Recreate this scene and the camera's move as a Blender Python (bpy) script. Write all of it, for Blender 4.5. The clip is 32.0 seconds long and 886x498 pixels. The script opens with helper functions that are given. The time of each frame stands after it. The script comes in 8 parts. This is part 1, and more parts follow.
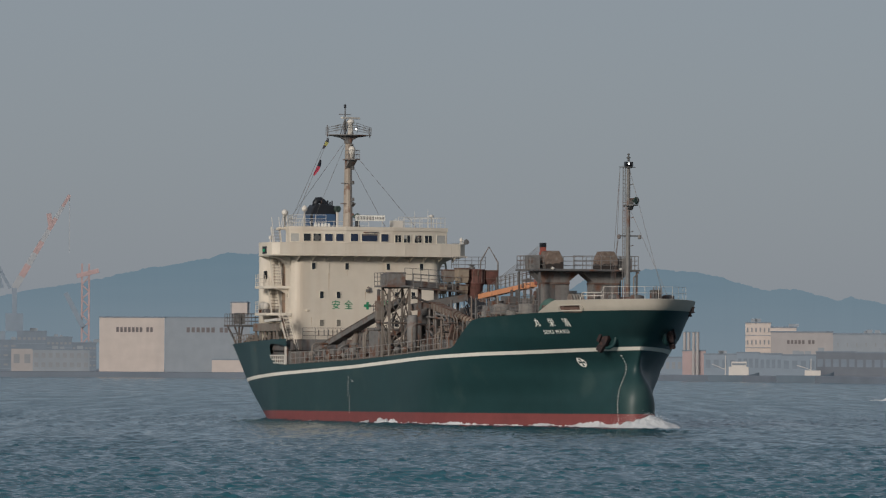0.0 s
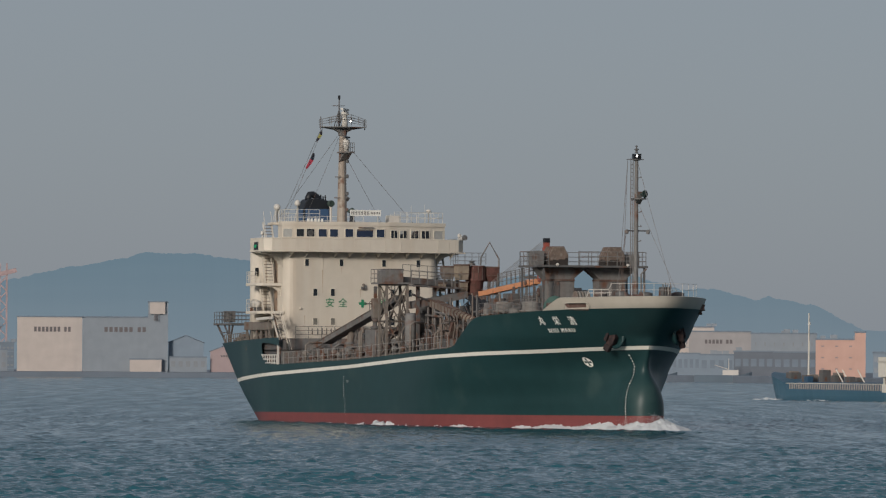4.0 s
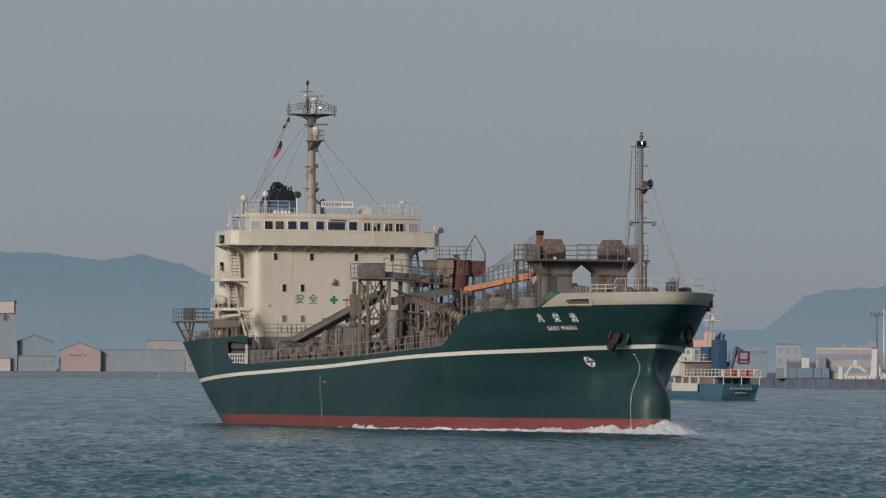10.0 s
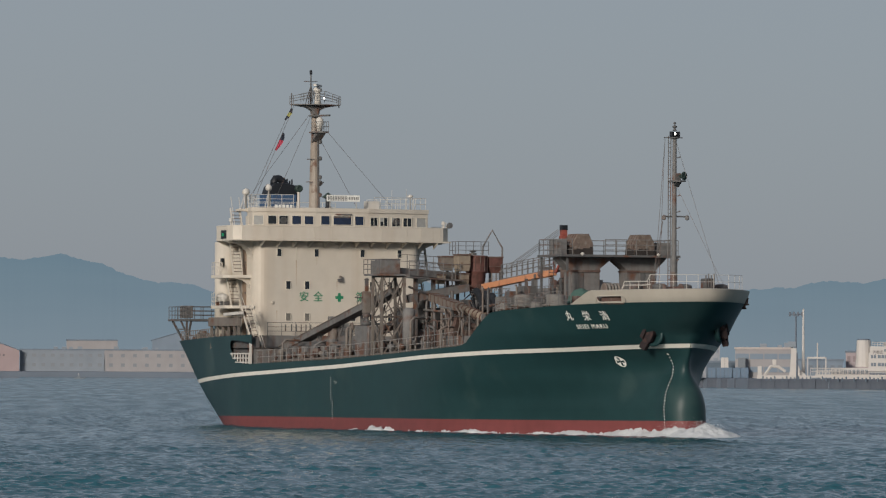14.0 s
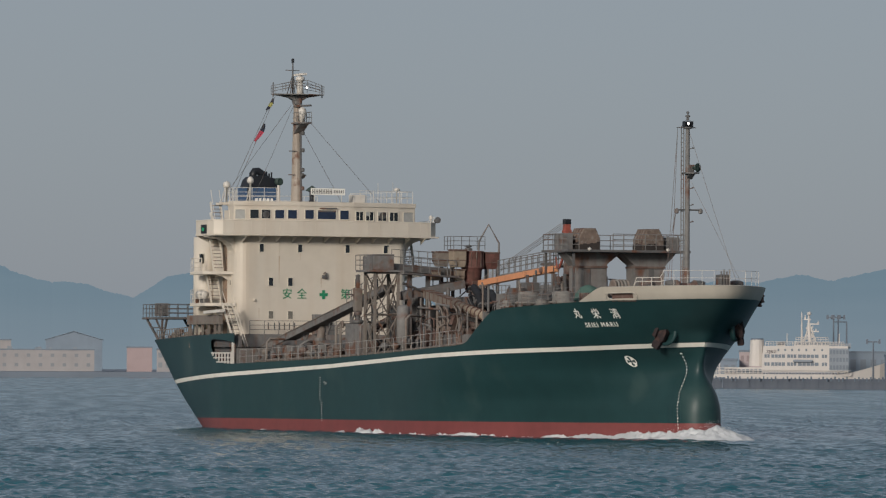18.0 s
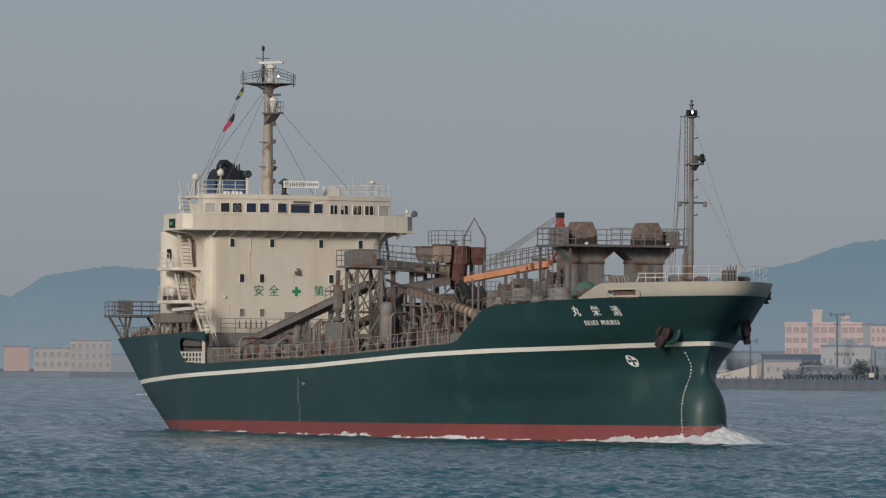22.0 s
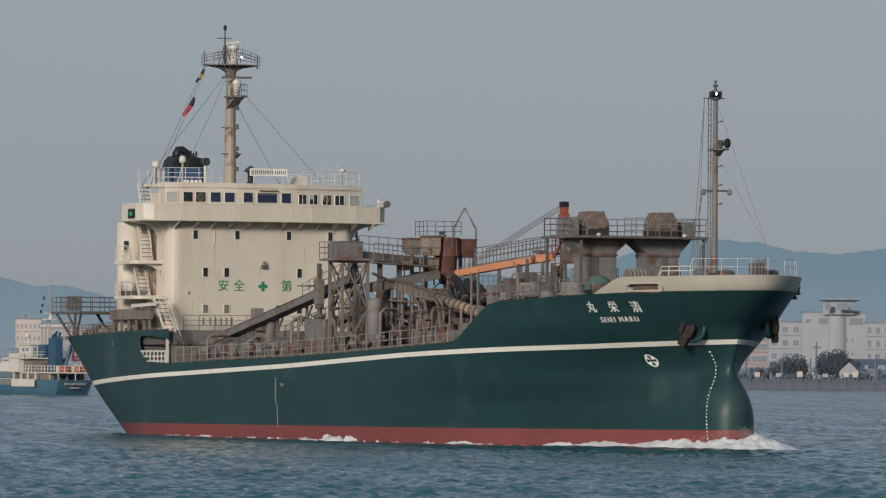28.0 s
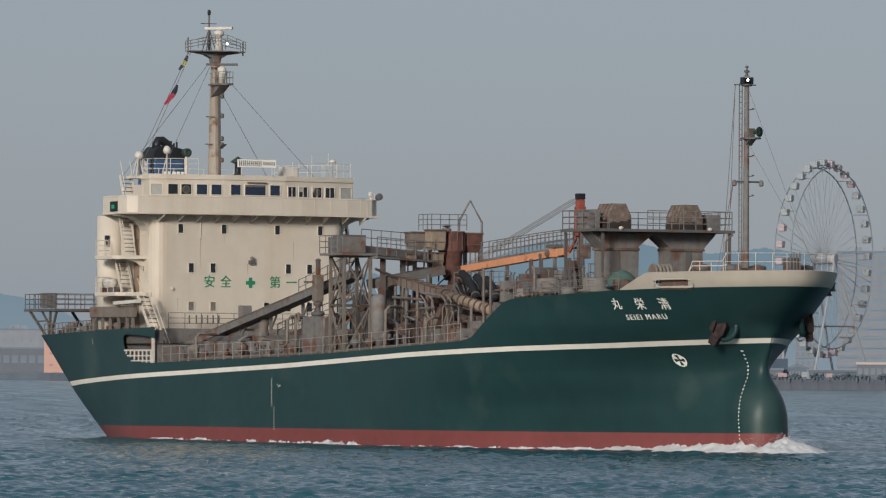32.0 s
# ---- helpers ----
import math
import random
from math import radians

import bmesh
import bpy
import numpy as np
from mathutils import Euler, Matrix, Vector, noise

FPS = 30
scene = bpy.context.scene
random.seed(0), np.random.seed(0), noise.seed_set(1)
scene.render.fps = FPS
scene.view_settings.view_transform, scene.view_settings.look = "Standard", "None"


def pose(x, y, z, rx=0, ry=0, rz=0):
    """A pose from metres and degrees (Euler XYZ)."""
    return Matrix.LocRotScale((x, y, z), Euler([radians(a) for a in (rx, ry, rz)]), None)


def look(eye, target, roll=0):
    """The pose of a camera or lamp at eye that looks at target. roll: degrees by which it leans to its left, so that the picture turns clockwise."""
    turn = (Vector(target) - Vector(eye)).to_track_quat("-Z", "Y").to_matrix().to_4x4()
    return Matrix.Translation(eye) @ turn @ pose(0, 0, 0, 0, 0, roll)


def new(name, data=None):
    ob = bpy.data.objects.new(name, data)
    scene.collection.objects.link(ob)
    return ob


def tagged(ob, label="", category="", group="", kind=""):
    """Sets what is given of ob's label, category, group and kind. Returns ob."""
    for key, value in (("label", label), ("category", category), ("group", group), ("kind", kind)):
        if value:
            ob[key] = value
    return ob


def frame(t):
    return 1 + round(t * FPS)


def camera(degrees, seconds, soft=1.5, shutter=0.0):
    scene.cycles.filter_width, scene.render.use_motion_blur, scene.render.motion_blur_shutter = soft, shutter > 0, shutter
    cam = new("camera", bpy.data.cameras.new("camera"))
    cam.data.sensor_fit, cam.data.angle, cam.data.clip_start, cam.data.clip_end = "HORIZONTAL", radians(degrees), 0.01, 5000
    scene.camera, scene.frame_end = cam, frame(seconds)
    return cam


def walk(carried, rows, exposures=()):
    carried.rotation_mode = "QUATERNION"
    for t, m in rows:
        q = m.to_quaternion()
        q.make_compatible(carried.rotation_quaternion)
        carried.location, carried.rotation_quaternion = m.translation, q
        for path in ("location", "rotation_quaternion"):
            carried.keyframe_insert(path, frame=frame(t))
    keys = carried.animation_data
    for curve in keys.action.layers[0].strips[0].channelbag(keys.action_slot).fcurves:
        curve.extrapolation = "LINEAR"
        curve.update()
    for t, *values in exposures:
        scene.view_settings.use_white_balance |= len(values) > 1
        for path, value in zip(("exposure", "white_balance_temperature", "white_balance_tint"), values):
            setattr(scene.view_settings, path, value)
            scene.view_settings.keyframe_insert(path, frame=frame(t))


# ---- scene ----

# ---------------------------------------------------------------- camera and its pan
EYE = 4.585          # eye height over the water, on the shore
FAR = 10500.0        # bearing units in one radian: places far off are given by bearing and distance
cam = camera(8.540, 32.0, soft=1.25)


def aim(turn):
    a, p = radians(turn), radians(1.1486)
    way = Vector((math.sin(a) * math.cos(p), math.cos(a) * math.cos(p), math.sin(p)))
    return look(Vector((0, 0, EYE)), Vector((0, 0, EYE)) + way * 100, 0.302)


walk(cam, [(t, aim(turn)) for t, turn in (
    (0.0, -0.002), (0.5, 0.068), (1.0, 0.142), (1.5, 0.236), (2.0, 0.348), (2.5, 0.446), (3.0, 0.546), (3.5, 0.664), (4.0, 0.789), (4.5, 0.917), (5.0,
    1.043), (5.5, 1.163), (6.0, 1.272), (6.5, 1.391), (7.0, 1.506), (7.5, 1.633), (8.0, 1.766), (8.5, 1.896), (9.0, 2.023), (9.5, 2.141), (10.0,
    2.243), (10.5, 2.351), (11.0, 2.459), (11.5, 2.551), (12.0, 2.641), (12.5, 2.719), (13.0, 2.818), (13.5, 2.920), (14.0, 3.020), (14.5, 3.120),
    (15.0, 3.222), (15.5, 3.330), (16.0, 3.448), (16.5, 3.581), (17.0, 3.732), (17.5, 3.887), (18.0, 4.044), (18.5, 4.200), (19.0, 4.354), (19.5,
    4.522), (20.0, 4.676), (20.5, 4.818), (21.0, 4.964), (21.5, 5.101), (22.0, 5.227), (22.5, 5.344), (23.0, 5.464), (23.5, 5.602), (24.0, 5.752),
    (24.5, 5.887), (25.0, 6.015), (25.5, 6.171), (26.0, 6.334), (26.5, 6.501), (27.0, 6.674), (27.5, 6.852), (28.0, 7.036), (28.5, 7.191), (29.0,
    7.355), (29.5, 7.520), (30.0, 7.666), (30.5, 7.797), (31.0, 7.925), (31.5, 8.070), (32.0, 8.228))], exposures=((0, -0.02), (7, 0.0), (12, 0.06), (19, 0.08), (24, 0.14), (28, 0.19), (32, 0.24)))

# ---------------------------------------------------------------- sky, sun, exposure
SUN_AZ, SUN_EL = -149.0, 16.0
world = bpy.data.worlds.new("hazy_sky")
scene.world = world
world.use_nodes = True
wn = world.node_tree.nodes
sky = wn.new("ShaderNodeTexSky")
sky.sky_type = "NISHITA"
sky.sun_disc = False
sky.sun_elevation, sky.sun_rotation = radians(SUN_EL), radians(SUN_AZ)
sky.altitude, sky.air_density, sky.dust_density, sky.ozone_density = 0, 0.8, 1.5, 2.0
wn["Background"].inputs["Strength"].default_value = 0.0635
haze = wn.new("ShaderNodeMix")      # sea haze greys the whole sky evenly
haze.data_type = "RGBA"
haze.inputs[0].default_value = 0.72
haze.inputs[7].default_value = (4.45, 4.88, 5.6, 1)
world.node_tree.links.new(sky.outputs[0], haze.inputs[6])
world.node_tree.links.new(haze.outputs[2], wn["Background"].inputs["Color"])
sun = new("sun", bpy.data.lights.new("sun", "SUN"))
sun.data.energy, sun.data.angle, sun.data.color = 2.65, radians(12.0), (1.0, 0.92, 0.83)
to_sun = Vector((math.sin(radians(SUN_AZ)) * math.cos(radians(SUN_EL)), math.cos(radians(SUN_AZ)) * math.cos(radians(SUN_EL)), math.sin(radians(SUN_EL))))
sun.matrix_world = look(to_sun * 50, (0, 0, 0))



# ---------------------------------------------------------------- materials
def material(name, color, rough=0.6, metal=0.0, vary=0.12, size=1.0, bump=0.0, stain=None, stain_size=0.5, stain_amount=0.0, streak=0.0, spec=0.4):
    """A painted or bare surface: base colour with fine and broad variation, stains or rust, streaks that run down, fine relief."""
    m = bpy.data.materials.new(name)
    m.use_nodes = True
    nt = m.node_tree
    nd, ln = nt.nodes, nt.links.new
    b = nd["Principled BSDF"]
    b.inputs["Roughness"].default_value, b.inputs["Metallic"].default_value = rough, metal
    b.inputs["Specular IOR Level"].default_value = spec
    co = nd.new("ShaderNodeTexCoord").outputs["Object"]

    def tex(scale, detail, stretch=(1, 1, 1)):
        mp = nd.new("ShaderNodeMapping")
        mp.inputs["Scale"].default_value = stretch
        ln(co, mp.inputs[0])
        t = nd.new("ShaderNodeTexNoise")
        t.inputs["Scale"].default_value, t.inputs["Detail"].default_value = scale, detail
        ln(mp.outputs[0], t.inputs["Vector"])
        return t.outputs[0]

    def ramp(fac, lo, hi, c0, c1):
        r = nd.new("ShaderNodeMapRange")
        r.inputs[1].default_value, r.inputs[2].default_value, r.inputs[3].default_value, r.inputs[4].default_value = lo, hi, c0, c1
        ln(fac, r.inputs[0])
        return r.outputs[0]

    def mix(fac, a, c, blend="MIX"):
        x = nd.new("ShaderNodeMix")
        x.data_type, x.blend_type = "RGBA", blend
        for i, v in ((0, fac), (6, a), (7, c)):
            if isinstance(v, (int, float, tuple)):
                x.inputs[i].default_value = v
            else:
                ln(v, x.inputs[i])
        return x.outputs[2]

    col = (*color, 1)
    broad, fine = tex(0.35 / size, 3), tex(3.0 / size, 5)
    tone = mix(0.5, ramp(broad, 0.3, 0.7, 1 - vary, 1 + vary), ramp(fine, 0.3, 0.7, 1 - vary, 1 + vary))
    out = mix(1.0, col, tone, "MULTIPLY")
    if streak:
        s = tex(1.6 / size, 4, (1, 1, 0.07))
        out = mix(ramp(s, 0.52, 0.75, 0, streak), out, (*(stain or (0.2, 0.1, 0.05)), 1))
    if stain_amount:
        s = tex(1.0 / stain_size, 6)
        lo = 0.62 - 0.3 * stain_amount
        out = mix(ramp(s, lo, lo + 0.14, 0, 0.9), out, (*stain, 1))
    ln(out, b.inputs["Base Color"])
    if bump:
        bp = nd.new("ShaderNodeBump")
        bp.inputs["Strength"].default_value, bp.inputs["Distance"].default_value = 0.6, bump
        ln(fine, bp.inputs["Height"])
        ln(bp.outputs[0], b.inputs["Normal"])
    return m


RUST = (0.13, 0.055, 0.03)
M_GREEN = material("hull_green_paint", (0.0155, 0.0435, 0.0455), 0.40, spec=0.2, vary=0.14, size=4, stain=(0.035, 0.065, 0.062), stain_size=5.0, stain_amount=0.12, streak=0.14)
M_RED = material("boot_top_red_paint", (0.175, 0.047, 0.045), 0.55, vary=0.15, size=2, stain=(0.16, 0.05, 0.045), streak=0.35)
M_BAND = material("off_white_stripe_paint", (0.68, 0.65, 0.58), 0.5, vary=0.08, size=2, stain=(0.42, 0.30, 0.2), streak=0.2)
M_BEIGE = material("beige_bulwark_paint", (0.40, 0.365, 0.31), 0.45, spec=0.3, vary=0.09, size=2, stain=(0.36, 0.27, 0.18), streak=0.15)
M_HOUSE = material("cream_deckhouse_paint", (0.57, 0.515, 0.435), 0.5, vary=0.07, size=3, stain=(0.40, 0.29, 0.19), streak=0.3)
M_WHITE = material("white_paint", (0.55, 0.52, 0.47), 0.5, vary=0.06, size=1, stain=(0.4, 0.25, 0.15), streak=0.15)
M_LETTER = material("white_letter_paint", (0.78, 0.76, 0.70), 0.5, vary=0.05)
M_GLASS = material("dark_window_glass", (0.012, 0.016, 0.02), 0.08, vary=0.3, size=2, spec=0.6)
M_GREY = material("weathered_grey_steel", (0.155, 0.15, 0.144), 0.7, vary=0.28, bump=0.01, stain=RUST, stain_size=1.3, stain_amount=0.27, streak=0.4)
M_DGREY = material("dark_grey_steel", (0.098, 0.097, 0.096), 0.6, vary=0.2, bump=0.01, stain=RUST, stain_size=0.9, stain_amount=0.3, streak=0.3)
M_RUSTY = material("rusty_steel", (0.105, 0.062, 0.05), 0.8, vary=0.35, bump=0.02, stain=(0.17, 0.14, 0.12), stain_size=1.0, stain_amount=0.35, streak=0.4)
M_TAN = material("tan_steel", (0.17, 0.148, 0.128), 0.7, vary=0.2, bump=0.01, stain=RUST, stain_size=1.2, stain_amount=0.15, streak=0.4)
M_ORANGE = material("orange_crane_paint", (0.55, 0.25, 0.13), 0.5, vary=0.12, stain=(0.30, 0.13, 0.07), stain_size=0.6, stain_amount=0.1, streak=0.25)
M_CRANE_RED = material("worn_red_crane_paint", (0.27, 0.07, 0.05), 0.6, vary=0.25, stain=(0.12, 0.06, 0.045), stain_size=0.4, stain_amount=0.3, streak=0.3)
M_RUN = material("rust_run_on_paint", (0.44, 0.345, 0.25), 0.7, vary=0.25, size=0.3)
M_BLACK = material("black_paint", (0.012, 0.014, 0.018), 0.5, vary=0.2)
M_NAVY = material("navy_blue_paint", (0.04, 0.085, 0.165), 0.5, vary=0.15)
M_MARK = material("green_sign_paint", (0.02, 0.20, 0.10), 0.5, vary=0.1)
M_DECK = material("rust_red_deck_paint", (0.10, 0.075, 0.06), 0.8, vary=0.3, stain=RUST, stain_size=1.5, stain_amount=0.4)
M_ANCHOR = material("rusted_anchor_iron", (0.024, 0.016, 0.017), 0.85, vary=0.3, bump=0.01, stain=(0.05, 0.026, 0.022), stain_size=0.3, stain_amount=0.4)
M_RAIL = material("pale_grey_rail_paint", (0.27, 0.26, 0.245), 0.6, vary=0.2, stain=RUST, stain_size=0.4, stain_amount=0.12)
M_NET = material("black_hose_rubber", (0.012, 0.013, 0.016), 0.8, vary=0.3)
M_MOSS = material("dark_green_fan_paint", (0.03, 0.05, 0.042), 0.6, vary=0.25)
M_CANVAS = material("green_tarpaulin", (0.065, 0.125, 0.105), 0.85, vary=0.25, bump=0.02)


# ---------------------------------------------------------------- mesh helpers
def part(name, bm, mat, parent=None, label="", smooth=False, at=None):
    """Links a bmesh as ONE mesh object, as a thing or as a part under parent."""
    me = bpy.data.meshes.new(name)
    bm.normal_update()
    bm.to_mesh(me)
    bm.free()
    me.materials.append(mat)
    if smooth:
        me.polygons.foreach_set("use_smooth", [True] * len(me.polygons))
    ob = new(name, me)
    if at is not None:
        ob.matrix_basis = at
    if parent is not None:
        ob.parent = parent
    if label:
        ob["label"] = label
    return ob


def again(name, me, parent, at=None, label=""):
    """Another part on a mesh that is already there."""
    ob = new(name, me)
    ob.parent = parent
    if at is not None:
        ob.matrix_basis = at
    if label:
        ob["label"] = label
    return ob


def thing(name, label, category, group="", at=None, kind=""):
    ob = tagged(new(name), label, category, group, kind)
    ob.empty_display_size = 0.2
    if at is not None:
        ob.matrix_basis = at
    return ob


def box(bm, x0, x1, y0, y1, z0, z1, m=None):
    q = [(x0, y0, z0), (x1, y0, z0), (x1, y1, z0), (x0, y1, z0), (x0, y0, z1), (x1, y0, z1), (x1, y1, z1), (x0, y1, z1)]
    v = [bm.verts.new(m @ Vector(c) if m else c) for c in q]
    for f in ((3, 2, 1, 0), (4, 5, 6, 7), (0, 1, 5, 4), (1, 2, 6, 5), (2, 3, 7, 6), (3, 0, 4, 7)):
        bm.faces.new([v[i] for i in f])
    return bm


def beam(bm, a, b, w, h):
    """A square bar from a to b, w wide and h high."""
    a, b = Vector(a), Vector(b)
    d = b - a
    m = Matrix.Translation(a) @ d.to_track_quat("X", "Z").to_matrix().to_4x4()
    return box(bm, 0, d.length, -w / 2, w / 2, -h / 2, h / 2, m)


def tube(bm, pts, r, n=6, r1=None, caps=True):
    """A round bar along points, tapering from r to r1."""
    pts = [Vector(p) for p in pts]
    rings = []
    for i, p in enumerate(pts):
        d = (pts[min(i + 1, len(pts) - 1)] - pts[max(i - 1, 0)]).normalized()
        e = d.orthogonal().normalized() if abs(d.z) > 0.95 else d.cross(Vector((0, 0, 1))).normalized()
        g = d.cross(e)
        k = r if r1 is None else r + (r1 - r) * i / (len(pts) - 1)
        rings.append([bm.verts.new(p + (e * math.cos(2 * math.pi * j / n) + g * math.sin(2 * math.pi * j / n)) * k) for j in range(n)])
    for a, b in zip(rings, rings[1:]):
        for j in range(n):
            bm.faces.new((a[j], a[(j + 1) % n], b[(j + 1) % n], b[j]))
    if caps:
        bm.faces.new(rings[0][::-1])
        bm.faces.new(rings[-1])
    return bm


def lathe(bm, prof, n=16, m=None):
    """A body turned round z from (radius, height) pairs."""
    rings = []
    for r, z in prof:
        rings.append([bm.verts.new((m or Matrix()) @ Vector((r * math.cos(2 * math.pi * j / n), r * math.sin(2 * math.pi * j / n), z))) for j in range(n)])
    for a, b in zip(rings, rings[1:]):
        for j in range(n):
            bm.faces.new((a[j], a[(j + 1) % n], b[(j + 1) % n], b[j]))
    bm.faces.new(rings[0][::-1])
    bm.faces.new(rings[-1])
    return bm


def prism(bm, outline, axis, lo, hi):
    """An outline of two coordinates drawn out along the third axis."""
    def put(c, w):
        p = list(c)
        p.insert("xyz".index(axis), w)
        return bm.verts.new(p)
    a, b = [put(c, lo) for c in outline], [put(c, hi) for c in outline]
    n = len(outline)
    bm.faces.new(a[::-1])
    bm.faces.new(b)
    for i in range(n):
        bm.faces.new((a[i], a[(i + 1) % n], b[(i + 1) % n], b[i]))
    bmesh.ops.recalc_face_normals(bm, faces=bm.faces)
    return bm


def bevelled(bm, w, seg=2):
    bmesh.ops.bevel(bm, geom=list(bm.edges), offset=w, segments=seg, affect="EDGES", profile=0.6)
    return bm


B = bmesh.new


def railing(parent, pts, height=1.0, step=1.5, bars=3, r=0.022, mat=None, name="railing", label=""):
    """A rail along points: one part, with each post under it."""
    mat = mat or M_GREY
    bm = B()
    pts = [Vector(p) for p in pts]
    for k in range(bars):
        z = height * (k + 1) / bars
        tube(bm, [p + Vector((0, 0, z)) for p in pts], r, 5)
    rail = part(name, bm, mat, parent, label)
    post = None
    for i, (a, b) in enumerate(zip(pts, pts[1:])):
        n = max(1, round((b - a).length / step))
        for k in range(n + (i == len(pts) - 2)):
            at = Matrix.Translation(a.lerp(b, k / n))
            if post is None:
                post = part("post", tube(B(), [(0, 0, 0), (0, 0, height)], r * 1.2, 5), mat, rail, at=at).data
            else:
                again("post", post, rail, at)
    return rail


def lerp_table(x, table):
    for (a, va), (b, vb) in zip(table, table[1:]):
        if x <= b:
            return va if x <= a else va + (vb - va) * (x - a) / (b - a)
    return table[-1][1]


# ---------------------------------------------------------------- the bulk carrier: x forward, y to port, z up from the water
ship = thing("bulk_carrier", "green self-unloading bulk carrier with cream deckhouse and rusty conveyors, under way", "ship")
STEM = ((-1.3, 66.45), (1.2, 66.5), (2.3, 66.45), (3.0, 66.25), (3.6, 65.9), (4.2, 65.5), (4.8, 65.4), (5.5, 65.7), (6.2, 66.0), (7.0, 66.35), (8.17, 68.0), (9.25, 69.35), (9.9, 69.6), (10.2, 69.6))
BOW_N = ((0, 1.5), (1.2, 1.5), (2.4, 1.6), (3.1, 1.75), (3.9, 2.0), (4.9, 2.25), (6.2, 2.2), (7.0, 2.2), (8.17, 2.1), (9.25, 2.2), (10, 2.45))
BOW_M = ((0, 0.95), (2.0, 0.95), (2.7, 0.92), (4.6, 0.92), (5.2, 1.0), (6.2, 1.3), (7.0, 1.6), (8.17, 1.7), (9.25, 1.75), (10, 1.7))
STRIPE = ((-18.6, 3.4), (-14, 3.55), (7, 4.13), (24, 4.67), (40, 5.34), (51, 5.70), (58, 5.88), (63, 6.02), (70, 6.2))
HULL_TOP = ((-18.6, 6.64), (-8, 6.85), (0, 7.0), (5.2, 7.08), (5.25, 4.83), (24, 5.22), (36, 5.67), (46.4, 6.13), (47.3, 6.35), (50.3, 8.2), (51, 8.45), (52, 8.57), (60, 8.93), (64, 9.05), (70, 9.14))


def transom(z):
    return -18.6 + 1.78 * (6.64 - z)


def half(x, z):
    """The hull's half breadth at a station and height."""
    if x > 40:
        u = min(1.0, (x - 40) / (lerp_table(z, STEM) - 40))
        w = 9.2 * max(0.0, 1 - u ** lerp_table(z, BOW_N)) ** (1 / lerp_table(z, BOW_M))
        # the hollow entry under the flare
        s = max(0.0, (x - 61.5) / (lerp_table(z, STEM) - 61.5))
        w *= 1 - lerp_table(z, ((1.5, 0.0), (3.0, 0.22), (4.3, 0.35), (5.2, 0.25), (6.2, 0.0))) * min(1.0, s) ** 2
        if x > 56 and z < 6.6:
            # the stem is round, and swells to a blunt bulb towards the water
            tip = lerp_table(z, STEM)
            r = lerp_table(z, ((0, 1.75), (2.0, 1.72), (3.0, 1.5), (3.6, 1.25), (4.2, 0.95), (4.8, 0.72), (5.5, 0.6), (6.6, 0.55)))
            root = tip - 2.4
            bulb = r * math.sqrt(max(0.0, 1 - ((x - root) / 2.4) ** 2)) if x > root else r + 0.4 * (root - x) - 0.03 * (root - x) ** 2
            w = (w ** 7 + max(0.0, bulb) ** 7) ** (1 / 7) if x < tip else 0.0
        return w
    if x < 3:
        v = (3 - x) / (3 - transom(z))
        return 9.2 - (2.6 - lerp_table(z, ((0.0, 0.45), (2.2, 0.5), (3.4, 0.42), (6.0, 0.05), (6.6, 0.0)))) * min(1.0, v) ** 1.5
    return 9.2


def station(xn, z):
    """The true place along the hull for a nominal station: the ends lean with the stem and the transom."""
    x = xn
    if xn < 5.4:
        x += (transom(z) + 18.6) * (5.4 - xn) / 24
    if xn > 57:
        x += (lerp_table(z, STEM) - 69.6) * ((xn - 57) / 12.6) ** 1.3
    return x


def stations(a, b):
    out, x = [], a
    while x < b - 1e-6:
        out.append(x)
        x += 0.1 if x > 68.4 or -0.11 < x < 0.7 else 0.35 if x > 61 or 0 < x < 5 else 0.7 if x > 44 or x < 3 else 2.0
    return out + [b]


def hull_band(name, rows, a, b, mat, label="", off=0.0, skip=None, sides=(-1, 1), smooth=True, close=False):
    bm = B()
    xs = stations(a, b)
    for side in sides:
        grid = []
        for xn in xs:
            line = []
            for f in rows:
                z = f(xn)
                x = station(xn, z)
                line.append(bm.verts.new((x + (off if xn > 66 else 0), side * (half(x, z) + off), z)))
            grid.append(line)
        for i in range(len(xs) - 1):
            for j in range(len(rows) - 1):
                if skip and skip((xs[i] + xs[i + 1]) / 2, j):
                    continue
                q = (grid[i][j], grid[i + 1][j], grid[i + 1][j + 1], grid[i][j + 1])
                bm.faces.new(q if side < 0 else q[::-1])
        if close and side < 0:
            star = grid[0]
        elif close:
            for j in range(len(rows) - 1):
                bm.faces.new((star[j], star[j + 1], grid[0][j + 1], grid[0][j]))
    bmesh.ops.remove_doubles(bm, verts=bm.verts, dist=0.004)
    return part(name, bm, mat, ship, label, smooth)


def boot(x):
    return 0.80 + 0.004 * x


def stripe_lo(x):
    return lerp_table(x, STRIPE) - 0.14


def stripe_hi(x):
    return lerp_table(x, STRIPE) + 0.14


def hull_top(x):
    return lerp_table(x, HULL_TOP)


def between(f, g, k):
    return lambda x: f(x) + (g(x) - f(x)) * k


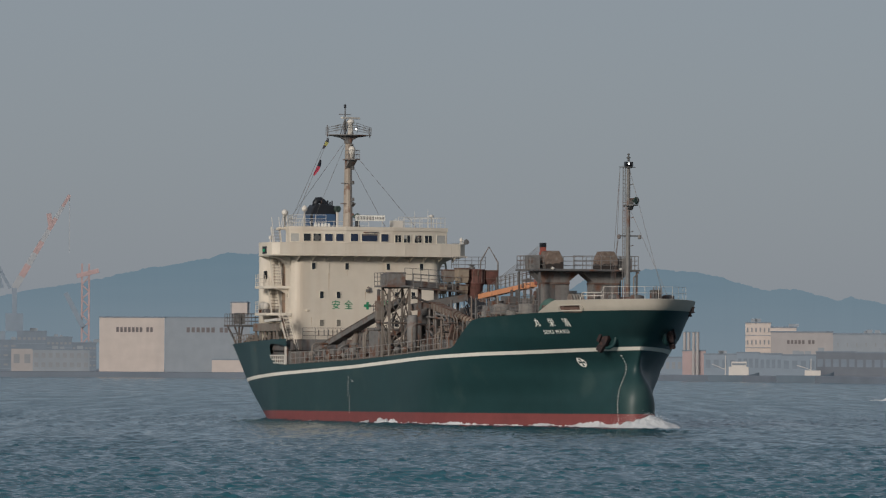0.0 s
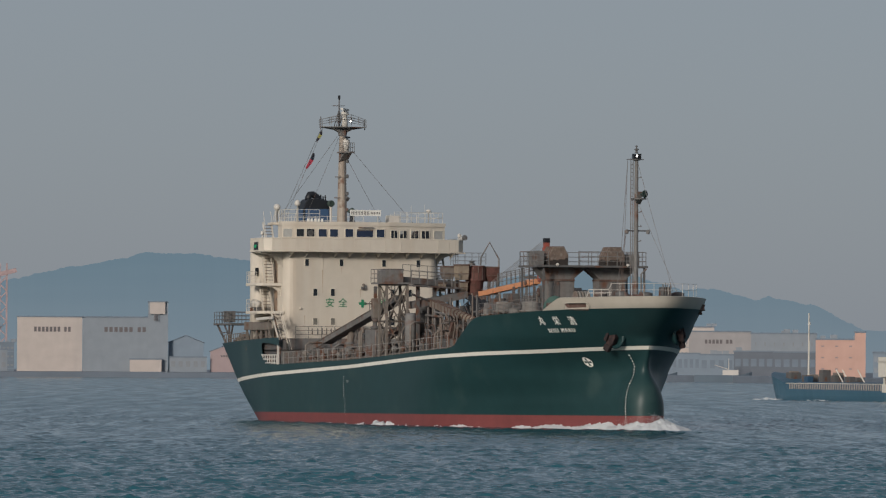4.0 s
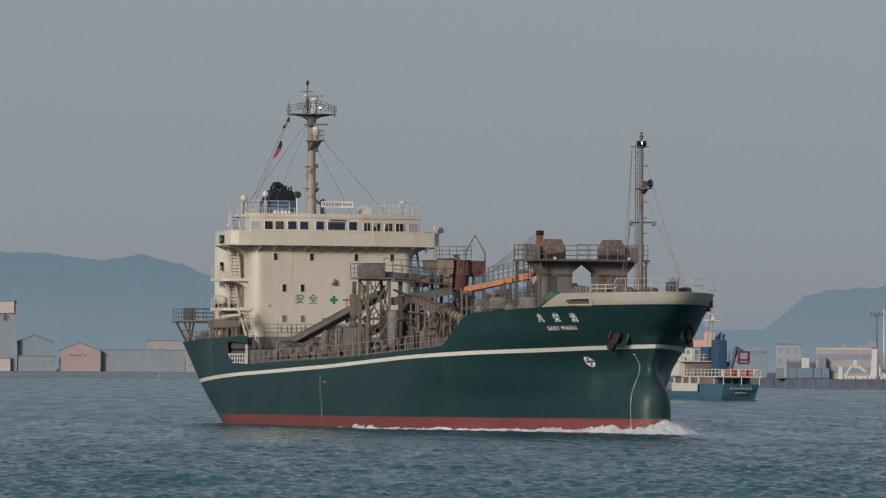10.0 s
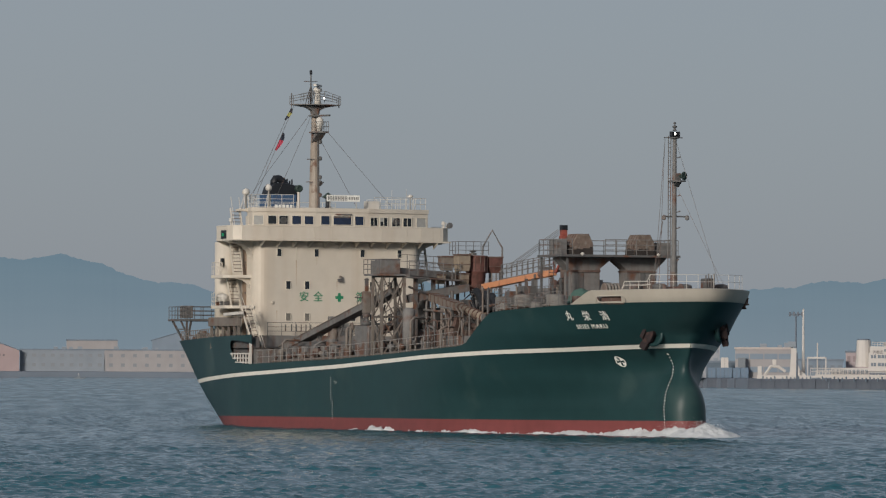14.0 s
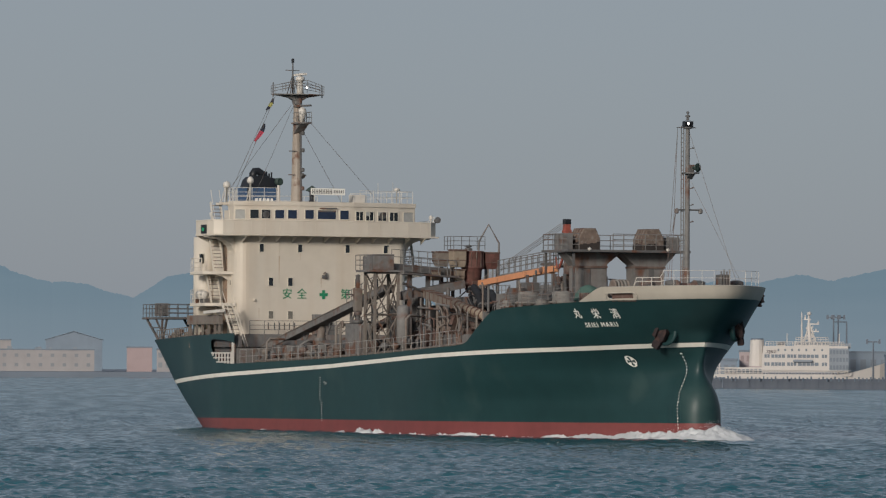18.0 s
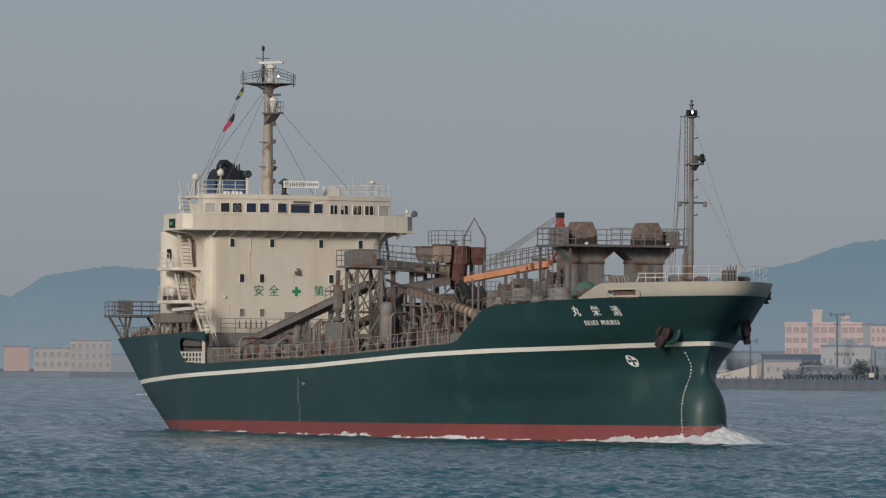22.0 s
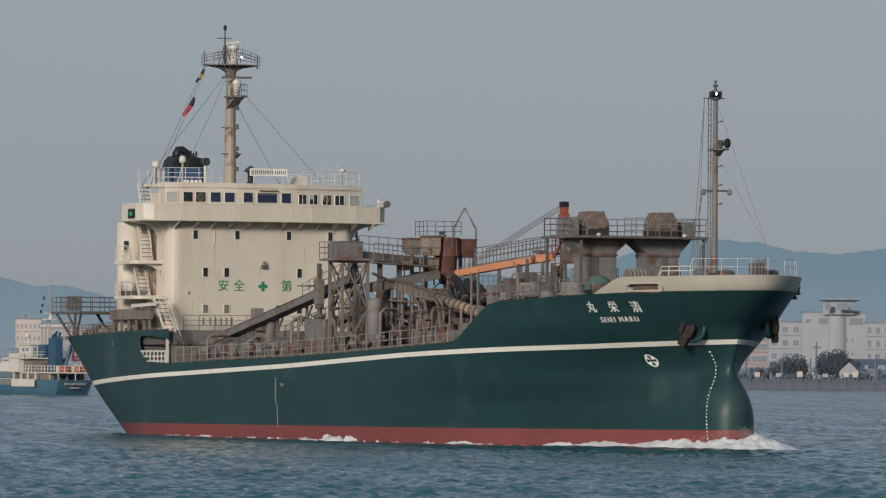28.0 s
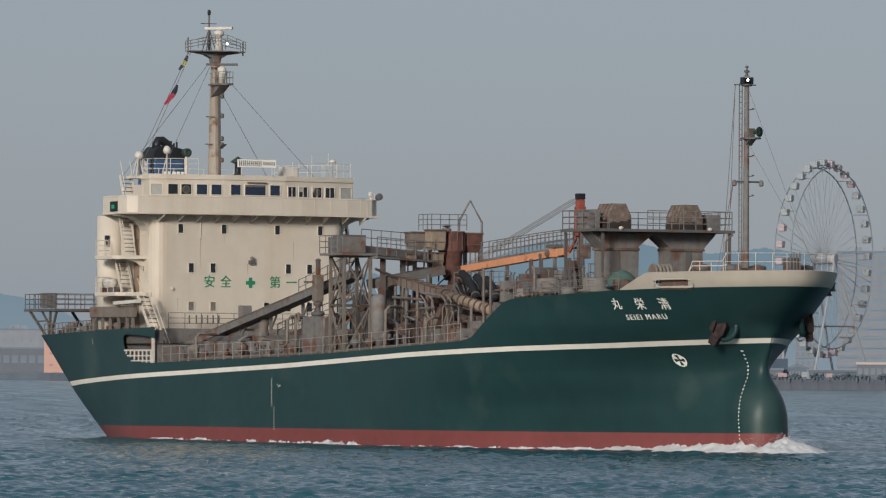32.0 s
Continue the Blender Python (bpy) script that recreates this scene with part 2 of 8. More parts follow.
hull_band("boot_top", [lambda x: -1.3, lambda x: 0.0, boot], -18.6, 69.6, M_RED, "faded red boot top along the waterline", close=True)
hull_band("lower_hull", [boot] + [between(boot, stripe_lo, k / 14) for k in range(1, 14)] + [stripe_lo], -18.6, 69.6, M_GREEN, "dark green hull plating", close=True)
hull_band("hull_stripe", [stripe_lo, stripe_hi], -18.6, 69.6, M_BAND, "off-white painted stripe", off=0.02, close=True)
OPEN_TOP = ((-0.1, 6.2), (-0.02, 6.42), (0.15, 6.55), (0.6, 6.64), (2.5, 6.60), (4.2, 6.48), (5.2, 6.35))
OPEN_LOW = ((-0.1, 6.15), (0.0, 5.85), (0.3, 5.6), (0.9, 5.32), (1.7, 5.05), (2.5, 4.9), (3.4, 4.82), (5.2, 4.83))


def open_top(x):
    return lerp_table(x, OPEN_TOP)


def open_low(x):
    return lerp_table(x, OPEN_LOW)


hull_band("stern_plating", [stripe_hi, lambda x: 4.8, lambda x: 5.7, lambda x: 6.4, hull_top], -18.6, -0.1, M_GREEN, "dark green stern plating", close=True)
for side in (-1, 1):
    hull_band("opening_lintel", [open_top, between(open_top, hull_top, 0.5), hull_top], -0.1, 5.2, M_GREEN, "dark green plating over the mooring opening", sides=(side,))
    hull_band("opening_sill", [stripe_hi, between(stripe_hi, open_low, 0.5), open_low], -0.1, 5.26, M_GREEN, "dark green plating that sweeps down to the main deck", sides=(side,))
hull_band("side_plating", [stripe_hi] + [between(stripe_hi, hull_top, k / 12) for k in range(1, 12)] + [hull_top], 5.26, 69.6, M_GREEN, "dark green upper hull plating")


def bulwark_top(x):
    return lerp_table(x, ((60.5, 8.99), (62.5, 9.88), (70, 10.0)))


bul = hull_band("bulwark", [hull_top, between(hull_top, bulwark_top, 0.08), between(hull_top, bulwark_top, 0.5), bulwark_top], 60.5, 69.6, M_BEIGE, "beige forecastle bulwark",
                skip=lambda x, j: 63.1 < x < 65.2 and j == 1)
sol = bul.modifiers.new("thickness", "SOLIDIFY")
sol.thickness, sol.offset = 0.12, -1
bul.modifiers.new("crisp_edges", "EDGE_SPLIT").split_angle = radians(35)


def deck(name, z_of, a, b, label=""):
    bm = B()
    last = None
    for xn in stations(a, b):
        z = z_of(xn)
        x = station(xn, z)
        w = max(0.02, half(x, z) - 0.06)
        now = (bm.verts.new((x, -w, z)), bm.verts.new((x, w, z)))
        if last:
            bm.faces.new((last[0], now[0], now[1], last[1]))
        last = now
    return part(name, bm, M_DECK, ship, label)


deck("poop_deck", lambda x: 6.05, -18.4, 5.2)
deck("main_deck", lambda x: lerp_table(x, HULL_TOP) - 0.12 if x > 5.3 else 4.7, 0.0, 49.8)
deck("forecastle_deck", lambda x: 8.4, 49.8, 69.4)

# ---------------------------------------------------------------- deckhouse and wheelhouse
part("house_plinth", box(B(), -12, 1.28, -6.45, 6.45, 4.5, 7.04), M_GREY, ship, "grey steel plinth under the deckhouse")


def house_outline(aft, grow=0.0):
    r = 0.95
    o = [(grow, -6.0), (grow, 6.0)] + [(-r + (r + grow) * math.cos(radians(a)), 6.0 + (r + grow) * math.sin(radians(a))) for a in (15, 30, 45, 60, 75, 90)]
    o += [(aft, 6.95 + grow), (aft, -6.95 - grow)]
    return o + [(-r + (r + grow) * math.cos(radians(a)), -6.0 - (r + grow) * math.sin(radians(a))) for a in (90, 75, 60, 45, 30, 15)]


# brown side doors, with the shade of the stair recess mixed into the colour
M_DOOR = material("brown_door_with_painted_shade", (0.24, 0.17, 0.12), 0.7)
house = part("deckhouse", prism(B(), house_outline(-5.0), "z", 7.04, 14.38), M_HOUSE, ship, "cream three-storey deckhouse")
part("aft_house", prism(B(), [(-5.0, -6.4), (-5.0, 6.4), (-8, 6.2), (-8, -6.2)], "z", 6.9, 14.38), M_HOUSE, house)
for side in (-1, 1):
    ring = [(-6.2 + 0.95 * math.cos(radians(a)), side * 7.1 + 0.95 * math.sin(radians(a))) for a in range(0, 360, 20)]
    part("stair_tower", prism(B(), ring[::side], "z", 7.0, 14.37), M_HOUSE, house, "rounded cream stair tower", True)
    for z0, z1 in ((11.72, 13.75), (9.35, 11.3), (7.0, 8.9)):
        dr = part("side_door", bevelled(box(B(), -2.9, -2.1, side * 6.95, side * 7.0, z0, z1), 0.02), M_DOOR, house, "brown steel side door")
        part("door_handle", box(B(), -2.2, -2.15, side * 7.0, side * 7.06, z0 + 0.95, z0 + 1.1), M_DGREY, dr)
    part("porthole", box(B(), -5.62, -5.3, side * 7.75 - 0.1, side * 7.75 + 0.1, 12.4, 13.1), M_GLASS, house)

# side platforms, rails and stairs on the starboard and port sides
for side in (-1, 1):
    for z, x0, x1, w in ((11.5, -5.0, -0.95, 8.95), (9.12, -5.0, -0.4, 8.95)):
        o = [(x0, side * 6.9), (x0, side * (w - 0.25)), (x0 + 0.3, side * w), (x1 - 1.1, side * w), (x1 - 0.5, side * (w - 0.4)), (x1, side * 6.9)]
        bal = part("side_platform", bevelled(prism(B(), o, "z", z, z + 0.24), 0.03), M_HOUSE, ship, "cream steel side platform")
        railing(bal, [(x0 + 0.05, side * 7.9, z + 0.24), (x0 + 0.05, side * (w - 0.3), z + 0.24), (x0 + 0.35, side * (w - 0.06), z + 0.24), (x1 - 1.5, side * (w - 0.06), z + 0.24)], 1.0, 0.8, 3, 0.018, M_HOUSE)
        cove = [(side * 6.95, z - 1.1), (side * 7.0, z - 0.75), (side * 7.2, z - 0.4), (side * 7.6, z - 0.15), (side * 8.3, z), (side * 6.95, z)]
        part("bracket", prism(B(), cove, "x", x1 - 0.6, x1 - 0.5), M_HOUSE, bal, "curved cream bracket")
        part("bracket", prism(B(), cove, "x", -4.4, -4.3), M_HOUSE, bal)

    def ladder(x0, z0, x1, z1, y, mat):
        st = part("stair", beam(beam(B(), (x0, y - 0.36, z0), (x1, y - 0.36, z1), 0.07, 0.22), (x0, y + 0.36, z0), (x1, y + 0.36, z1), 0.07, 0.22), mat, ship, "steep cream ladder stair")
        n = max(4, round(abs(z1 - z0) / 0.27))
        tread = None
        for k in range(1, n):
            at = Matrix.Translation((x0 + (x1 - x0) * k / n, y, z0 + (z1 - z0) * k / n))
            if tread is None:
                tread = part("tread", box(B(), -0.13, 0.13, -0.33, 0.33, -0.025, 0.025), M_TAN, st, at=at).data
            else:
                again("tread", tread, st, at)
        for s in (-0.33, 0.33):
            part("handrail", tube(B(), [(x0, y + s, z0 + 0.9), (x1, y + s, z1 + 0.9)], 0.025, 5), mat, st)
        return st

    ladder(-2.7, 14.4, -1.75, 11.74, side * 7.8, M_HOUSE)
    ladder(-3.3, 11.6, -2.2, 9.36, side * 7.8, M_HOUSE)
    ladder(0.9, 9.3, 4.7, 4.9, side * 8.15, M_HOUSE)
    part("life_raft", lathe(B(), [(0.05, -0.75), (0.30, -0.7), (0.36, 0), (0.30, 0.7), (0.05, 0.75)], 14, pose(-3.5, side * 8.45, 9.98, 0, 90, 0)), M_WHITE, ship, "white life raft canister", True)
    for x in (-4.1, -3.0):
        part("raft_cradle", box(B(), x, x + 0.15, side * 8.45 - 0.35, side * 8.45 + 0.35, 9.3, 9.72), M_DGREY, ship)
    part("davit_girder", bevelled(box(B(), -6.3, 0.3, side * 8.4 - 0.18, side * 8.4 + 0.18, 7.75, 8.45), 0.03), M_TAN, ship, "brown steel boat girder")
    for x in (-6.0, -4.6, -3.4, -2.1, -0.8, 0.1):
        part("girder_post", beam(B(), (x, side * 8.4, 6.0), (x, side * 8.4, 7.8), 0.16, 0.16), M_TAN, ship)
    for x, h in ((-4.0, 0.9), (-2.8, 1.1), (-1.5, 0.8)):
        part("deck_machinery", bevelled(box(B(), x - 0.35, x + 0.35, side * 8.0 - 0.3, side * 8.0 + 0.3, 6.0, 6.3 + h), 0.06), M_RUSTY, ship)
    part("accommodation_ladder", beam(B(), (-1.5, side * 8.9, 8.65), (2.0, side * 8.9, 8.75), 0.35, 0.22), M_WHITE, ship, "stowed white gangway")

# bridge deck with its bulwark and gussets
DECK14 = [(1.3, -3), (1.3, 3), (1.05, 6.5), (0.7, 9.1), (-3.2, 9.1), (-3.6, 8.7), (-5.0, 7.0), (-5.0, -7.0), (-3.6, -8.7), (-3.2, -9.1), (0.7, -9.1), (1.05, -6.5)]
bridge_deck = part("bridge_deck", prism(B(), DECK14, "z", 14.38, 14.5), M_HOUSE, ship)


def wall_along(bm, pts, z0, z1, thick):
    """One continuous upright plate along points."""
    rows = []
    for i, p in enumerate(pts):
        a, b = Vector(pts[max(0, i - 1)]), Vector(pts[min(len(pts) - 1, i + 1)])
        n = Vector((-(b - a).y, (b - a).x)).normalized() * thick / 2
        rows.append([bm.verts.new((p[0] + s * n.x, p[1] + s * n.y, z)) for s, z in ((-1, z0), (1, z0), (1, z1), (-1, z1))])
    for a, b in zip(rows, rows[1:]):
        for j in range(4):
            bm.faces.new((a[j], a[(j + 1) % 4], b[(j + 1) % 4], b[j]))
    bm.faces.new(rows[0][::-1])
    bm.faces.new(rows[-1])
    bmesh.ops.recalc_face_normals(bm, faces=bm.faces)
    return bm


front = [(-3.2, -9.02), (-0.6, -9.1), (0.3, -8.95), (0.75, -8.4), (1.05, -6.5), (1.3, -3), (1.3, 3), (1.05, 6.5), (0.75, 8.4), (0.3, 8.95), (-0.6, 9.1), (-1.2, 9.05)]
bw = part("bridge_bulwark", wall_along(B(), front, 14.4, 15.5, 0.08), M_HOUSE, bridge_deck, "cream bulwark round the bridge wings")
part("bulwark_cap", tube(B(), [(x, y, 15.52) for x, y in front], 0.06, 6), M_HOUSE, bridge_deck)
stiff = None
for i, y in enumerate((-7.6, -6.3, -5.2, -4.0, -2.6, -1.2, 0.2, 1.6, 3.0, 4.0, 5.2, 6.4, 7.5, 8.1)):
    x = lerp_table(abs(y), ((3, 1.34), (6.5, 1.09), (8.4, 0.79)))
    if stiff is None:
        stiff = part("bulwark_stiffener", box(B(), 0, 0.018, -0.02, 0.02, 14.42, 15.5), M_HOUSE, bridge_deck, at=Matrix.Translation((x, y, 0))).data
    else:
        again("bulwark_stiffener", stiff, bridge_deck, Matrix.Translation((x, y, 0)))
gus = None
for y in (-6.6, -5.2, -3.9, -2.6, -1.3, 0, 1.3, 2.6, 3.9, 5.2, 6.6, 7.9):
    at = Matrix.Translation((0, y, 0))
    if gus is None:
        gus = part("gusset", prism(B(), [(0.02, 14.37), (1.15, 14.37), (0.02, 13.9)], "y", -0.03, 0.03), M_HOUSE, bridge_deck, at=at).data
    else:
        again("gusset", gus, bridge_deck, at)
for side in (-1, 1):
    bm = prism(B(), [(side * 6.9, 13.4), (side * 9.0, 14.37), (side * 6.9, 14.37)], "x", -3.3, -3.2)
    part("wing_gusset", bm, M_HOUSE, bridge_deck)
    part("wing_soffit", prism(B(), [(side * 6.95, 12.95), (side * 7.0, 13.3), (side * 7.15, 13.65), (side * 7.5, 13.98), (side * 8.0, 14.18), (side * 8.95, 14.3), (side * 8.95, 14.38), (side * 6.95, 14.38)], "x", -1.9, -0.7), M_HOUSE, bridge_deck, "cream coved soffit under the bridge wing")
    col = material("green_side_light_glass" if side < 0 else "red_side_light_glass", (0.02, 0.25, 0.12) if side < 0 else (0.3, 0.02, 0.02), 0.2)
    lb = part("side_light_box", box(B(), -1.9, -0.75, side * 9.05, side * 9.17, 14.55, 15.2), M_BLACK, bridge_deck, "black navigation light box")
    part("light", lathe(B(), [(0.02, -0.14), (0.13, -0.12), (0.13, 0.12), (0.02, 0.14)], 10, pose(-1.3, side * 9.2, 14.85)), col, lb)
    part("wing_lamp", lathe(B(), [(0.05, 0), (0.06, 0.35), (0.14, 0.4), (0.14, 0.62), (0.03, 0.7)], 10, pose(-0.4, side * 8.9, 15.45)), M_WHITE, bridge_deck)
# port wing lattice and search light
railing(bridge_deck, [(-3.2, 9.05, 14.5), (-1.2, 9.05, 14.5), (0.2, 8.9, 14.8)], 1.2, 0.45, 4, 0.02, M_WHITE, label="white wing rail")
part("search_light", lathe(B(), [(0.05, -0.2), (0.2, -0.15), (0.24, 0.15), (0.03, 0.18)], 12, pose(0.6, 9.0, 15.75, 0, 80, 0)), M_DGREY, bridge_deck)

# wheelhouse
WH = [(1.0, -2.35), (1.0, 1.98), (0.35, 5.95), (0.0, 7.42), (-1.6, 7.2), (-6, 4.6), (-6, -4.6), (-1.6, -7.1), (0.0, -7.28), (0.35, -6.2)]
wheelhouse = part("wheelhouse", prism(B(), WH, "z", 14.5, 16.66), M_HOUSE, ship, "cream wheelhouse with a faceted front")
roof = part("wheelhouse_roof", prism(B(), [(1.06, -2.38), (1.06, 2.01), (0.41, 6.0), (0.05, 7.48), (-1.7, 7.26), (-6.3, 4.8), (-6.3, -4.8), (-1.7, -7.16), (0.05, -7.34), (0.41, -6.25)], "z", 16.66, 16.98), M_HOUSE, ship)
part("roof_wing", box(B(), -2.6, -1.3, -7.7, -6.6, 16.72, 16.9), M_HOUSE, roof)
FRAME = material("window_frame_paint", (0.62, 0.57, 0.48), 0.5)
# pale base colour paints brightness into the end panes; blinds share it
M_PALE = material("pale_blind_and_bright_pane", (0.35, 0.35, 0.33), 0.15, vary=0.1)


def window(parent, x, y, z, w, h, face=0.0, glass=None):
    """A pane in a frame that stands proud of the wall; face: the wall's turn in degrees."""
    at = pose(x, y, z, 0, 0, face)
    bm = B()
    t = 0.045
    for a, b, c, d in ((-w / 2 - t, w / 2 + t, h / 2, h / 2 + t), (-w / 2 - t, w / 2 + t, -h / 2 - t, -h / 2), (-w / 2 - t, -w / 2, -h / 2, h / 2), (w / 2, w / 2 + t, -h / 2, h / 2)):
        box(bm, -0.02, 0.05, a, b, c, d)
    fr = part("window", bm, FRAME, parent, at=at)
    part("pane", box(B(), -0.02, 0.012, -w / 2, w / 2, -h / 2, h / 2), glass or M_GLASS, fr)
    return fr


M_BLUEPANE = material("blue_tinted_window_glass", (0.012, 0.022, 0.05), 0.1, vary=0.3, spec=0.6)
for y, w in ((-1.59, 0.7), (-0.18, 1.48), (1.24, 0.7)):
    pane_of = window(wheelhouse, 1.01, y, 16.03, w, 0.66, glass=M_BLUEPANE)
    if w > 1:
        part("sun_blind", box(B(), 0.012, 0.02, -0.7, 0.7, 0.2, 0.32), M_DGREY, pane_of)
for y, w in ((-2.92, 0.68), (-3.88, 0.7), (-4.91, 0.67), (-5.78, 0.64)):
    window(wheelhouse, 1.01 + (y + 2.35) * 0.1688, y, 16.02, w, 0.64, -9.6, M_BLUEPANE if y > -4.5 else None)
for y, w in ((2.5, 0.62), (3.38, 0.66), (4.48, 0.72), (5.5, 0.74)):
    port_pane = window(wheelhouse, 1.01 - (y - 1.98) * 0.1637, y, 15.97, w, 0.64, 9.3)
    part("glazing_bar", box(B(), 0.0, 0.03, -0.02, 0.02, -0.32, 0.32), FRAME, port_pane)
    if y in (3.38, 4.48):
        part("window_blind", box(B(), 0.005, 0.018, -w / 2, 0.0, 0.02, 0.32), M_PALE, port_pane)
window(wheelhouse, 0.15, -6.82, 16.0, 0.72, 0.68, -17, M_PALE)
window(wheelhouse, 0.14, 6.8, 15.96, 0.9, 0.7, 13.4, M_PALE)
for side in (-1, 1):
    for x in (-0.8,):
        window(wheelhouse, x, side * 7.12, 15.95, 0.8, 0.68, side * 90)
for y, f in ((-4.91, -9.6), (4.48, 9.3)):
    x = 1.03 + (y + 2.35) * 0.1688 if y < 0 else 1.03 - (y - 1.98) * 0.1637
    part("clear_view_ring", lathe(B(), [(0.2, 0), (0.24, 0.02), (0.27, 0.0), (0.24, -0.02), (0.2, 0)], 20, pose(x, y, 16.0, 0, 90, f)), M_DGREY, wheelhouse, "round clear-view window ring", True)
part("window_visor", box(B(), 1.0, 1.16, -0.75, 0.6, 16.46, 16.54), M_DGREY, wheelhouse)
for y in (-5.02, -1.92, 1.92, 5.03):
    window(house, 0.0, y, 13.5, 0.34, 0.58)
for y in (-4.26, -2.70, 2.73, 4.27):
    window(house, 0.0, y, 10.97, 0.36, 0.6)
M_DUSTY = material("dusty_glass", (0.16, 0.15, 0.13), 0.3, vary=0.3)
for y, g in ((-4.25, M_DUSTY), (-2.68, M_DUSTY), (1.16, None), (2.73, None), (4.27, None)):
    window(house, 0.0, y, 8.49, 0.38, 0.56, 0, g)
for side in (-1, 1):
    window(house, -1.4, side * 6.95, 13.45, 0.25, 0.5, side * 90)
    window(house, -1.4, side * 6.95, 10.9, 0.25, 0.35, side * 90)
lampf = part("flood_lamp", bevelled(box(B(), 0.0, 0.25, -0.16, 0.18, 11.25, 11.5), 0.03), M_DGREY, house)
part("lamp_hood", lathe(B(), [(0.14, 0), (0.11, 0.12), (0.04, 0.17)], 10, pose(0.2, 0.02, 11.58)), M_TAN, lampf)
for y, z0, z1, w in ((-3.6, 10.9, 12.9, 0.09), (-0.2, 10.55, 11.3, 0.07), (3.1, 11.5, 12.7, 0.06), (5.4, 9.1, 10.6, 0.08), (-5.2, 8.2, 9.0, 0.06), (1.1, 8.0, 8.9, 0.05), (-1.9, 12.6, 13.6, 0.05)):
    part("rust_run", prism(B(), [(y - w / 2, z1), (y - w * 0.35, z0 + 0.4 * (z1 - z0)), (y - 0.01, z0), (y + 0.01, z0), (y + w * 0.3, z0 + 0.5 * (z1 - z0)), (y + w / 2, z1)], "x", 0.0, 0.005), M_RUN, house)
part("scupper_pipe", tube(B(), [(0.03, -3.6, 12.9), (0.03, -3.6, 14.0)], 0.025, 5), M_HOUSE, house)
part("small_vent", lathe(B(), [(0.12, 0), (0.12, 0.1), (0.02, 0.14)], 10, pose(0, -5.6, 9.6, 0, 90, 0)), M_HOUSE, house)


# lettering
def letters(text, height, spacing=1.0):
    """The mesh of a text: its vertices lie in x (along) and y (up) about the middle."""
    cu = bpy.data.curves.new("letters", "FONT")
    cu.body, cu.size, cu.align_x, cu.align_y = text, height, "CENTER", "CENTER"
    cu.space_character = spacing
    ob = new("letters", cu)
    dg = bpy.context.evaluated_depsgraph_get()
    me = bpy.data.meshes.new_from_object(ob.evaluated_get(dg), depsgraph=dg)
    bpy.data.objects.remove(ob)
    bpy.data.curves.remove(cu)
    return me


def letter_part(name, text, height, place, mat, parent, label="", spacing=1.0):
    me = letters(text, height, spacing)
    bm = B()
    bm.from_mesh(me)
    bpy.data.meshes.remove(me)
    bmesh.ops.triangulate(bm, faces=bm.faces)
    bmesh.ops.subdivide_edges(bm, edges=[e for e in bm.edges if e.calc_length() > height * 0.25], cuts=2)
    got = bmesh.ops.extrude_face_region(bm, geom=list(bm.faces))["geom"]
    up = {g for g in got if isinstance(g, bmesh.types.BMVert)}
    for v in bm.verts:
        v.co = place(v.co.x, v.co.y, 0.03 if v in up else 0.0)
    bmesh.ops.recalc_face_normals(bm, faces=bm.faces)
    return part(name, bm, mat, parent, label)


for y, c in ((-2.95, "安"), (-1.77, "全"), (1.77, "第"), (2.95, "一")):
    letter_part("safety_letter", c, 0.84, lambda a, b, o, y=y: Vector((0.006 + o, y + a, 10.04 + b)), M_MARK, house, "green painted character")
part("safety_cross", box(box(B(), 0.0, 0.03, -0.33, 0.33, 9.93, 10.16), 0.0, 0.031, -0.115, 0.115, 9.71, 10.38), M_MARK, house, "green painted cross")


def on_hull(x0, z0, slope=0.12):
    def put(a, b, o):
        x, z = x0 + a * 0.93, z0 + b + a * 0.02
        return Vector((x + 0.35 * o, -half(x, z) - 0.035 - o, z))
    return put


for x, c in ((59.8, "丸"), (61.36, "栄"), (62.86, "清")):
    letter_part("name_letter", c, 0.69, on_hull(x, 8.14), M_LETTER, ship, "white painted character of the ship's name")
letter_part("latin_name", "SEIEI MARU", 0.42, on_hull(61.36, 7.45), M_LETTER, ship, "white painted ship's name", 1.3)
# bow thruster mark
bm = B()
for k in range(24):
    a0, a1 = 2 * math.pi * k / 24, 2 * math.pi * (k + 1) / 24
    q = [(r * math.cos(a), r * math.sin(a)) for r, a in ((0.36, a0), (0.36, a1), (0.29, a1), (0.29, a0))]
    bm.faces.new([bm.verts.new(on_hull(61.28, 5.08)(c[0], c[1], 0.02)) for c in q])
for k in range(4):
    a = radians(45 + 90 * k)
    q = [(0.05 * math.cos(a), 0.05 * math.sin(a))] + [(0.29 * math.cos(a + radians(d)), 0.29 * math.sin(a + radians(d))) for d in (-24, -8, 8, 24)]
    bm.faces.new([bm.verts.new(on_hull(61.28, 5.08)(c[0], c[1], 0.02)) for c in q])
part("thruster_mark", bm, M_LETTER, ship, "white bow thruster mark")


def dash(name, x, z, w, h):
    bm = B()
    p = on_hull(x, z)
    bm.faces.new([bm.verts.new(p(a, b, 0.02)) for a, b in ((-w / 2, -h / 2), (w / 2, -h / 2), (w / 2, h / 2), (-w / 2, h / 2))])
    part(name, bm, M_LETTER, ship)


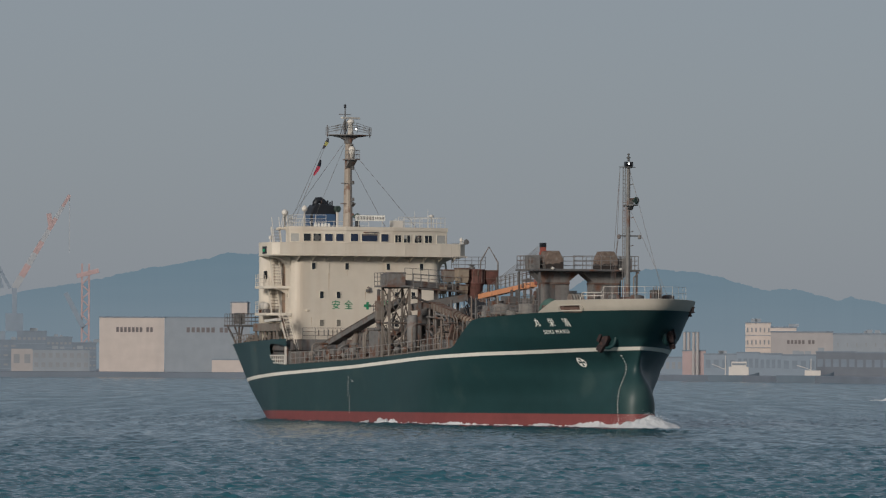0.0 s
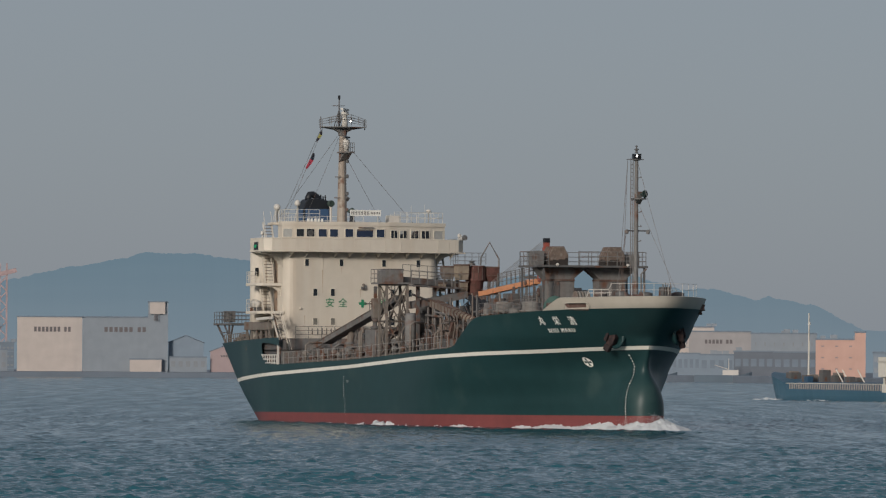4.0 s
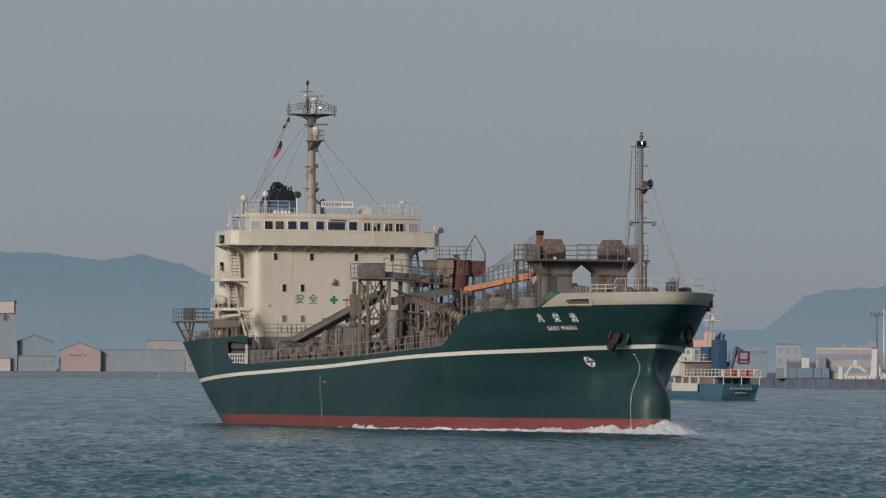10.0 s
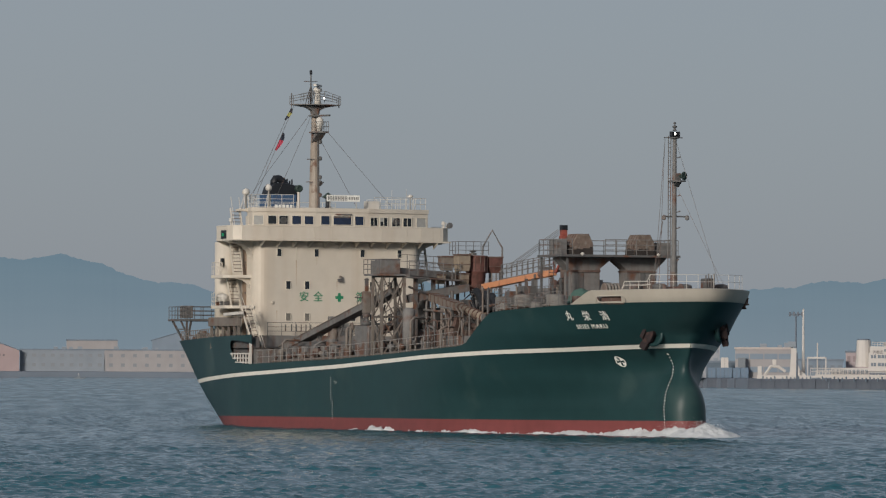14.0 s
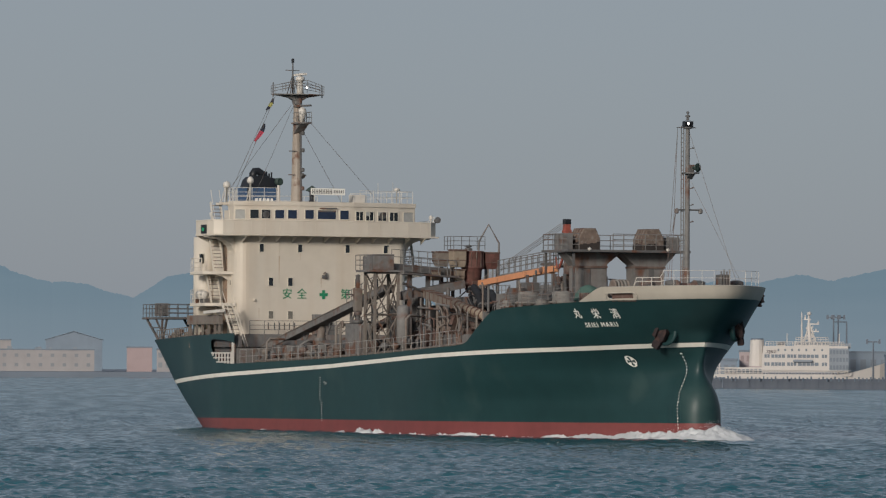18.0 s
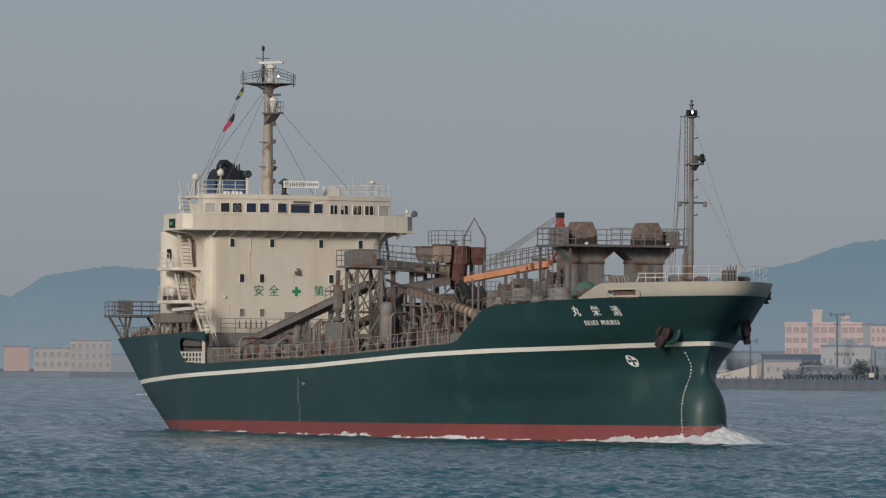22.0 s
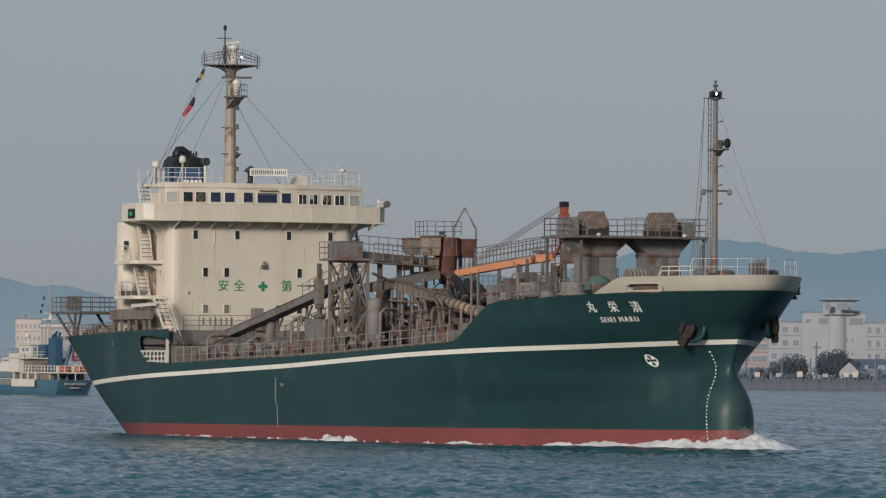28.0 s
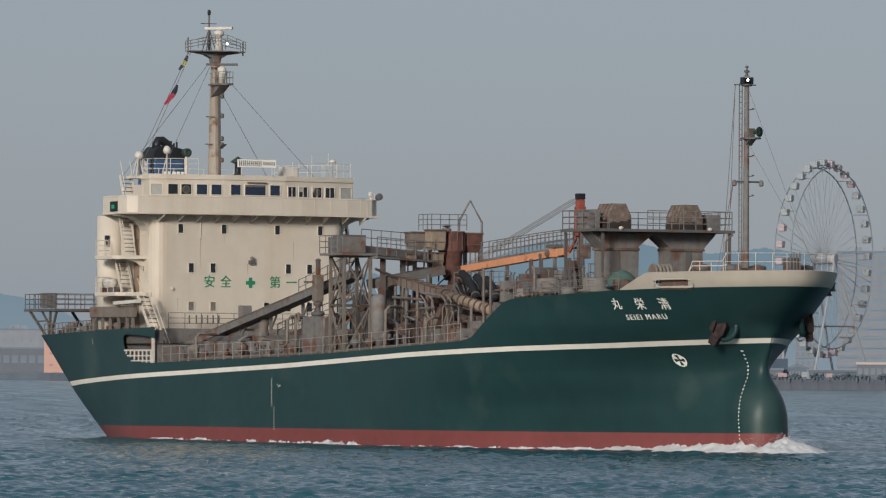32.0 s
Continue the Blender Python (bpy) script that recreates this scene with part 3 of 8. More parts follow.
for k in range(25):
    z = 5.6 - 0.21 * k
    x = lerp_table(z, ((0.55, 65.3), (1.2, 65.24), (2.2, 65.15), (3.15, 64.97), (4.15, 64.76), (4.75, 64.58), (5.15, 64.52), (5.6, 64.64)))
    dash("bow_draught_mark", x, z, 0.07 if k % 5 else 0.12, 0.075)
for k in range(20):
    z = 3.85 - 0.16 * k
    dash("midship_draught_mark", 22.25 + (0.35 if k > 10 else 0), z, 0.11, 0.05)
for dx, dz in ((0.75, -0.22), (0.95, -0.34), (1.15, -0.28)):
    dash("midship_draught_mark", 22.25 + dx, 3.75 + dz, 0.14, 0.06)


# ---------------------------------------------------------------- roof, masts, funnel
railing(roof, [(0.1, -7.1, 16.98), (-1.6, -7.0, 16.98), (-6.0, -4.7, 16.98)], 1.0, 1.1, 3, 0.02, M_WHITE)
railing(roof, [(0.1, -7.1, 16.98), (0.5, -6.0, 16.98), (0.9, -4.2, 16.98)], 1.0, 0.9, 3, 0.02, M_WHITE)
railing(roof, [(1.0, 2.5, 16.98), (0.45, 6.0, 16.98), (0.05, 7.2, 16.98), (-1.6, 7.0, 16.98), (-6.0, 4.6, 16.98)], 0.9, 1.1, 2, 0.018, M_WHITE)


def dome(x, y, z0, r, tall):
    d = part("radome", lathe(B(), [(0.06, 0), (0.07, tall), (r * 0.75, tall + 0.02), (r, tall + 0.18), (r * 0.92, tall + 0.34), (r * 0.6, tall + 0.46), (0.02, tall + 0.53)], 14, pose(x, y, z0)), M_WHITE, roof, "white satellite dome on a post", True)
    return d


dome(-2.2, -7.0, 16.9, 0.30, 1.1)
dome(-0.9, -5.6, 16.98, 0.26, 1.35)
for a, b in (((-2.5, -7.3, 16.9), (-2.3, -7.1, 18.0)), ((-1.9, -7.3, 16.9), (-2.1, -7.1, 18.0)), ((-2.2, -6.7, 16.9), (-2.2, -6.9, 18.0)), ((-1.2, -5.8, 17), (-0.9, -5.6, 18.2)), ((-0.6, -5.8, 17), (-0.9, -5.6, 18.2))):
    part("dome_strut", tube(B(), [a, b], 0.035, 5), M_WHITE, roof)
ladder(-2.7, 16.95, -1.7, 14.55, -7.75, M_WHITE)
sign = part("name_board", box(B(), 1.28, 1.34, -1.6, 1.15, 17.50, 18.0), M_LETTER, roof, "white board with dark marks on the wheelhouse roof")
for k in range(6):
    y0, y1 = -1.5 + 0.28 * k, -1.31 + 0.28 * k
    bm = box(box(B(), 1.34, 1.352, y0, y0 + 0.05, 17.57, 17.93), 1.34, 1.352, y1 - 0.05, y1, 17.57, 17.93)
    part("mark", box(bm, 1.34, 1.352, y0 + 0.05, y1 - 0.05, 17.73, 17.78), M_DGREY, sign)
for k in range(6):
    part("mark", box(B(), 1.34, 1.352, 0.24 + 0.145 * k, 0.31 + 0.145 * k, 17.64, 17.86), M_GREY, sign)
for y in (-1.3, 0.9):
    part("board_leg", tube(B(), [(1.25, y, 16.98), (1.25, y, 17.5)], 0.03, 5), M_WHITE, sign)
binn = part("compass_binnacle", lathe(B(), [(0.26, 0), (0.26, 0.1), (0.2, 0.15), (0.2, 0.75), (0.34, 0.8), (0.34, 0.9)], 12, pose(0.3, -1.1, 16.98)), M_BLACK, roof, "dark green compass stand", True)
part("binnacle_hood", lathe(B(), [(0.48, 0.84), (0.48, 0.9), (0.2, 1.12), (0.08, 1.2), (0.02, 1.24)], 14, pose(0.3, -1.1, 16.98)), M_MOSS, binn, "dark green conical hood")
for x, y, h in ((0.3, 3.3, 1.0), (0.2, 4.3, 1.5), (-0.3, 5.0, 0.7), (0.0, 5.6, 1.6), (-0.4, 6.3, 1.2)):
    part("whip_aerial", tube(B(), [(x, y, 16.98), (x, y, 16.98 + h)], 0.03, 5, 0.012), M_WHITE, roof)
part("gps_dome", lathe(B(), [(0.04, 0), (0.04, 0.95), (0.26, 1.0), (0.22, 1.12), (0.05, 1.2)], 12, pose(-0.2, 6.0, 16.98)), M_WHITE, roof, "", True)
part("roof_locker", bevelled(box(B(), -0.5, 0.4, 2.2, 3.2, 16.98, 17.6), 0.04), M_WHITE, roof)

# funnel with its exhausts
funnel = part("funnel", bevelled(prism(B(), [(-0.75, 16.2), (1.75, 16.2), (1.75, 19.15), (0.4, 19.4), (-0.3, 19.32), (-0.55, 19.05), (-0.75, 18.5)], "x", -15.6, -13.75), 0.08), M_BLACK, ship, "black funnel top over a blue casing")
part("casing", prism(B(), [(-15.7, -0.85), (-14.15, -0.85), (-13.6, -0.5), (-13.6, 1.5), (-14.15, 1.85), (-15.7, 1.85)], "z", 6.0, 18.45), M_NAVY, funnel, "navy blue casing")
part("exhaust_elbow", tube(B(), [(-14.4, 1.35, 18.7), (-14.4, 0.95, 19.15), (-14.4, 0.6, 19.55), (-14.4, 0.3, 19.74), (-14.4, 0.0, 19.72), (-14.4, -0.12, 19.5), (-14.4, -0.12, 19.2)], 0.3, 12), M_BLACK, funnel, "fat black exhaust bend", True)
for y, z in ((1.2, 19.75), (1.42, 19.6), (1.62, 19.7)):
    part("exhaust_pipe", tube(B(), [(-14.9, y, 18.9), (-14.9, y, z)], 0.07, 8), M_BLACK, funnel)
part("horn_drum", lathe(B(), [(0.16, -0.25), (0.29, -0.2), (0.29, 0.2), (0.2, 0.25), (0.2, 0.18), (0.04, 0.16)], 16, pose(-13.2, 1.56, 18.92, 0, 90, 0)), M_MOSS, funnel, "grey fan drum")
part("drum_post", tube(B(), [(-13.2, 1.56, 14), (-13.2, 1.56, 18.7)], 0.12, 6), M_WHITE, funnel)
railing(ship, [(-9.5, -3.3, 16.6), (-9.5, 3.3, 16.6)], 1.1, 1.1, 3, 0.02, M_WHITE)
part("funnel_deck", box(B(), -12, -6.0, -3.4, 3.4, 7.0, 16.6), M_HOUSE, ship)
for k, w in enumerate((0.24, 0.2, 0.24, 0.22, 0.2)):
    part("casing_mark", box(B(), -9.4, -9.37, -1.9 + 0.32 * k, -1.9 + 0.32 * k + w, 17.1, 17.5), M_LETTER, funnel)

# main mast
M_LAMP = bpy.data.materials.new("lit_mast_lamp")
M_LAMP.use_nodes = True
M_LAMP.node_tree.nodes["Principled BSDF"].inputs["Emission Color"].default_value = (1, 0.96, 0.88, 1)
M_LAMP.node_tree.nodes["Principled BSDF"].inputs["Emission Strength"].default_value = 3.0
M_MAST = material("sand_mast_paint", (0.31, 0.27, 0.225), 0.6, vary=0.15, stain=RUST, stain_size=0.6, stain_amount=0.2, streak=0.35)
mast = part("main_mast", tube(B(), [(-5.55, 0, 16.9), (-5.6, 0, 21), (-5.55, 0, 25.2)], 0.45, 12, 0.25), M_MAST, ship, "sand-coloured steel mast")
o = [(-6.2, -0.45), (-5.9, -2.0), (-5.1, -2.0), (-4.6, -0.45), (-4.6, 0.45), (-5.1, 2.0), (-5.9, 2.0), (-6.2, 0.45)]
part("mast_platform", prism(B(), o, "z", 25.27, 25.34), M_GREY, mast, "grey crosswise mast platform")
part("platform_keel", bevelled(prism(B(), [(-1.95, 25.27), (1.95, 25.27), (0.75, 25.08), (0.32, 24.85), (0.27, 24.55), (-0.27, 24.55), (-0.32, 24.85), (-0.75, 25.08)], "x", -5.85, -5.25), 0.03), M_GREY, mast)
railing(mast, [(-5.1, -2.0, 25.34), (-4.6, -0.45, 25.75), (-4.6, 0.45, 25.75), (-5.1, 2.0, 25.34)], 0.62, 0.7, 3, 0.02, M_GREY)
railing(mast, [(-5.9, -2.0, 25.34), (-6.2, 0, 25.7), (-5.9, 2.0, 25.34)], 0.62, 0.9, 3, 0.02, M_GREY)
for y in (-2.0, 2.0):
    part("yard_end", tube(B(), [(-5.5, y, 25.1), (-5.5, y, 26.2 if y < 0 else 26.0)], 0.05, 6), M_DGREY, mast)
part("topmast", tube(B(), [(-6.5, 0, 25.3), (-6.5, 0, 27.95)], 0.09, 8, 0.05), M_DGREY, mast)
for dx, dy in ((0.35, 0.35), (-0.35, 0.35), (0.35, -0.35), (-0.35, -0.35)):
    part("topmast_leg", tube(B(), [(-6.5 + dx, dy, 25.3), (-6.5, 0, 26.9)], 0.035, 5), M_DGREY, mast)
part("topmast_arm", tube(B(), [(-6.5, -0.6, 27.2), (-6.5, 0.55, 27.2)], 0.03, 5), M_DGREY, mast)
part("top_lamp", lathe(B(), [(0.09, 0), (0.11, 0.1), (0.11, 0.3), (0.05, 0.36)], 10, pose(-6.5, 0, 27.75)), M_BLACK, mast)
part("radar_post", lathe(B(), [(0.28, 0), (0.22, 0.8), (0.2, 1.0), (0.34, 1.05), (0.34, 1.3), (0.15, 1.4)], 12, pose(-5.1, 0.05, 25.3)), M_WHITE, mast, "white radar pedestal", True)
part("mast_light", lathe(B(), [(0.02, -0.08), (0.075, -0.03), (0.075, 0.03), (0.02, 0.08)], 12, pose(-4.45, 0.35, 25.8)), M_LAMP, mast, "lit white masthead light")
part("lower_platform", prism(B(), [(-5.4, -0.55), (-3.9, -0.55), (-3.7, 0.0), (-3.9, 0.55), (-5.4, 0.55)], "z", 23.05, 23.17), M_GREY, mast)
part("platform_knee", prism(B(), [(-5.4, 22.3), (-4.0, 23.05), (-5.4, 23.05)], "y", -0.35, 0.35), M_GREY, mast)
railing(mast, [(-4.9, -0.52, 23.17), (-3.9, -0.52, 23.17), (-3.72, 0, 23.17), (-3.9, 0.52, 23.17), (-4.9, 0.52, 23.17)], 0.75, 0.6, 2, 0.018, M_GREY)
part("radar_base", lathe(B(), [(0.2, 0), (0.25, 0.5), (0.32, 0.7), (0.28, 1.0), (0.1, 1.15)], 12, pose(-4.5, 0, 23.17)), M_WHITE, mast, "", True)
radar_top = part("radar_scanner", bevelled(box(B(), -0.12, 0.12, -1.0, 1.0, -0.09, 0.09), 0.03), M_WHITE, mast, "white turning radar bar", at=pose(-5.1, 0.05, 26.82))
radar_low = part("radar_scanner", bevelled(box(B(), -0.1, 0.1, -1.05, 1.05, -0.07, 0.07), 0.03), M_DGREY, mast, "dark turning radar bar", at=pose(-4.5, 0, 24.42))
for z, w in ((21.0, 0.75), (19.2, 0.8)):
    part("spreader", tube(B(), [(-5.3, -w, z), (-5.3, w * 0.6, z)], 0.04, 5), M_GREY, mast)
for z in (22.2, 20.9, 19.0, 19.4, 18.0):
    part("mast_lamp", lathe(B(), [(0.05, 0), (0.13, 0.05), (0.13, 0.28), (0.05, 0.33)], 10, pose(-4.95, 0.25, z)), M_DGREY, mast)
part("lamp_bracket", prism(B(), [(-5.2, 18.9), (-4.5, 19.2), (-5.2, 19.2)], "y", 0.1, 0.4), M_DGREY, mast)
part("mast_cable_tray", beam(B(), (-5.05, 0.15, 17.0), (-5.2, 0.12, 25.0), 0.1, 0.16), M_DGREY, mast)
for k in range(20):
    part("mast_rung", tube(B(), [(-5.95, -0.2, 17.4 + 0.36 * k), (-5.95, 0.2, 17.4 + 0.36 * k)], 0.018, 4), M_GREY, mast)
for a, b in (((-5.5, -0.5, 24.5), (-10.5, -4.5, 17.0)), ((-5.5, -0.35, 24.4), (-9.0, -2.4, 17.0)), ((-4.0, 0.5, 23.1), (0.3, 4.4, 17.0)), ((-5.0, 0.4, 22.3), (-3.5, 2.9, 17.0)),
             ((-5.5, -1.95, 25.2), (-8.5, -4.7, 17.0)), ((-5.5, -1.8, 25.2), (-8.3, -4.4, 17.0))):
    part("mast_stay", tube(B(), [a, b], 0.016, 4), M_DGREY, mast)
# signal flags, each a row of stiff panels
M_FLAG_R = material("red_flag_cloth", (0.42, 0.055, 0.09), 0.9, vary=0.15)
M_FLAG_K = material("dark_flag_cloth", (0.02, 0.025, 0.04), 0.9, vary=0.2)
M_FLAG_Y = material("yellow_flag_cloth", (0.30, 0.30, 0.10), 0.9, vary=0.2)


def flag(x, y, z, cloth, w, h):
    f = part("signal_flag", tube(B(), [(0, 0, -h), (0, 0, h * 0.1)], 0.015, 4), M_DGREY, mast, "small signal flag on a halyard", at=pose(x, y, z))
    for k, m in enumerate(cloth):
        a = -w * k / len(cloth)
        b = -w * (k + 1) / len(cloth)
        bm = B()
        ha, hb = (h * (0.45 + 0.55 * math.sin(math.pi * (j / len(cloth)) ** 0.8)) for j in (k, k + 1))
        q = [(a * 0.2, a * 0.42, a * 0.9), (b * 0.2, b * 0.42, b * 0.9), (b * 0.2 + 0.2 * hb, b * 0.42 + 0.85 * hb, b * 0.9 - 0.4 * hb), (a * 0.2 + 0.2 * ha, a * 0.42 + 0.85 * ha, a * 0.9 - 0.4 * ha)]
        va, vb = [bm.verts.new(c) for c in q], [bm.verts.new((c[0] - 0.012, c[1], c[2])) for c in q]
        bm.faces.new(va)
        bm.faces.new(vb[::-1])
        for i in range(4):
            bm.faces.new((va[i], vb[i], vb[(i + 1) % 4], va[(i + 1) % 4]))
        part("flag_panel", bm, m, f)
    return f


flag_hi = flag(-6.5, -1.63, 25.07, (M_FLAG_K, M_FLAG_Y, M_FLAG_K), 1.05, 0.3)
flag_lo = flag(-6.5, -2.36, 23.12, (M_FLAG_K, M_FLAG_K, M_FLAG_R, M_FLAG_R, M_FLAG_R), 1.5, 0.36)

# foremast
fore = part("foremast", tube(B(), [(63.2, 0, 8.4), (63.25, 0, 20.3)], 0.2, 12, 0.14), M_GREY, ship, "grey steel foremast with ladder")
part("lamp_platform", lathe(B(), [(0.26, 0), (0.32, 0.06), (0.32, 0.12)], 12, pose(63.25, 0, 20.3)), M_DGREY, fore)
part("lamp_screen", prism(B(), [(62.95, -0.25), (63.45, -0.31), (63.45, -0.26), (63.02, -0.2), (63.02, 0.2), (63.45, 0.26), (63.45, 0.31), (62.95, 0.25)], "z", 20.42, 20.8), M_BLACK, fore)
part("foremast_light", lathe(B(), [(0.02, -0.09), (0.065, -0.04), (0.065, 0.04), (0.02, 0.09)], 12, pose(63.45, -0.05, 20.64)), M_LAMP, fore, "lit white foremast light")
part("mast_finial", lathe(B(), [(0.2, 0), (0.09, 0.05), (0.08, 0.2), (0.16, 0.23), (0.16, 0.32), (0.05, 0.36), (0.04, 0.45), (0.1, 0.48), (0.1, 0.55), (0.03, 0.6)], 10, pose(63.25, 0, 20.85)), M_DGREY, fore)
part("crosstree", tube(B(), [(63.2, -0.78, 20.38), (63.2, 0.62, 20.38)], 0.03, 5), M_DGREY, fore)
part("horn_platform", prism(B(), [(62.95, -0.3), (63.7, -0.35), (64.0, 0.1), (63.8, 0.6), (62.95, 0.35)], "z", 17.35, 17.45), M_DGREY, fore)
part("horn_knee", prism(B(), [(63.3, 17.0), (63.8, 17.35), (63.3, 17.35)], "y", -0.1, 0.3), M_DGREY, fore)
part("fog_horn", lathe(B(), [(0.09, -0.4), (0.1, 0.0), (0.15, 0.18), (0.28, 0.34), (0.3, 0.38), (0.09, 0.3)], 14, pose(63.65, 0.25, 17.75, 0, 90, 20)), M_MOSS, fore, "grey-green fog horn", True)
part("horn_box", box(B(), 63.4, 63.65, 0.0, 0.3, 17.45, 17.95), M_DGREY, fore)
part("lower_spreader", tube(B(), [(63.2, -0.75, 15.0), (63.2, 1.02, 15.0)], 0.06, 6), M_DGREY, fore)
for y in (-0.75, 0.98):
    part("spreader_lamp", lathe(B(), [(0.05, -0.25), (0.14, -0.2), (0.14, 0.02), (0.05, 0.1)], 10, pose(63.2, y, 15.0)), M_GREY, fore)
for z in (19.0, 16.4, 14.2, 15.3):
    part("step_loop", tube(B(), [(63.3, 0.1, z), (63.55, 0.15, z), (63.6, 0.28, z + 0.04), (63.3, 0.32, z + 0.08)], 0.03, 5), M_DGREY, fore)
for y, x in ((-0.22, 63.12), (-0.40, 63.12)):
    part("ladder_rail", tube(B(), [(x, y, 8.6), (x, y, 20.5)], 0.035, 5), M_GREY, fore)
for k in range(38):
    part("ladder_rung", tube(B(), [(63.12, -0.40, 8.9 + 0.3 * k), (63.12, -0.22, 8.9 + 0.3 * k)], 0.02, 4), M_GREY, fore)
for a, b in (((63.1, -0.65, 20.36), (62.8, -1.0, 8.6)), ((63.1, -0.65, 20.36), (62.6, -1.3, 8.6)), ((63.0, -0.7, 15.0), (62.7, -1.35, 8.6)), ((63.0, -0.7, 15.0), (62.3, -1.6, 8.6)), ((63.35, 0.1, 20.0), (69.7, 0.4, 10.3)), ((63.35, 0.2, 16.9), (69.3, 0.9, 10.3))):
    part("forestay", tube(B(), [a, b], 0.016, 4), M_GREY, fore)

# ---------------------------------------------------------------- cargo gear on the main deck
coam = part("hatch_coaming", box(B(), 5.5, 24, -6.3, 6.3, 4.6, 6.2), M_GREY, ship, "grey weathered hatch coaming")
part("hatch_coaming", box(B(), 34, 48, -5.5, 5.5, 5.0, 6.9), M_GREY, ship)
for k in range(9):
    part("coaming_stiffener", box(B(), 6.2 + 2.0 * k, 6.35 + 2.0 * k, -6.55, -6.3, 4.8, 6.2), M_DGREY, coam)
for k in range(5):
    part("hatch_cover", bevelled(box(B(), 5.9 + 3.55 * k, 9.3 + 3.55 * k, -6.0, 6.0, 6.2, 6.55), 0.06), M_DGREY, coam)


def truss_tower(x0, x1, y0, y1, z0, z1, mat, label):
    t = part("tower_frame", box(B(), x0, x1, y0 - 0.05, y1 + 0.05, z1 - 0.12, z1 - 0.02), mat, ship, label)
    part("strut", box(B(), x0, x1, y1 - 0.05, y1 + 0.05, (z0 + z1) / 2 - 0.1, (z0 + z1) / 2 + 0.1), mat, t)
    for x in (x0, x1):
        for y in (y0, y1):
            part("leg", beam(B(), (x, y, z0), (x, y, z1), 0.17, 0.17), mat, t)
    zm = (z0 + z1) / 2
    for a, b in ((z0, zm), (zm, z1)):
        for (xa, ya), (xb, yb) in (((x0, y0), (x1, y0)), ((x1, y0), (x1, y1)), ((x0, y1), (x1, y1)), ((x0, y0), (x0, y1))):
            for p, q in ((a, b), (b, a)):
                part("brace", beam(B(), (xa, ya, p), (xb, yb, q), 0.08, 0.08), mat, t)
            part("strut", beam(B(), (xa, ya, zm), (xb, yb, zm), 0.14, 0.14), mat, t)
    return t


tower = truss_tower(28.4, 30.2, -8.35, -6.6, 5.3, 11.3, M_TAN, "weathered steel conveyor tower with crossed braces")
part("tower_platform", box(B(), 28.2, 30.6, -9.0, -6.3, 11.28, 11.42), M_GREY, tower)
railing(tower, [(30.6, -9.0, 11.42), (28.2, -9.0, 11.42), (28.2, -6.8, 11.42)], 1.05, 0.9, 3, 0.025, M_GREY)
head = part("conveyor_head", bevelled(box(B(), 28.5, 30.4, -8.6, -7.0, 11.42, 12.4), 0.05), M_GREY, ship, "grey conveyor head casing")
part("head_lid", bevelled(prism(B(), [(28.6, -8.3), (30.2, -8.3), (30.2, -6.9), (28.6, -6.9)], "z", 12.4, 12.52), 0.03), M_DGREY, head)
# covered gallery from the tower to the hopper
gal = part("conveyor_gallery", beam(B(), (29.6, -7.2, 11.65), (27.6, -1.7, 11.35), 1.0, 0.5), M_GREY, ship, "grey covered conveyor gallery")
part("gallery_walk", beam(B(), (30.5, -6.6, 11.2), (28.9, -1.7, 11.0), 0.8, 0.12), M_GREY, gal)
railing(gal, [(30.9, -6.5, 11.35), (29.3, -1.8, 11.1)], 1.05, 0.9, 3, 0.025, M_GREY)
railing(gal, [(29.0, -6.6, 11.9), (27.4, -1.8, 11.7)], 1.0, 0.9, 2, 0.025, M_GREY)
for a, b in (((29.9, -5.6, 11.2), (29.9, -5.6, 5.6)), ((29.4, -4.0, 11.1), (29.4, -4.0, 5.6))):
    part("gallery_leg", beam(B(), a, b, 0.26, 0.26), M_DGREY, gal)
part("gallery_brace", tube(B(), [(30.3, -6.3, 10.5), (29.8, -4.4, 9.9)], 0.09, 6), M_DGREY, gal)
# long inclined conveyor up from the house
conv = part("inclined_conveyor", beam(B(), (2.3, -5.5, 5.9), (28.0, -6.4, 10.15), 0.85, 0.42), M_GREY, ship, "long grey inclined conveyor casing")
part("conveyor_cover", beam(B(), (2.3, -5.5, 6.15), (28.0, -6.4, 10.4), 0.95, 0.06), M_TAN, conv)
for x in (6, 10, 14.5, 19, 23):
    z = 5.9 + (x - 2.3) * 0.1654
    part("conveyor_leg", beam(B(), (x, -5.55, 5.0), (x, -5.55, z - 0.15), 0.16, 0.16), M_GREY, conv)
    part("conveyor_knee", beam(B(), (x, -5.55, z - 1.0), (x + 0.8, -5.55, z - 0.1), 0.1, 0.1), M_GREY, conv)
part("loading_bend", tube(B(), [(14.2, -6.0, 5.2), (14.2, -6.0, 6.6), (14.0, -5.8, 7.2), (13.8, -5.5, 7.5)], 0.3, 10), M_TAN, conv, "tan pipe bend", True)
part("loading_collar", lathe(B(), [(0.42, 0), (0.42, 0.22)], 12, pose(14.2, -6.0, 6.5)), M_GREY, conv)
railing(conv, [(19.5, -6.1, 9.0), (28.0, -6.9, 10.4)], 0.95, 1.3, 2, 0.025, M_GREY)
low = part("lower_conveyor", beam(B(), (12.0, -3.6, 6.2), (27.5, -5.2, 8.3), 0.7, 0.4), M_RUSTY, ship, "rusty lower conveyor")
railing(low, [(12.5, -4.1, 6.5), (27, -5.6, 8.5)], 0.8, 1.4, 2, 0.03, M_GREY)
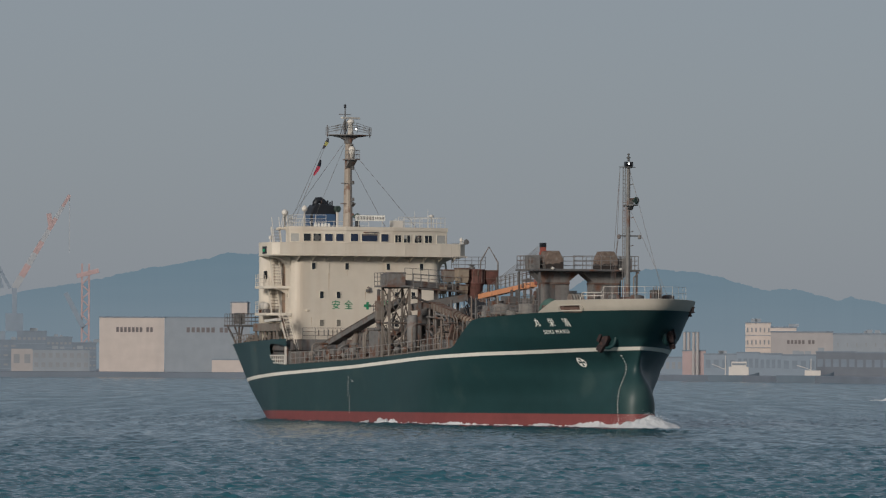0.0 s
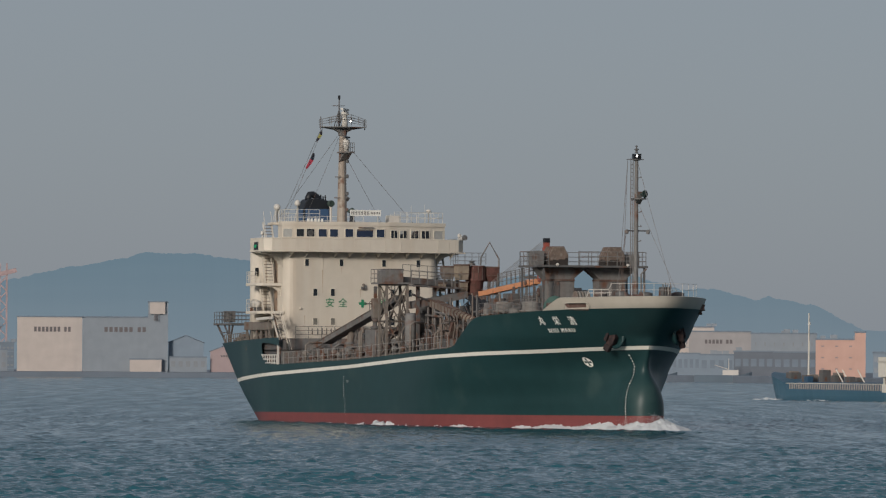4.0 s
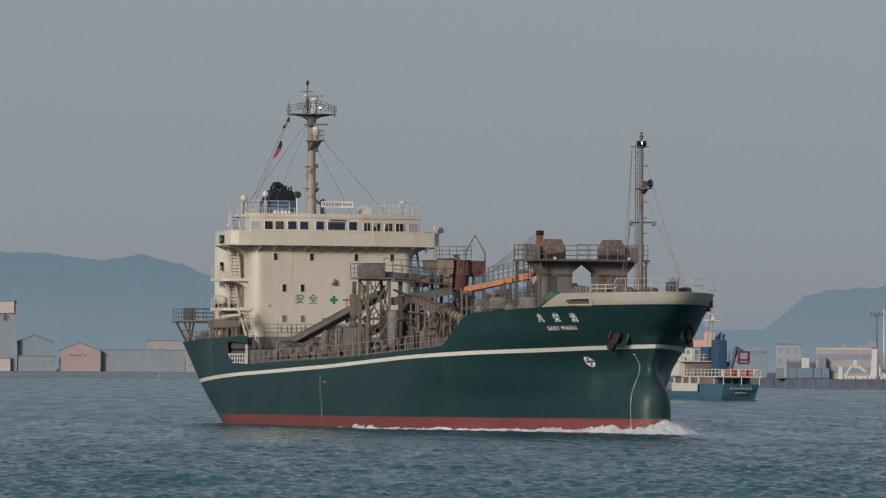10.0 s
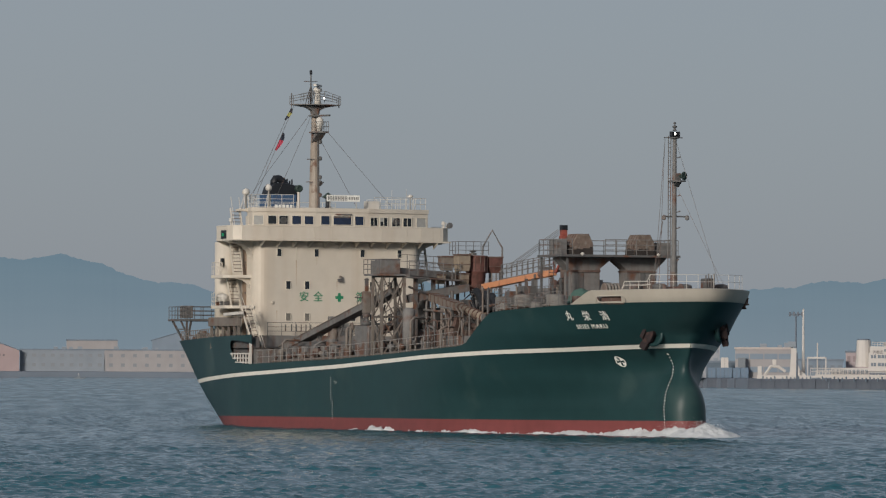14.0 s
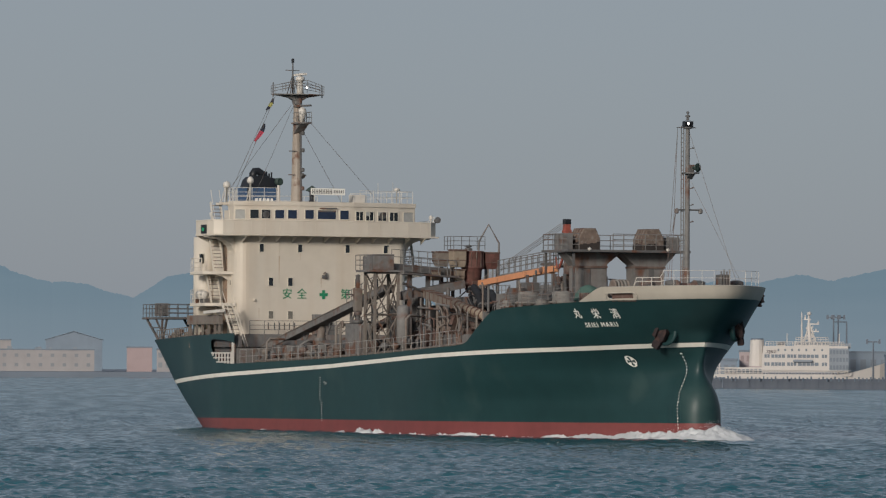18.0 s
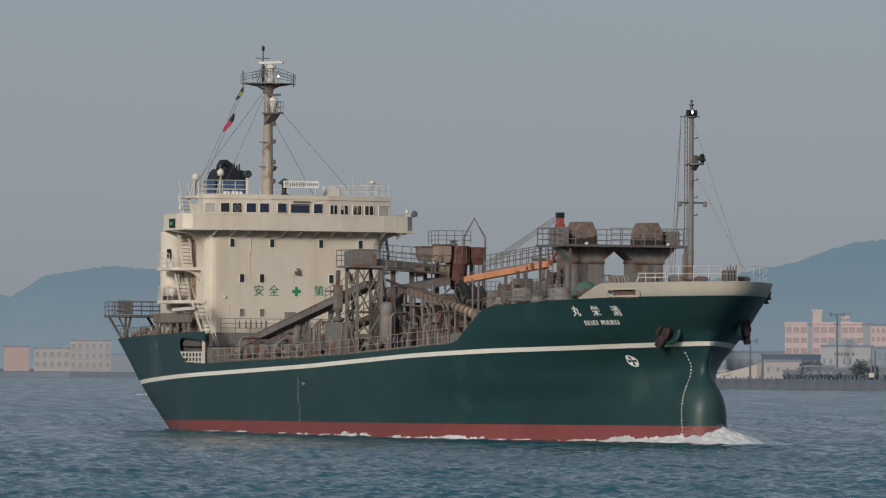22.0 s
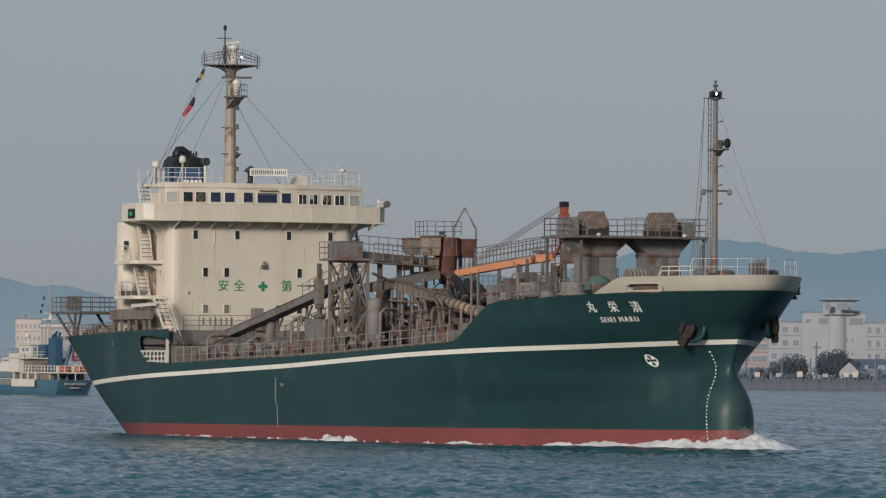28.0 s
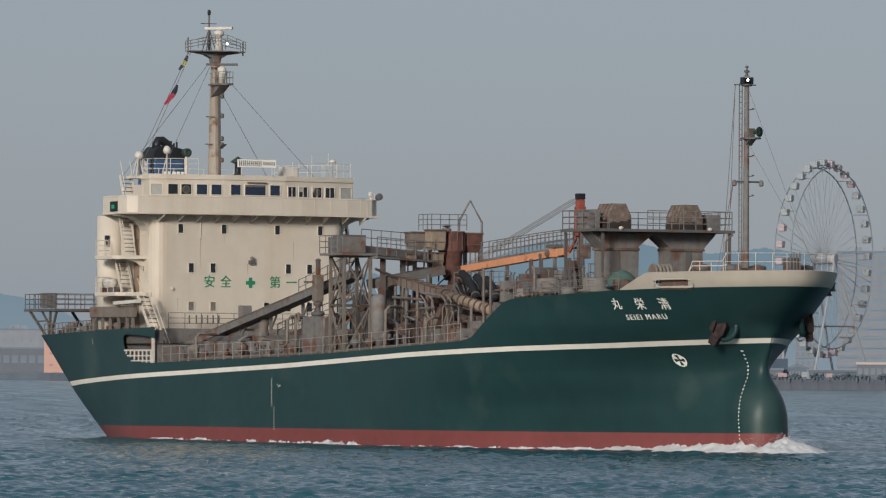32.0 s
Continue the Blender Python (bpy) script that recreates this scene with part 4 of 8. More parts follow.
part("transfer_conveyor", beam(B(), (29.5, -6.2, 9.6), (29.0, -1.2, 10.5), 0.9, 0.55), M_GREY, ship, "grey transfer conveyor")
# grey cabinet with a valve stack on it
cab = part("deck_cabinet", bevelled(box(B(), 23.9, 26.7, -8.0, -7.1, 5.2, 7.66), 0.04), M_GREY, ship, "grey steel deck cabinet")
part("cabinet_door", box(B(), 24.3, 25.6, -8.03, -8.0, 5.5, 7.3), M_GREY, cab)
part("valve_body", lathe(B(), [(0.3, 0), (0.42, 0.1), (0.42, 0.25), (0.16, 0.35), (0.16, 0.6), (0.28, 0.7), (0.28, 0.9)], 12, pose(25.0, -7.5, 7.66)), M_DGREY, cab, "", True)
part("valve_housing", bevelled(box(B(), 24.75, 25.3, -7.8, -7.25, 8.55, 10.2), 0.08), M_TAN, cab, "tan and rust machine housing")
part("valve_head", bevelled(box(B(), 24.9, 25.15, -7.65, -7.4, 10.2, 11.0), 0.05), M_DGREY, cab)
part("valve_arm", tube(B(), [(24.9, -8.4, 9.75), (25.0, -7.6, 9.75)], 0.06, 6), M_DGREY, cab)
part("valve_cap", lathe(B(), [(0.16, 0), (0.18, 0.1), (0.06, 0.18)], 12, pose(25.03, -7.52, 11.0)), M_DGREY, cab)
part("vertical_tank", lathe(B(), [(0.45, 0), (0.45, 3.4), (0.38, 3.55), (0.2, 3.65)], 16, pose(32.1, -7.0, 5.3)), M_GREY, ship, "grey vertical tank", True)
part("vertical_tank", lathe(B(), [(0.5, 0), (0.5, 2.7), (0.3, 3.1), (0.1, 3.3)], 16, pose(28.0, -5.2, 5.3)), M_GREY, ship, "", True)
part("vertical_tank", lathe(B(), [(0.55, 0), (0.55, 4.2), (0.2, 4.6)], 16, pose(27.3, -4.0, 5.3)), M_GREY, ship, "", True)

# hopper tower
M_OXIDE = material("dull_red_oxide_plate", (0.125, 0.055, 0.045), 0.75, vary=0.3, stain=(0.08, 0.038, 0.03), stain_size=0.5, stain_amount=0.4, streak=0.4)
M_SAND = material("rust_streaked_sand_plate", (0.25, 0.205, 0.155), 0.7, vary=0.2, stain=(0.13, 0.06, 0.035), stain_size=0.5, stain_amount=0.22, streak=0.55)
hop = part("hopper", lathe(B(), [(0.82, 12.87), (0.84, 12.8), (0.8, 12.75), (0.8, 11.75), (0.84, 11.7), (0.78, 11.62), (0.68, 11.5), (0.62, 10.4), (0.4, 9.9)], 20, pose(28.3, -0.12, 0)), M_OXIDE, ship, "rust-stained round steel hopper", True)


def hopper_box(x0, x1, y0, y1, z0, z1, mat, taper=0.12, label=""):
    """A tapered steel bin with a rim and two seams."""
    bm = B()
    rings = [[bm.verts.new((x, y, z)) for x, y in ((a, c), (b, c), (b, e), (a, e))] for a, b, c, e, z in (
        (x0 + taper, x1 - taper, y0 + taper, y1 - taper, z0), (x0, x1, y0, y1, z0 + 0.4 * (z1 - z0)), (x0, x1, y0, y1, z1))]
    for a, b in zip(rings, rings[1:]):
        for k in range(4):
            bm.faces.new((a[k], a[(k + 1) % 4], b[(k + 1) % 4], b[k]))
    bm.faces.new(rings[0][::-1])
    bm.faces.new(rings[2])
    ob = part("bin", bevelled(bm, 0.02), mat, hop, label)
    part("bin_rim", bevelled(box(B(), x0 - 0.05, x1 + 0.05, y0 - 0.05, y1 + 0.05, z1 - 0.08, z1 + 0.03), 0.01), M_RUSTY, ob)
    zs = z0 + 0.4 * (z1 - z0)
    part("bin_seam", box(B(), x0 - 0.02, x1 + 0.02, y0 - 0.02, y1 + 0.02, zs - 0.03, zs + 0.03), M_RUSTY, ob)
    return ob


hopper_box(27.2, 28.3, -2.75, -1.85, 11.75, 12.8, M_TAN, 0.14, "grey-brown tapered bin")
hopper_box(28.3, 29.2, -1.95, -0.98, 11.7, 12.93, M_SAND, 0.06, "rust-streaked sand-coloured bin")
hopper_box(27.8, 28.8, 0.7, 1.75, 11.6, 12.78, M_OXIDE, 0.16, "dull red tapered bin")
hopper_box(28.0, 28.9, -1.7, -0.95, 10.75, 11.55, M_SAND, 0.05)
hopper_box(28.3, 29.0, -3.45, -2.85, 10.75, 11.45, M_SAND, 0.05)
hopper_box(28.3, 29.1, -0.35, 0.6, 9.1, 10.7, M_RUSTY, 0.08, "rusty feeder casing")
for y in (-3.4, -2.9):
    part("bin_leg", beam(B(), (28.9, y, 10.8), (28.9, y, 10.2), 0.06, 0.06), M_DGREY, hop)
for y, z0, z1 in ((-2.3, 10.4, 11.8), (-2.05, 10.2, 11.7), (-1.3, 9.8, 10.8), (0.85, 10.0, 11.6), (1.2, 10.3, 11.6)):
    part("down_pipe", tube(B(), [(28.9, y, z1), (28.9, y, z0)], 0.05, 6), M_TAN, hop)
for k in range(7):
    a = radians(-80 + 26 * k)
    part("hopper_rib", beam(B(), (28.3 + 0.82 * math.cos(a), -0.12 + 0.82 * math.sin(a), 11.72), (28.3 + 0.82 * math.cos(a), -0.12 + 0.82 * math.sin(a), 12.8), 0.05, 0.05), M_RUSTY, hop)
for y in (-1.75, 1.7):
    for x in (26.6, 28.6):
        part("hopper_leg", beam(B(), (x, y, 5.3), (x, y, 11.75), 0.2, 0.2), M_DGREY, hop)
for z in (10.6, 9.2, 7.6):
    part("hopper_girt", beam(B(), (28.6, -1.75, z), (28.6, 1.7, z), 0.16, 0.16), M_RUSTY, hop)
    part("hopper_girt", beam(B(), (26.6, -1.75, z), (28.6, -1.75, z), 0.16, 0.16), M_RUSTY, hop)
for a, b in (((28.7, -1.75, 7.6), (28.7, 1.7, 9.2)), ((28.7, 1.7, 7.6), (28.7, -1.75, 9.2)), ((28.7, -1.75, 9.2), (28.7, -0.1, 10.6))):
    part("hopper_brace", beam(B(), a, b, 0.07, 0.07), M_DGREY, hop)
railing(hop, [(27.4, -1.9, 12.93), (29.1, -1.9, 12.93), (29.1, 0.5, 12.93)], 0.95, 0.6, 3, 0.02, M_DGREY)
part("davit_frame", tube(B(), [(28.55, 0.25, 12.9), (28.55, 0.28, 13.55), (28.55, 1.02, 14.76), (28.55, 1.82, 13.45), (28.55, 1.82, 10.9)], 0.07, 6), M_GREY, hop, "grey pointed hoisting frame")
part("hopper_fan", lathe(B(), [(0.28, 0), (0.28, 0.15), (0.1, 0.2), (0.3, 0.3), (0.1, 0.36)], 12, pose(28.0, -0.3, 12.9)), M_GREY, hop)
# rusty chutes and pipes below the hopper
ch = part("rusty_chute", beam(B(), (29.4, -4.2, 9.85), (35.0, -4.2, 9.0), 0.7, 0.55), M_TAN, ship, "rust-streaked sloping chute")
pp = part("rusty_pipe", tube(B(), [(35.2, -4.2, 8.95), (41.3, -4.2, 7.95)], 0.3, 12), M_SAND, ship, "rust-streaked flanged pipe", True)
for k in range(9):
    x = 35.3 + 0.7 * k
    part("flange", tube(B(), [(x, -4.2, 8.95 - 0.164 * (x - 35.2)), (x + 0.09, -4.2, 8.935 - 0.164 * (x - 35.2))], 0.37, 12), M_RUSTY, pp)
for k in range(8):
    x = 29.5 + 0.76 * k
    part("chute_rib", box(B(), x - 0.04, x + 0.04, -4.58, -3.82, 9.52 - 0.152 * (x - 29.5), 10.16 - 0.152 * (x - 29.5)), M_RUSTY, ch)
part("chute_edge", beam(B(), (29.4, -4.56, 10.14), (35.0, -4.56, 9.29), 0.07, 0.07), M_RUSTY, ch)
part("return_pipe", tube(B(), [(31.0, -3.3, 8.3), (39.8, -3.3, 7.0)], 0.2, 10), M_RUSTY, ship, "rusty sloping return pipe", True)
part("low_pipe", tube(B(), [(29.5, -4.6, 7.4), (34.2, -4.6, 6.65)], 0.16, 8), M_GREY, ship)
part("low_pipe", tube(B(), [(34.9, -4.8, 6.6), (37.0, -4.8, 6.64)], 0.14, 8), M_TAN, ship, "", True)
part("low_duct", tube(B(), [(30, -3.0, 8.9), (33, -3.0, 8.7)], 0.32, 10), M_RUSTY, ship, "", True)
rng = random.Random(11)
for x, y, z, r, m in ((29.6, -4.6, 9.6, 0.09, M_GREY), (30.4, -4.5, 9.5, 0.07, M_TAN), (30.9, -4.5, 9.4, 0.12, M_GREY), (32.3, -4.5, 9.3, 0.1, M_TAN), (33.6, -4.5, 9.1, 0.13, M_RUSTY), (34.4, -4.6, 9.0, 0.08, M_GREY),
                      (36.2, -4.5, 8.7, 0.09, M_GREY), (37.6, -4.5, 8.5, 0.07, M_GREY), (39.2, -4.5, 8.2, 0.09, M_TAN), (31.6, -3.4, 10.2, 0.15, M_DGREY), (35.0, -2.4, 10.4, 0.12, M_GREY), (38.5, -2.0, 8.9, 0.1, M_DGREY)):
    part("standing_pipe", tube(B(), [(x, y, 5.4), (x, y, z)], r, 7), m, ship)
for x in (34.0, 35.0, 36.6, 37.3):
    part("bent_pipe", tube(B(), [(x, -5.0, 5.6), (x + 0.1, -5.0, 7.2), (x + 0.5, -5.0, 7.8), (x + 0.2, -5.0, 8.6), (x - 0.3, -5.0, 8.9)], 0.06, 6), M_TAN, ship)
part("leaning_chute", beam(B(), (36.2, -4.7, 8.3), (34.8, -4.9, 6.1), 0.5, 0.35), M_RUSTY, ship, "rusty leaning chute")
for x, y, w, d, h, m in ((29.5, -2.5, 1.6, 1.2, 3.2, M_DGREY), (31.8, -3.2, 1.4, 1.0, 2.4, M_RUSTY), (33.5, -2.6, 1.0, 1.2, 3.0, M_DGREY), (36.0, -3.4, 1.6, 1.0, 1.8, M_RUSTY), (38.5, -3.6, 1.2, 1.0, 2.0, M_DGREY),
                         (31.0, -6.2, 0.8, 0.7, 1.5, M_GREY), (33.8, -6.4, 0.7, 0.6, 1.1, M_DGREY), (21.0, -7.4, 0.8, 0.5, 1.0, M_TAN), (18.5, -7.6, 0.5, 0.5, 1.2, M_GREY), (12.0, -7.4, 0.6, 0.5, 0.9, M_TAN), (8.4, -7.6, 0.5, 0.5, 1.0, M_GREY),
                         (16.2, -7.2, 0.7, 0.5, 0.8, M_DGREY), (40.5, -4.5, 1.2, 0.9, 1.6, M_GREY), (43.0, -5.0, 1.0, 0.9, 1.8, M_DGREY)):
    z = hull_top(x) - 0.12
    part("deck_machine", bevelled(box(B(), x - w / 2, x + w / 2, y - d / 2, y + d / 2, z, z + h), 0.07), m, ship)
for k in range(14):
    x = 7.5 + 2.1 * k + rng.uniform(-0.4, 0.4)
    y, z = -7.0 - rng.random() * 0.9, hull_top(x) - 0.12
    part("deck_vent", lathe(B(), [(0.13, 0), (0.13, 0.5), (0.26, 0.55), (0.26, 0.75), (0.1, 0.85)], 10, pose(x, y, z) @ Matrix.Scale(rng.uniform(0.8, 1.5), 4)), rng.choice((M_GREY, M_TAN, M_RUSTY)), ship, "", True)
for k in range(6):
    x = 7 + 6.6 * k
    part("deck_pipe", tube(B(), [(x, -8.2, hull_top(x) + 0.15), (x + 6.4, -8.2, hull_top(x + 6.4) + 0.15)], 0.09, 6), M_TAN, ship)
# added dark block that fills the view behind hoses and pipes
backing = part("backing_block", bevelled(box(B(), 33.0, 40.5, -2.6, 2.6, 5.4, 9.3), 0.08), M_DGREY, ship, "added dark steel block behind the hoses")
for k in range(6):
    part("backing_rib", box(B(), 33.3 + 1.35 * k, 33.42 + 1.35 * k, -2.68, -2.6, 5.6, 8.6), M_GREY, backing)
for x, y, z in ((38.3, -3.7, 8.9), (39.6, -3.7, 8.95), (37.2, -3.4, 9.2), (40.6, -3.6, 8.8)):
    hp = part("delivery_hose", tube(B(), [(x - 2.2, y + 0.5, z + 1.0), (x - 1.2, y + 0.3, z + 0.65), (x - 0.4, y + 0.1, z + 0.25), (x + 0.15, y - 0.1, z - 0.15)], 0.25, 12), M_NET, ship, "thick black rubber delivery hose", True)
    part("hose_band", tube(B(), [(x - 0.05, y - 0.02, z - 0.0), (x + 0.05, y - 0.06, z - 0.08)], 0.29, 12), M_DGREY, hp)
# more added blocks, to darken the gaps under the hopper
part("fill_block", bevelled(box(B(), 25.4, 27.8, -5.4, -2.6, 5.2, 9.0), 0.06), M_DGREY, ship, "added dark block under the hopper")
part("fill_block", bevelled(box(B(), 29.2, 33.0, -1.8, 2.4, 5.2, 9.6), 0.06), M_DGREY, ship)
part("fill_block", bevelled(box(B(), 30.6, 32.8, -5.6, -4.9, 5.2, 7.2), 0.05), M_RUSTY, ship)
# thin pipework, brackets and cable runs round the tower and hopper
for k in range(26):
    x, y = rng.uniform(24.5, 41.0), rng.uniform(-7.2, -3.0)
    z1 = rng.uniform(7.2, 10.4) if x < 33 else rng.uniform(6.8, 8.8)
    b = rng.choice((-1, 1)) * rng.uniform(0.3, 0.9)
    part("thin_pipe", tube(B(), [(x, y, hull_top(x) - 0.1), (x, y, z1 - 0.3), (x + 0.1 * b, y, z1 - 0.08), (x + b, y, z1)], rng.uniform(0.035, 0.075), 6), rng.choice((M_GREY, M_TAN, M_DGREY, M_RUSTY)), ship)
for k in range(10):
    x, y, z = rng.uniform(25, 38), rng.uniform(-6.8, -3.5), rng.uniform(6.2, 9.2)
    part("pipe_bridge", tube(B(), [(x, y, z), (x + rng.uniform(1.5, 3.5), y + rng.uniform(-0.4, 0.4), z + rng.uniform(-0.5, 0.2))], rng.uniform(0.05, 0.1), 6), rng.choice((M_GREY, M_TAN, M_RUSTY)), ship)
for k in range(12):
    x, y = 7.0 + 1.35 * k, -7.9 + 0.3 * (k % 3)
    part("bulwark_valve", lathe(B(), [(0.09, 0), (0.09, 0.5), (0.2, 0.52), (0.2, 0.6), (0.06, 0.66), (0.06, 0.9)], 8, pose(x, y, hull_top(x) - 0.12)), (M_RUSTY, M_GREY, M_TAN)[k % 3], ship)
railing(ship, [(47.5, -6.8, 8.0), (51.0, -7.4, 8.45), (57.5, -6.4, 8.6)], 1.0, 0.8, 3, 0.018, M_GREY)
# hoses in a dark heap aft of the crane
for k in range(16):
    x, y, z = 34.6 + 0.22 * k + rng.uniform(-0.4, 0.4), -3.1 - rng.random() * 0.5, 9.8 - 0.06 * k + rng.uniform(-0.3, 0.4)
    ln = rng.uniform(1.6, 3.0)
    part("hose", tube(B(), [(x + ln * q, y + 0.3 * math.sin(3 * q + k), z - (0.35 + 0.25 * (k % 3)) * ln * q + rng.uniform(-0.12, 0.12) - 0.5 * math.sin(math.pi * q) * (k % 2)) for q in np.linspace(0, 1, 7)], 0.05, 5), M_NET, ship, "slack black rubber hose", True)
# deck edge rails
for side in (-1, 1):
    for a, b in ((6.0, 24.0), (24.0, 46.5)):
        pts = [(x, side * 9.05, hull_top(x)) for x in np.linspace(a, b, 8)]
        railing(ship, pts, 1.0, 1.5, 2, 0.018, M_RAIL)
    railing(ship, [(x, side * (half(x, 8.6) - 0.12), hull_top(x)) for x in np.linspace(51.5, 60.0, 8)], 1.0, 1.2, 3, 0.016, M_GREY)
railing(ship, [(1.2, -6.4, 7.04), (1.2, 6.4, 7.04)], 1.0, 1.2, 3, 0.022, M_GREY)
part("front_locker", bevelled(box(B(), 1.0, 1.6, -1.35, -0.65, 7.04, 8.55), 0.04), M_GREY, ship, "grey upright locker")
# thin dark bars beside the posts of the front rail
for y in (-4.9, -4.4, -4.0, -3.6, -3.2, -2.8):
    part("dark_rail_bar", box(B(), 1.1, 1.2, y - 0.03, y + 0.03, 7.35, 7.9), M_DGREY, ship)
# pipes, vents and stanchions crowding the deck
R = random.Random(31)
for k in range(30):
    x, y = 7.5 + 1.25 * k + R.uniform(-0.4, 0.4), R.choice((-8.2, -7.9, -7.3, -6.9, -6.6)) + R.uniform(-0.15, 0.15)
    if 27.5 < x < 31.5:
        continue
    z0, h, r = hull_top(x) - 0.35, R.uniform(0.9, 2.2) + (0.9 if x > 20 else 0.0), R.uniform(0.045, 0.11)
    if k % 6 == 0:
        p = part("gooseneck_vent", tube(B(), [(x, y, z0), (x, y, z0 + h), (x + 0.1, y, z0 + h + 0.22), (x + 0.34, y, z0 + h + 0.26), (x + 0.46, y, z0 + h), (x + 0.46, y, z0 + h - 0.2)], r, 8), R.choice((M_GREY, M_TAN)), ship, "", True)
    elif k % 3 == 1:
        p = part("riser_pipe", tube(B(), [(x, y, z0), (x, y, z0 + h), (x + R.uniform(-0.5, 0.5), y + 0.4, z0 + h + 0.25), (x + R.uniform(-1.4, 1.4), y + 1.4, z0 + h + 0.2)], r, 8), R.choice((M_GREY, M_TAN, M_RUSTY)), ship, "", True)
    else:
        p = part("valve_post", tube(B(), [(x, y, z0), (x, y, z0 + 0.6 * h)], r * 0.7, 6), M_TAN, ship)
        part("hand_wheel", lathe(B(), [(0.2, -0.03), (0.24, 0.0), (0.2, 0.03), (0.17, 0.0), (0.2, -0.03)], 12, pose(x, y, z0 + 0.6 * h)), R.choice((M_RUSTY, M_GREY)), p, "", True)
for y, z, r in ((-7.6, 0.2, 0.1),):
    part("deck_pipe", tube(B(), [(x, y, hull_top(x) + z) for x in np.linspace(7, 45, 9)], r, 6), M_TAN if r > 0.08 else M_GREY, ship, "", True)
# mooring opening grille in the stern plating
grille = part("opening_grille", box(box(box(B(), 0.5, 4.7, -9.22, -9.14, 5.56, 5.66), 1.0, 4.7, -9.22, -9.14, 5.22, 5.31), 1.6, 4.7, -9.22, -9.14, 4.9, 4.99), M_WHITE, ship, "white grille across the mooring opening")
for k in range(7):
    x = 0.75 + 0.62 * k
    part("grille_bar", box(B(), x, x + 0.11, -9.21, -9.145, open_low(x), 5.62), M_WHITE, grille)
part("opening_post", box(B(), 4.68, 4.86, -9.2, -9.05, 4.8, 6.42), M_WHITE, ship, "pale post at the end of the mooring opening")
part("poop_bulkhead", box(B(), 4.9, 5.05, -8.9, 8.9, 4.6, 6.03), M_GREY, ship, "grey steel bulkhead at the break of the poop")
# added plate gives the dim interior behind the opening
part("opening_backing_plate", box(B(), -2.0, 5.0, -8.7, -8.5, 4.7, 6.9), M_DGREY, ship)

# stern platform
sp = part("stern_platform", box(B(), -22.2, -17.0, -6.3, 6.3, 8.25, 8.42), M_DGREY, ship, "dark steel platform over the stern")
railing(sp, [(-17.0, -6.25, 8.42), (-22.1, -6.25, 8.42), (-22.1, 6.25, 8.42)], 1.0, 0.75, 3, 0.025, M_DGREY)
railing(sp, [(-17.0, -6.25, 8.42), (-17.0, 2.0, 8.42)], 1.0, 0.9, 3, 0.025, M_DGREY)
for y in (-6.1, 6.1):
    part("platform_strut", beam(B(), (-19.6, y, 8.25), (-17.3, y, 6.5), 0.11, 0.11), M_DGREY, sp)
    part("platform_strut", beam(B(), (-20.6, y, 7.6), (-18.0, y, 7.6), 0.09, 0.09), M_DGREY, sp)
for x0, x1 in ((-21.6, -18.6), (-18.2, -18.4), (-17.2, -18.2)):
    for y in (-6.1, -3.0, 0.0, 3.0, 6.1):
        part("platform_strut", beam(B(), (x0, y, 8.25), (x1, y, 6.4), 0.14, 0.14), M_DGREY, sp)
part("stern_cabinet", bevelled(box(B(), -20.0, -18.9, -6.1, -5.3, 8.5, 9.5), 0.05), M_GREY, sp, "grey equipment cabinet")
railing(ship, [(-18.3, -6.5, 6.64), (-12, -7.2, 6.75), (-7.5, -7.8, 6.85)], 0.75, 0.8, 2, 0.03, M_TAN)
for k in range(9):
    x = -17.6 + 1.25 * k
    part("mooring_gear", lathe(B(), [(0.22, 0), (0.16, 0.1), (0.16, 0.7), (0.26, 0.8), (0.2, 0.95)], 10, pose(x, -5.6 - 0.12 * k, 6.05) @ Matrix.Scale(1.0 + 0.25 * (k % 3), 4)), (M_RUSTY, M_TAN, M_DGREY)[k % 3], ship, "", True)
part("mooring_winch", lathe(B(), [(0.55, -0.9), (0.55, -0.8), (0.28, -0.75), (0.28, 0.75), (0.55, 0.8), (0.55, 0.9)], 14, pose(-16.8, -4.8, 6.7, 90, 0, 0)), M_RUSTY, ship, "rusty mooring winch drum", True)

# ---------------------------------------------------------------- forward: slewing crane, winch platform, forecastle
crane = part("crane_post", bevelled(box(B(), 43.95, 44.45, -0.27, 0.27, 13.75, 14.05), 0.04), M_CRANE_RED, ship, "orange deck crane post")
for y in (-0.24, 0.24):
    part("crane_leg", bevelled(box(B(), 44.0, 44.4, y - 0.07, y + 0.07, 12.3, 13.76), 0.02), M_CRANE_RED, crane)
part("crane_sheave", lathe(B(), [(0.2, -0.06), (0.26, -0.04), (0.26, 0.04), (0.2, 0.06)], 14, pose(44.3, 0, 13.3, 90, 0, 0)), M_RUSTY, crane)
part("crane_strut", beam(B(), (44.2, -0.1, 12.5), (43.5, -0.3, 11.4), 0.12, 0.14), M_CRANE_RED, crane)
part("crane_foot", bevelled(box(B(), 44.05, 44.35, -0.15, 0.15, 7.0, 12.5), 0.04), M_RUSTY, crane, "rusty crane foot")
part("crane_slew_motor", bevelled(box(B(), 44.4, 44.9, -0.35, 0.35, 11.0, 11.8), 0.05), M_RUSTY, crane, "rusty slewing gear box")
part("crane_hose_reel", lathe(B(), [(0.15, -0.2), (0.4, -0.18), (0.4, -0.12), (0.22, -0.1), (0.22, 0.1), (0.4, 0.12), (0.4, 0.18), (0.15, 0.2)], 16, pose(44.7, -0.7, 10.5, 90, 0, 0)), M_RUSTY, crane)
